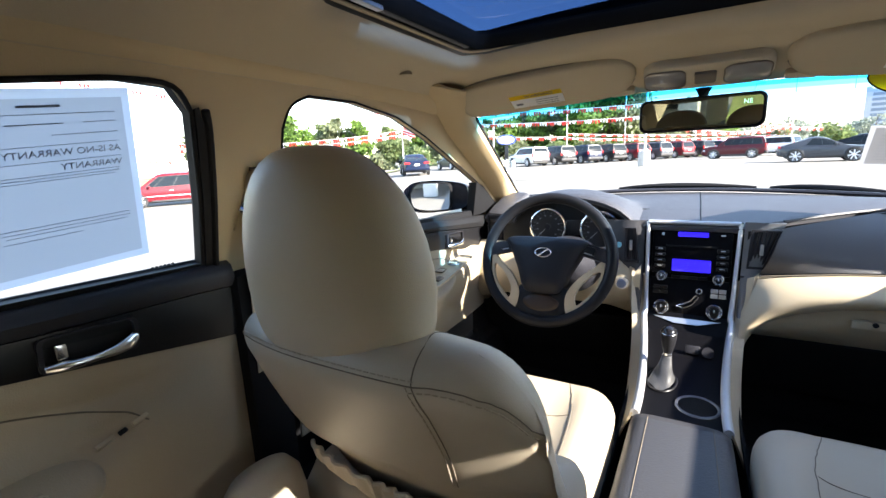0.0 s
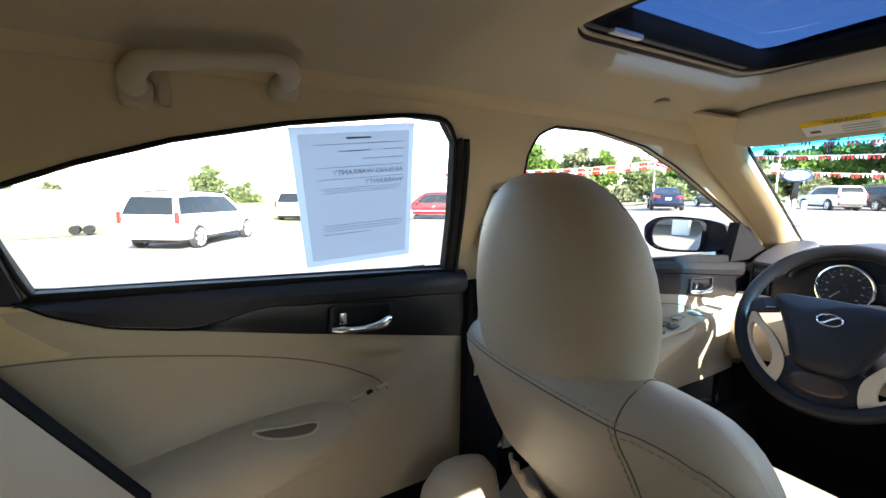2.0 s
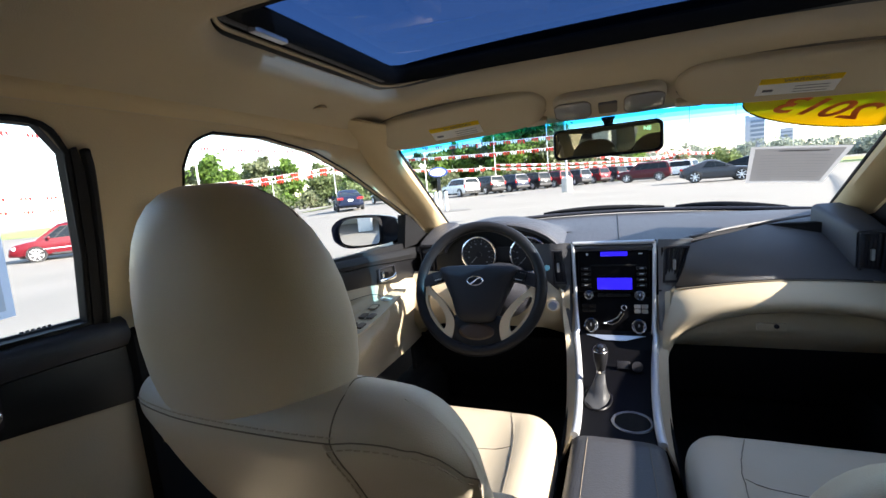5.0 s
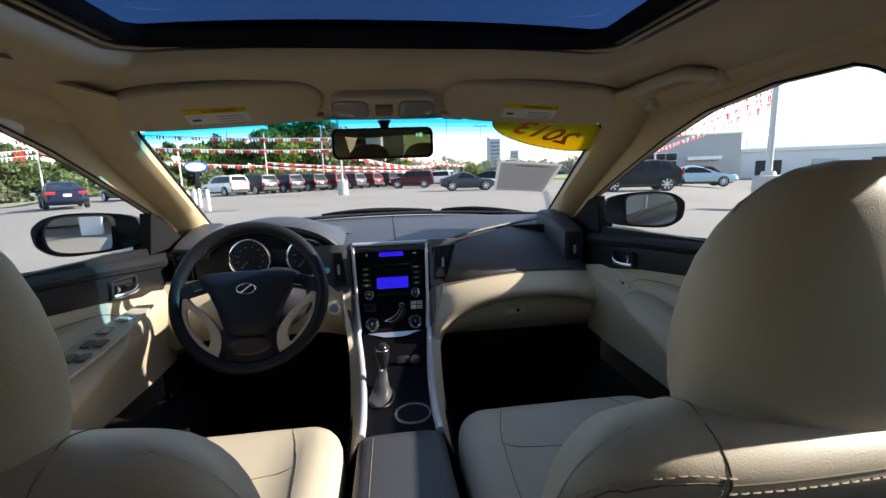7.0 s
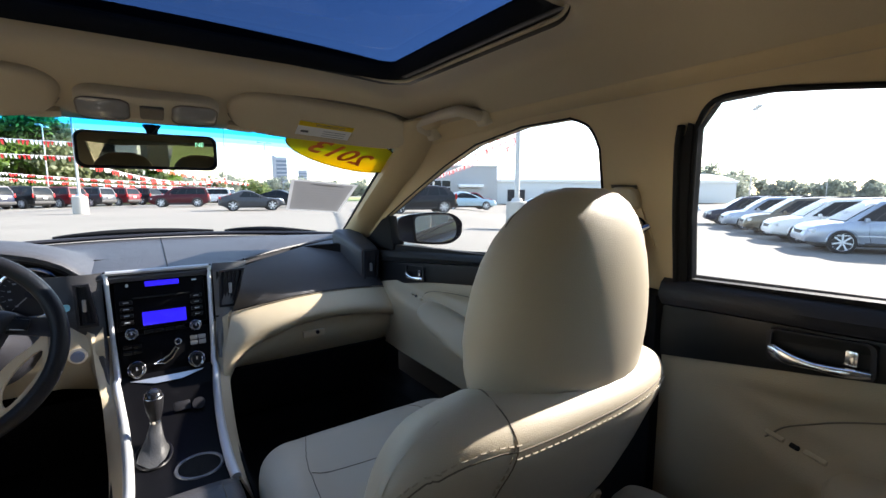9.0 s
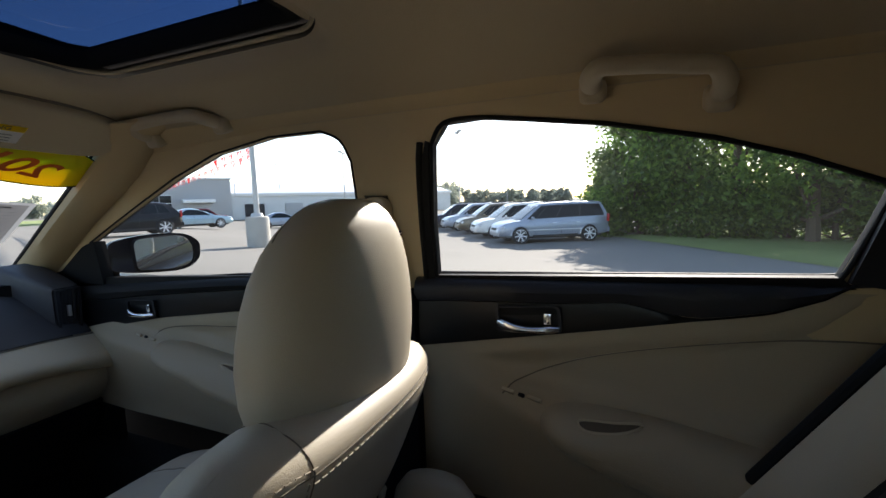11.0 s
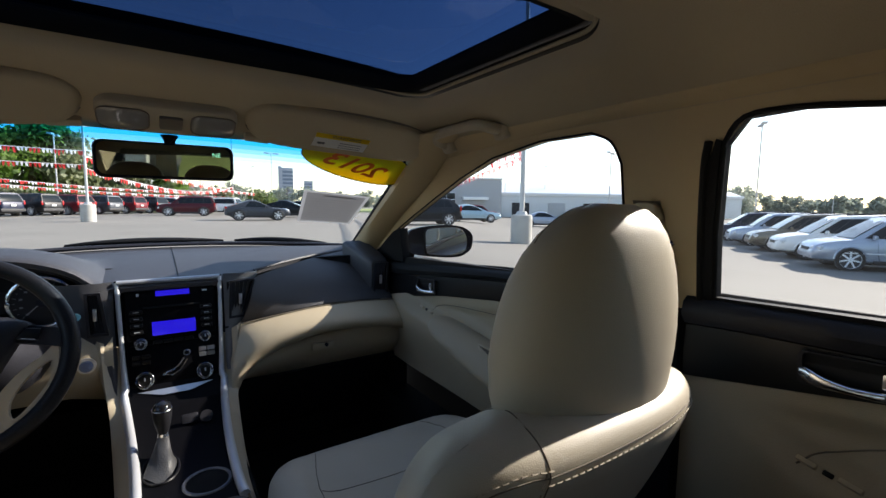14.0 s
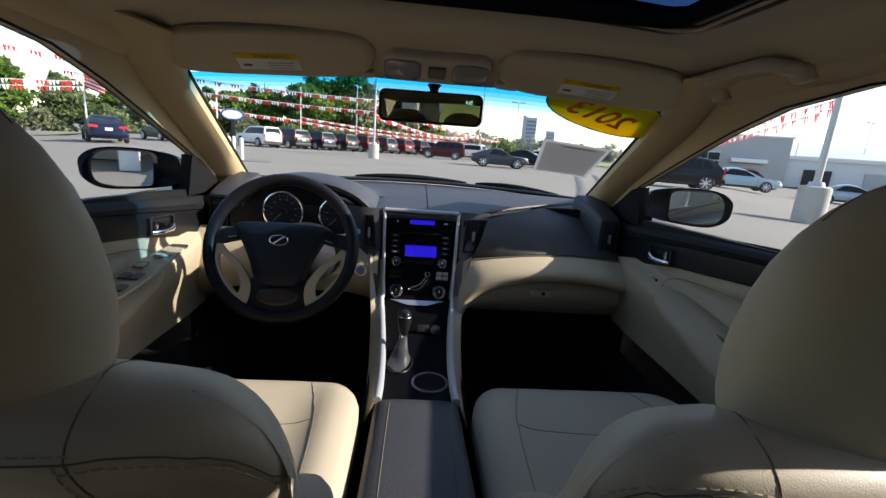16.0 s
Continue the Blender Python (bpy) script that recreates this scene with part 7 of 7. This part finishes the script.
def pennants(a, b, sag, seed, count, size=1.0):
    """A cord hung between two points with cloth pennants, red in groups."""
    rnd = random.Random(seed)
    s = thing("pennant_string", "string of red and white cloth pennants over the lot", "pennant string", "pennant strings")
    path = [a.lerp(b, t) - Vector((0, 0, sag * 4 * t * (1 - t))) for t in np.linspace(0, 1, 33)]
    part("cord", tube(path, 0.025 * size, 5, flat=0.9), WHITE_CLOTH, s)
    cloths = {0: [[], []], 1: [[], []]}
    along = (b - a).normalized()
    width = (b - a).length / count
    for k in range(count):
        t = (k + 0.5) / count
        p = a.lerp(b, t) - Vector((0, 0, sag * 4 * t * (1 - t)))
        colour = 1 if k % 6 in (0, 1, 2) else 0
        drop = size * (0.34 if colour else 0.28) * rnd.uniform(0.8, 1.15)
        sway = Vector((rnd.uniform(-0.08, 0.08), rnd.uniform(-0.08, 0.08), 0)) * size
        w = along * width * 0.45 * rnd.uniform(0.75, 1)
        vs, fs = cloths[colour]
        n = len(vs)
        vs += [p - w, p + w, p + w * 0.55 + sway - Vector((0, 0, drop)), p - w * 0.35 + sway * 0.5 - Vector((0, 0, drop * rnd.uniform(0.75, 1)))]
        fs.append((n, n + 1, n + 2, n + 3))
    for colour, nm in ((0, "white_cloths"), (1, "red_cloths")):
        vs, fs = cloths[colour]
        me = bpy.data.meshes.new(nm)
        me.from_pydata(vs, [], fs)
        me.materials.append(RED_CLOTH if colour else WHITE_CLOTH)
        ob = new(nm, me)
        ob.parent = s
        tagged(ob, kind="stuff")


for az, d, h, fl in ((-49.8, 24, 5.2, False), (-34.6, 44, 4.6, True), (-23.0, 40, 4.2, False), (-14.0, 46, 5.6, False), (-42.0, 60, 4.5, False)):
    flag_pole(az, d, h, fl)
pennants(place(-72, 30, 6.0), place(-36, 34, 4.5), 0.35, 1, 110, 0.8)
pennants(place(-36, 34, 4.5), place(-5.2, 31.5, 3.9), 0.25, 2, 110, 0.8)
pennants(place(-36, 36, 3.9), place(-5.2, 32.5, 3.2), 0.25, 3, 110, 0.8)
pennants(place(-60, 46, 3.3), place(-34.6, 44, 3.9), 0.5, 4, 90)
pennants(place(-60, 46, 2.9), place(-34.6, 44, 3.5), 0.5, 5, 90)
pennants(place(-34.6, 44, 3.9), place(-14, 46, 2.6), 0.3, 6, 80)
pennants(place(-14, 46, 2.9), place(8.3, 62, 2.4), 0.3, 7, 130, 0.8)
pennants(place(-14, 46, 2.5), place(8.3, 62, 2.0), 0.3, 8, 130, 0.8)
pennants(place(-5.2, 31.5, 3.6), place(12.6, 75, 2.6), 0.5, 9, 120)
pennants(place(-5.2, 32, 3.0), place(8.3, 62, 3.2), 0.9, 10, 100)
for k, (za, zb) in enumerate(((2.6, 3.30), (2.2, 3.05), (1.9, 2.85))):
    pennants(place(28 + k, 34, za), place(43.9, 15.2, zb), 0.06 + 0.05 * k, 11 + k, 190, 0.62)
pennants(place(-86.5, 62, 4.35), place(-58, 60, 3.35), 0.15, 15, 95)
pennants(place(-86.5, 62, 3.2), place(-58, 60, 2.0), 0.15, 16, 95)

# oval sign and bollards
sgn = thing("oval_sign", "blue and white oval sign on a short dark post", "sign", at=Matrix.Translation(place(-21.4, 37.0, 0)) @ pose(0, 0, 0, 0, 0, 21))
part("board", loft([[(0.80 * k * math.cos(q), d, 2.30 + 0.42 * k * math.sin(q)) for q in np.linspace(0, 2 * math.pi, 37)[:-1]] for k, d in ((0.97, -0.07), (1, -0.05), (1, 0.05), (0.97, 0.07))], True, 40), paint("sign_blue", (0.02, 0.06, 0.30), 0.0), sgn)
part("face", loft([[(0.66 * math.cos(q) - 0.03, d, 2.30 + 0.31 * math.sin(q)) for q in np.linspace(0, 2 * math.pi, 37)[:-1]] for d in (-0.085, -0.072)], True, 40), PAPER_WHITE, sgn)
part("post", box((0.30, 0.18, 1.95), (0, 0, 0.97), 0.02), P_GREY, sgn)
for az, d in ((-20.6, 20.0), (-21.9, 21.5), (-22.6, 17.8), (-21.4, 24.0)):
    p = place(az, d, 0)
    bol = thing("bollard", "white painted steel bollard", "bollard", "bollards", at=Matrix.Translation((p.x, p.y, lot_z(p.x, p.y))))
    part("post", drum(0.075, 0.85, (0, 0, 0.42), None, 16), P_WHITE, bol)
    part("cap", drum(0.075, 0.05, (0, 0, 0.87), None, 16, 0.03), P_WHITE, bol)
# drain pipes on the verge
pipe = thing("drain_pipes", "two black drain pipe ends lying on the grass", "pipe")
for dx in (0.0, 0.42):
    p = place(-100.6, 21.5, 0)
    part("pipe", tube([(p.x, p.y + dx, lot_z(p.x, p.y) + 0.22), (p.x - 0.5, p.y + dx, lot_z(p.x, p.y) + 0.22)], 0.17, 16), RUBBER, pipe)


# ---- buildings ----
WALL_PALE = surface("pale_metal_cladding", (0.55, 0.57, 0.58), 0.6, stain=0.06, stain_size=0.3)
WALL_GREY = surface("grey_block_wall", (0.36, 0.37, 0.38), 0.85, grain=0.4, grain_size=6, stain=0.08, stain_size=0.4)
ROOF_WHITE = surface("white_metal_roof", (0.68, 0.70, 0.72), 0.4, 0.2, stain=0.05)
show = thing("showroom_building", "long low dealership building with pale walls and a white roof", "building",
             at=Matrix.Translation(place(33.0, 72, -0.6)) @ pose(0, 0, 0, 0, 0, -26))
part("wall", box((16, 12, 6.2), (3.0, 6, 3.1), 0.03), WALL_GREY, show)
part("wall", box((46, 16, 3.9), (33.5, 8.5, 1.95), 0.03), WALL_PALE, show)
part("roof", box((16.4, 12.4, 0.25), (3.0, 6, 6.3), 0.05), ROOF_WHITE, show)
part("roof", sheet([[(10.8, 0.2, 3.9), (56.8, 0.2, 3.9)], [(10.8, 4.0, 5.3), (56.8, 4.0, 5.0)], [(10.8, 8.5, 6.2), (56.8, 8.5, 5.6)], [(10.8, 16.8, 4.2), (56.8, 16.8, 4.0)]], 0.12), ROOF_WHITE, show)
part("fascia", box((46.2, 0.2, 0.5), (33.5, 0.35, 3.85), 0.03), ROOF_WHITE, show)
for k in range(5):
    for r in range(3):
        w = part("window", box((1.35, 0.16, 1.0), (-3.6 + 1.5 * k, -0.02, 1.1 + 1.12 * r), 0.02), CAR_GLASS, show)
        part("window_frame", box((1.5, 0.1, 0.08), (-3.6 + 1.5 * k, -0.05, 1.66 + 1.12 * r), 0.01), ROOF_WHITE, w)
dr = part("garage_door", box((3.6, 0.2, 2.6), (6.4, -0.05, 1.3), 0.02), WALL_GREY, show)
part("awning", box((4.2, 1.2, 0.5), (6.4, -0.6, 3.0), 0.05), ROOF_WHITE, show)
for k in range(6):
    part("garage_door", box((3.0, 0.2, 2.4), (14.5 + 6.4 * k, 0.42, 1.2), 0.02), DARK if k % 2 == 0 else WALL_GREY, show)
tower = thing("office_tower", "grey office tower far on the skyline", "building", at=Matrix.Translation(place(14.25, 330, 0)) @ pose(0, 0, 0, 0, 0, -14))
FAR_WALL = surface("far_pale_wall", (0.36, 0.39, 0.44), 0.85)
FAR_GLASS = surface("far_blue_glass", (0.17, 0.21, 0.27), 0.5, spec=0.2)
part("wall", box((9.4, 9.4, 26), (0, 0, 13), 0.05), FAR_WALL, tower)
part("side_core", box((2.2, 9.8, 27), (-3.9, 0, 13.5), 0.05), FAR_WALL, tower)
for k in range(8):
    part("window_band", box((6.9, 0.4, 1.5), (1.2, -4.6, 5 + 2.6 * k), 0.02), FAR_GLASS, tower)
low = thing("office_tower", "smaller grey office block far on the skyline", "building", at=Matrix.Translation(place(16.85, 420, 0)) @ pose(0, 0, 0, 0, 0, -17))
part("wall", box((7.5, 8, 22), (0, 0, 11), 0.05), FAR_WALL, low)
for k in range(6):
    part("window_band", box((7.0, 0.4, 1.0), (0, -4.0, 6 + 2.6 * k), 0.02), FAR_GLASS, low)
ware = thing("warehouse", "long white warehouse far beyond the grass", "building", at=Matrix.Translation(place(-72, 150, -0.7)) @ pose(0, 0, 0, 0, 0, 72))
part("wall", box((80, 18, 2.5), (0, 0, 1.25), 0.05), WALL_PALE, ware)
part("roof", box((81, 19, 0.35), (0, 0, 2.65), 0.1), ROOF_WHITE, ware)

canopy = thing("canopy_building", "low building with a brown canopy on white columns", "building", at=Matrix.Translation((-5.4, -12.5, 0.0)))
part("wall", box((13.0, 6.0, 3.4), (-3.0, -4.5, 1.7), 0.03), surface("beige_render", (0.42, 0.38, 0.31), 0.9, stain=0.1, stain_size=0.4), canopy)
part("canopy_roof", box((14.0, 7.5, 0.7), (-3.0, -1.2, 3.15), 0.06), surface("brown_canopy", (0.10, 0.055, 0.035), 0.7, stain=0.15, stain_size=0.8), canopy)
for k in range(6):
    part("column", box((0.42, 0.42, 2.8), (3.6 - 2.7 * k, 2.2, 1.4), 0.03), PAINTS["white_paint"], canopy)
for k in range(4):
    w = part("window", box((1.6, 0.12, 1.5), (2.2 - 3.2 * k, -1.46, 1.5), 0.02), CAR_GLASS, canopy)
    part("window_frame", box((1.75, 0.10, 0.09), (2.2 - 3.2 * k, -1.48, 2.3), 0.01), PAINTS["white_paint"], w)
# ---- trees ----


def foliage(name, low, high, through=0.3):
    m = bpy.data.materials.new(name)
    m.use_nodes = True
    nt = m.node_tree
    b = nt.nodes["Principled BSDF"]
    b.inputs["Roughness"].default_value = 0.6
    g = nt.nodes.new("ShaderNodeNewGeometry")
    mix = nt.nodes.new("ShaderNodeMix")
    mix.data_type = "RGBA"
    mix.inputs[6].default_value = (*low, 1)
    mix.inputs[7].default_value = (*high, 1)
    nt.links.new(g.outputs["Random Per Island"], mix.inputs[0])
    nt.links.new(mix.outputs[2], b.inputs["Base Color"])
    tl = nt.nodes.new("ShaderNodeBsdfTranslucent")
    nt.links.new(mix.outputs[2], tl.inputs[0])
    ms = nt.nodes.new("ShaderNodeMixShader")
    ms.inputs[0].default_value = through
    nt.links.new(b.outputs[0], ms.inputs[1])
    nt.links.new(tl.outputs[0], ms.inputs[2])
    nt.links.new(ms.outputs[0], nt.nodes["Material Output"].inputs[0])
    return m


LEAF = foliage("green_leaves", (0.10, 0.14, 0.06), (0.20, 0.255, 0.10), 0.5)
LEAF_DARK = foliage("dark_leaves", (0.05, 0.10, 0.02), (0.23, 0.37, 0.07), 0.62)
LEAF_DULL = foliage("olive_leaves", (0.12, 0.14, 0.075), (0.21, 0.235, 0.12), 0.45)
# greyed, lightened leaf colour imitates distance haze
HAZE_LEAF = foliage("haze_paled_leaves", (0.20, 0.23, 0.19), (0.33, 0.37, 0.30), 0.45)
BARK = surface("bark", (0.10, 0.075, 0.05), 0.95, grain=1.0, grain_size=25, stain=0.3, stain_size=6)


def leaf_mesh(name, lobes, n, size, seed, flat=0.7):
    """Many small leaf sprays scattered through the lobes of a crown."""
    rng = np.random.default_rng(seed)
    lobes = np.array(lobes, float)
    vol = lobes[:, 3] ** 2
    pick = rng.choice(len(lobes), n, p=vol / vol.sum())
    d = rng.normal(size=(n, 3))
    d /= np.linalg.norm(d, axis=1)[:, None]
    rad = rng.uniform(0.25, 1.0, n) ** 0.45 * (1 + 0.22 * rng.normal(size=n))
    c = lobes[pick, :3] + d * (rad * lobes[pick, 3])[:, None] * np.array([1, 1, flat])
    a = rng.normal(size=(n, 3)); a /= np.linalg.norm(a, axis=1)[:, None]
    b = np.cross(a, rng.normal(size=(n, 3))); b /= np.linalg.norm(b, axis=1)[:, None]
    sz = size * rng.uniform(0.5, 1.4, n)[:, None]
    v = np.stack([c - a * sz, c + b * sz * 0.55, c + a * sz, c - b * sz * 0.55], 1).reshape(-1, 3)
    me = bpy.data.meshes.new(name)
    me.from_pydata(v.tolist(), [], np.arange(4 * n).reshape(-1, 4).tolist())
    return me


def build_tree(x, y, height, spread, seed, leaf, n, size, low=0.25, label="broad green tree at the edge of the lot", bare=False, round_top=0.5):
    rnd = random.Random(seed)
    t = thing("tree", label, "tree", "trees", at=Matrix.Translation((x, y, lot_z(x, y))))
    r = 0.018 * height + 0.05
    trunk = [Vector((0, 0, -0.1)), Vector((rnd.uniform(-0.1, 0.1), rnd.uniform(-0.1, 0.1), height * 0.3)), Vector((rnd.uniform(-0.3, 0.3), rnd.uniform(-0.3, 0.3), height * 0.85))]
    pts = curve(trunk, 4)
    bits = [tube(pts, [r * (1.15 - i / len(pts)) for i in range(len(pts))], 8)]
    lobes = []
    for k in range(11):
        f = low + (1 - low) * (k + 0.5) / 11
        q = rnd.uniform(0, 2 * math.pi)
        wide = spread * (math.sin(math.pi * min(1, max(0.08, (f - low) / (1 - low) * (1 - round_top * 0.3) + 0.18))) ** 0.7)
        reach = wide * rnd.uniform(0.35, 0.75)
        end = Vector((reach * math.cos(q), reach * math.sin(q), height * min(0.93, f)))
        start = Vector((0, 0, height * max(low * 0.8, f - 0.22)))
        bits.append(tube([start, start.lerp(end, 0.5) + Vector((0, 0, -0.05 * height * 0.2)), end], [r * 0.45, r * 0.3, r * 0.12], 5))
        lobes.append((*end, max(0.3, wide * rnd.uniform(0.38, 0.6))))
    part("trunk", joined(*bits), BARK, t)
    if not bare:
        me = leaf_mesh("crown", lobes, n, size, seed)
        me.materials.append(leaf)
        ob = new("crown", me)
        ob.parent = t
    return t


# roadside trees beyond the lot
rnd = random.Random(4)
for k in range(30):
    az = -66 + 2.35 * k + rnd.uniform(-1, 1)
    d = 78 + rnd.uniform(-8, 14)
    if az < -57:
        continue
    p = place(az, d, 0)
    h = lerp([(-64, 12), (-50, 11.0), (-40, 10), (-32, 6.0), (-27, 6.5), (-22, 9.0), (-16, 7.5), (-12, 12), (-8, 13), (-4, 8.5), (2, 7.0), (6, 6.0)], az) * rnd.uniform(0.9, 1.1)
    build_tree(p.x, p.y, h, h * 0.42, 20 + k, (LEAF, LEAF_DULL, LEAF_DARK)[k % 3], 4200, 0.36, 0.12)
p = place(-9.2, 74, 0)
build_tree(p.x, p.y, 15.0, 4.6, 71, LEAF_DARK, 5200, 0.32, 0.10, "tall dark green tree behind the parked row")
p = place(-12.5, 78, 0)
build_tree(p.x, p.y, 13.0, 4.0, 72, LEAF_DARK, 4200, 0.32, 0.10, "tall dark green tree behind the parked row")
p = place(-18.0, 76, 0)
build_tree(p.x, p.y, 9.5, 2.4, 73, LEAF, 10, 0.3, 0.2, "bare thin tree behind the pennants", True)
# low hedge of shrubs in front of them
for k in range(16):
    p = place(-55 + 4.4 * k, 64 + rnd.uniform(-3, 4), 0)
    build_tree(p.x, p.y, 3.2 + rnd.uniform(-0.6, 0.8), 2.3, 100 + k, (LEAF_DULL, LEAF)[k % 2], 900, 0.26, 0.02, "rough green shrub behind the lot")
# far trees on the right and skyline, haze painted into their leaf colour
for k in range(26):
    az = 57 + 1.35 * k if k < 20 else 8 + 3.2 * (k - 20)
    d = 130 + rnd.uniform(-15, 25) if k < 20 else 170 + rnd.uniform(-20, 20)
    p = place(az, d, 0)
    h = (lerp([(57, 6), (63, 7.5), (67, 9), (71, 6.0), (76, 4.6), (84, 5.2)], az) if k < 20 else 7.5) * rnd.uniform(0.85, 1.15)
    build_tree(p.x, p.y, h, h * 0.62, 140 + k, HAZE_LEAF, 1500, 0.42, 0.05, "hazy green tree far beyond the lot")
# thicket beside the minivans
for k, (az, d, h) in enumerate(((88.0, 27.5, 4.6), (90.2, 25.0, 7.0), (92.6, 27.0, 9.2), (96.0, 23.5, 9.6), (98.6, 26.0, 10.6), (101.0, 22.0, 9.4), (104.0, 24.5, 10.2), (107.5, 20.5, 9.2), (111.0, 22.5, 10.0), (115.5, 19.5, 9.2), (120.5, 21.5, 9.6), (126, 20.5, 9.2))):
    p = place(az, d, 0)
    build_tree(p.x, p.y, h, h * 0.36, 200 + k, (LEAF_DARK, LEAF)[k in (0, 1, 4)], 5200, 0.13, 0.10, "dense dark green tree in the thicket")
for k in range(9):
    p = place(87.6 + 3.6 * k, 23.6 - 0.42 * k + rnd.uniform(-0.5, 0.5), 0)
    build_tree(p.x, p.y, 2.6 + rnd.uniform(-0.4, 0.9), 1.9, 230 + k, LEAF_DARK, 2600, 0.11, 0.02, "dense shrub at the foot of the thicket")
# left of the lot
p = place(-88.0, 58, 0)
build_tree(p.x, p.y, 4.6, 2.4, 251, LEAF, 2600, 0.2, 0.1, "small round tree on the grass")
p = place(-84.5, 60, 0)
build_tree(p.x, p.y, 2.6, 2.0, 252, LEAF, 1500, 0.2, 0.05, "low shrub on the grass")
for k in range(5):
    p = place(-116 + 3.5 * k, 260, 0)
    build_tree(p.x, p.y, 3.6 + rnd.uniform(-1, 1), 4.5, 260 + k, LEAF_DULL, 500, 0.6, 0.05, "pale far tree on the horizon")
# woods that close the skyline ahead, in the same haze-paled leaf colour
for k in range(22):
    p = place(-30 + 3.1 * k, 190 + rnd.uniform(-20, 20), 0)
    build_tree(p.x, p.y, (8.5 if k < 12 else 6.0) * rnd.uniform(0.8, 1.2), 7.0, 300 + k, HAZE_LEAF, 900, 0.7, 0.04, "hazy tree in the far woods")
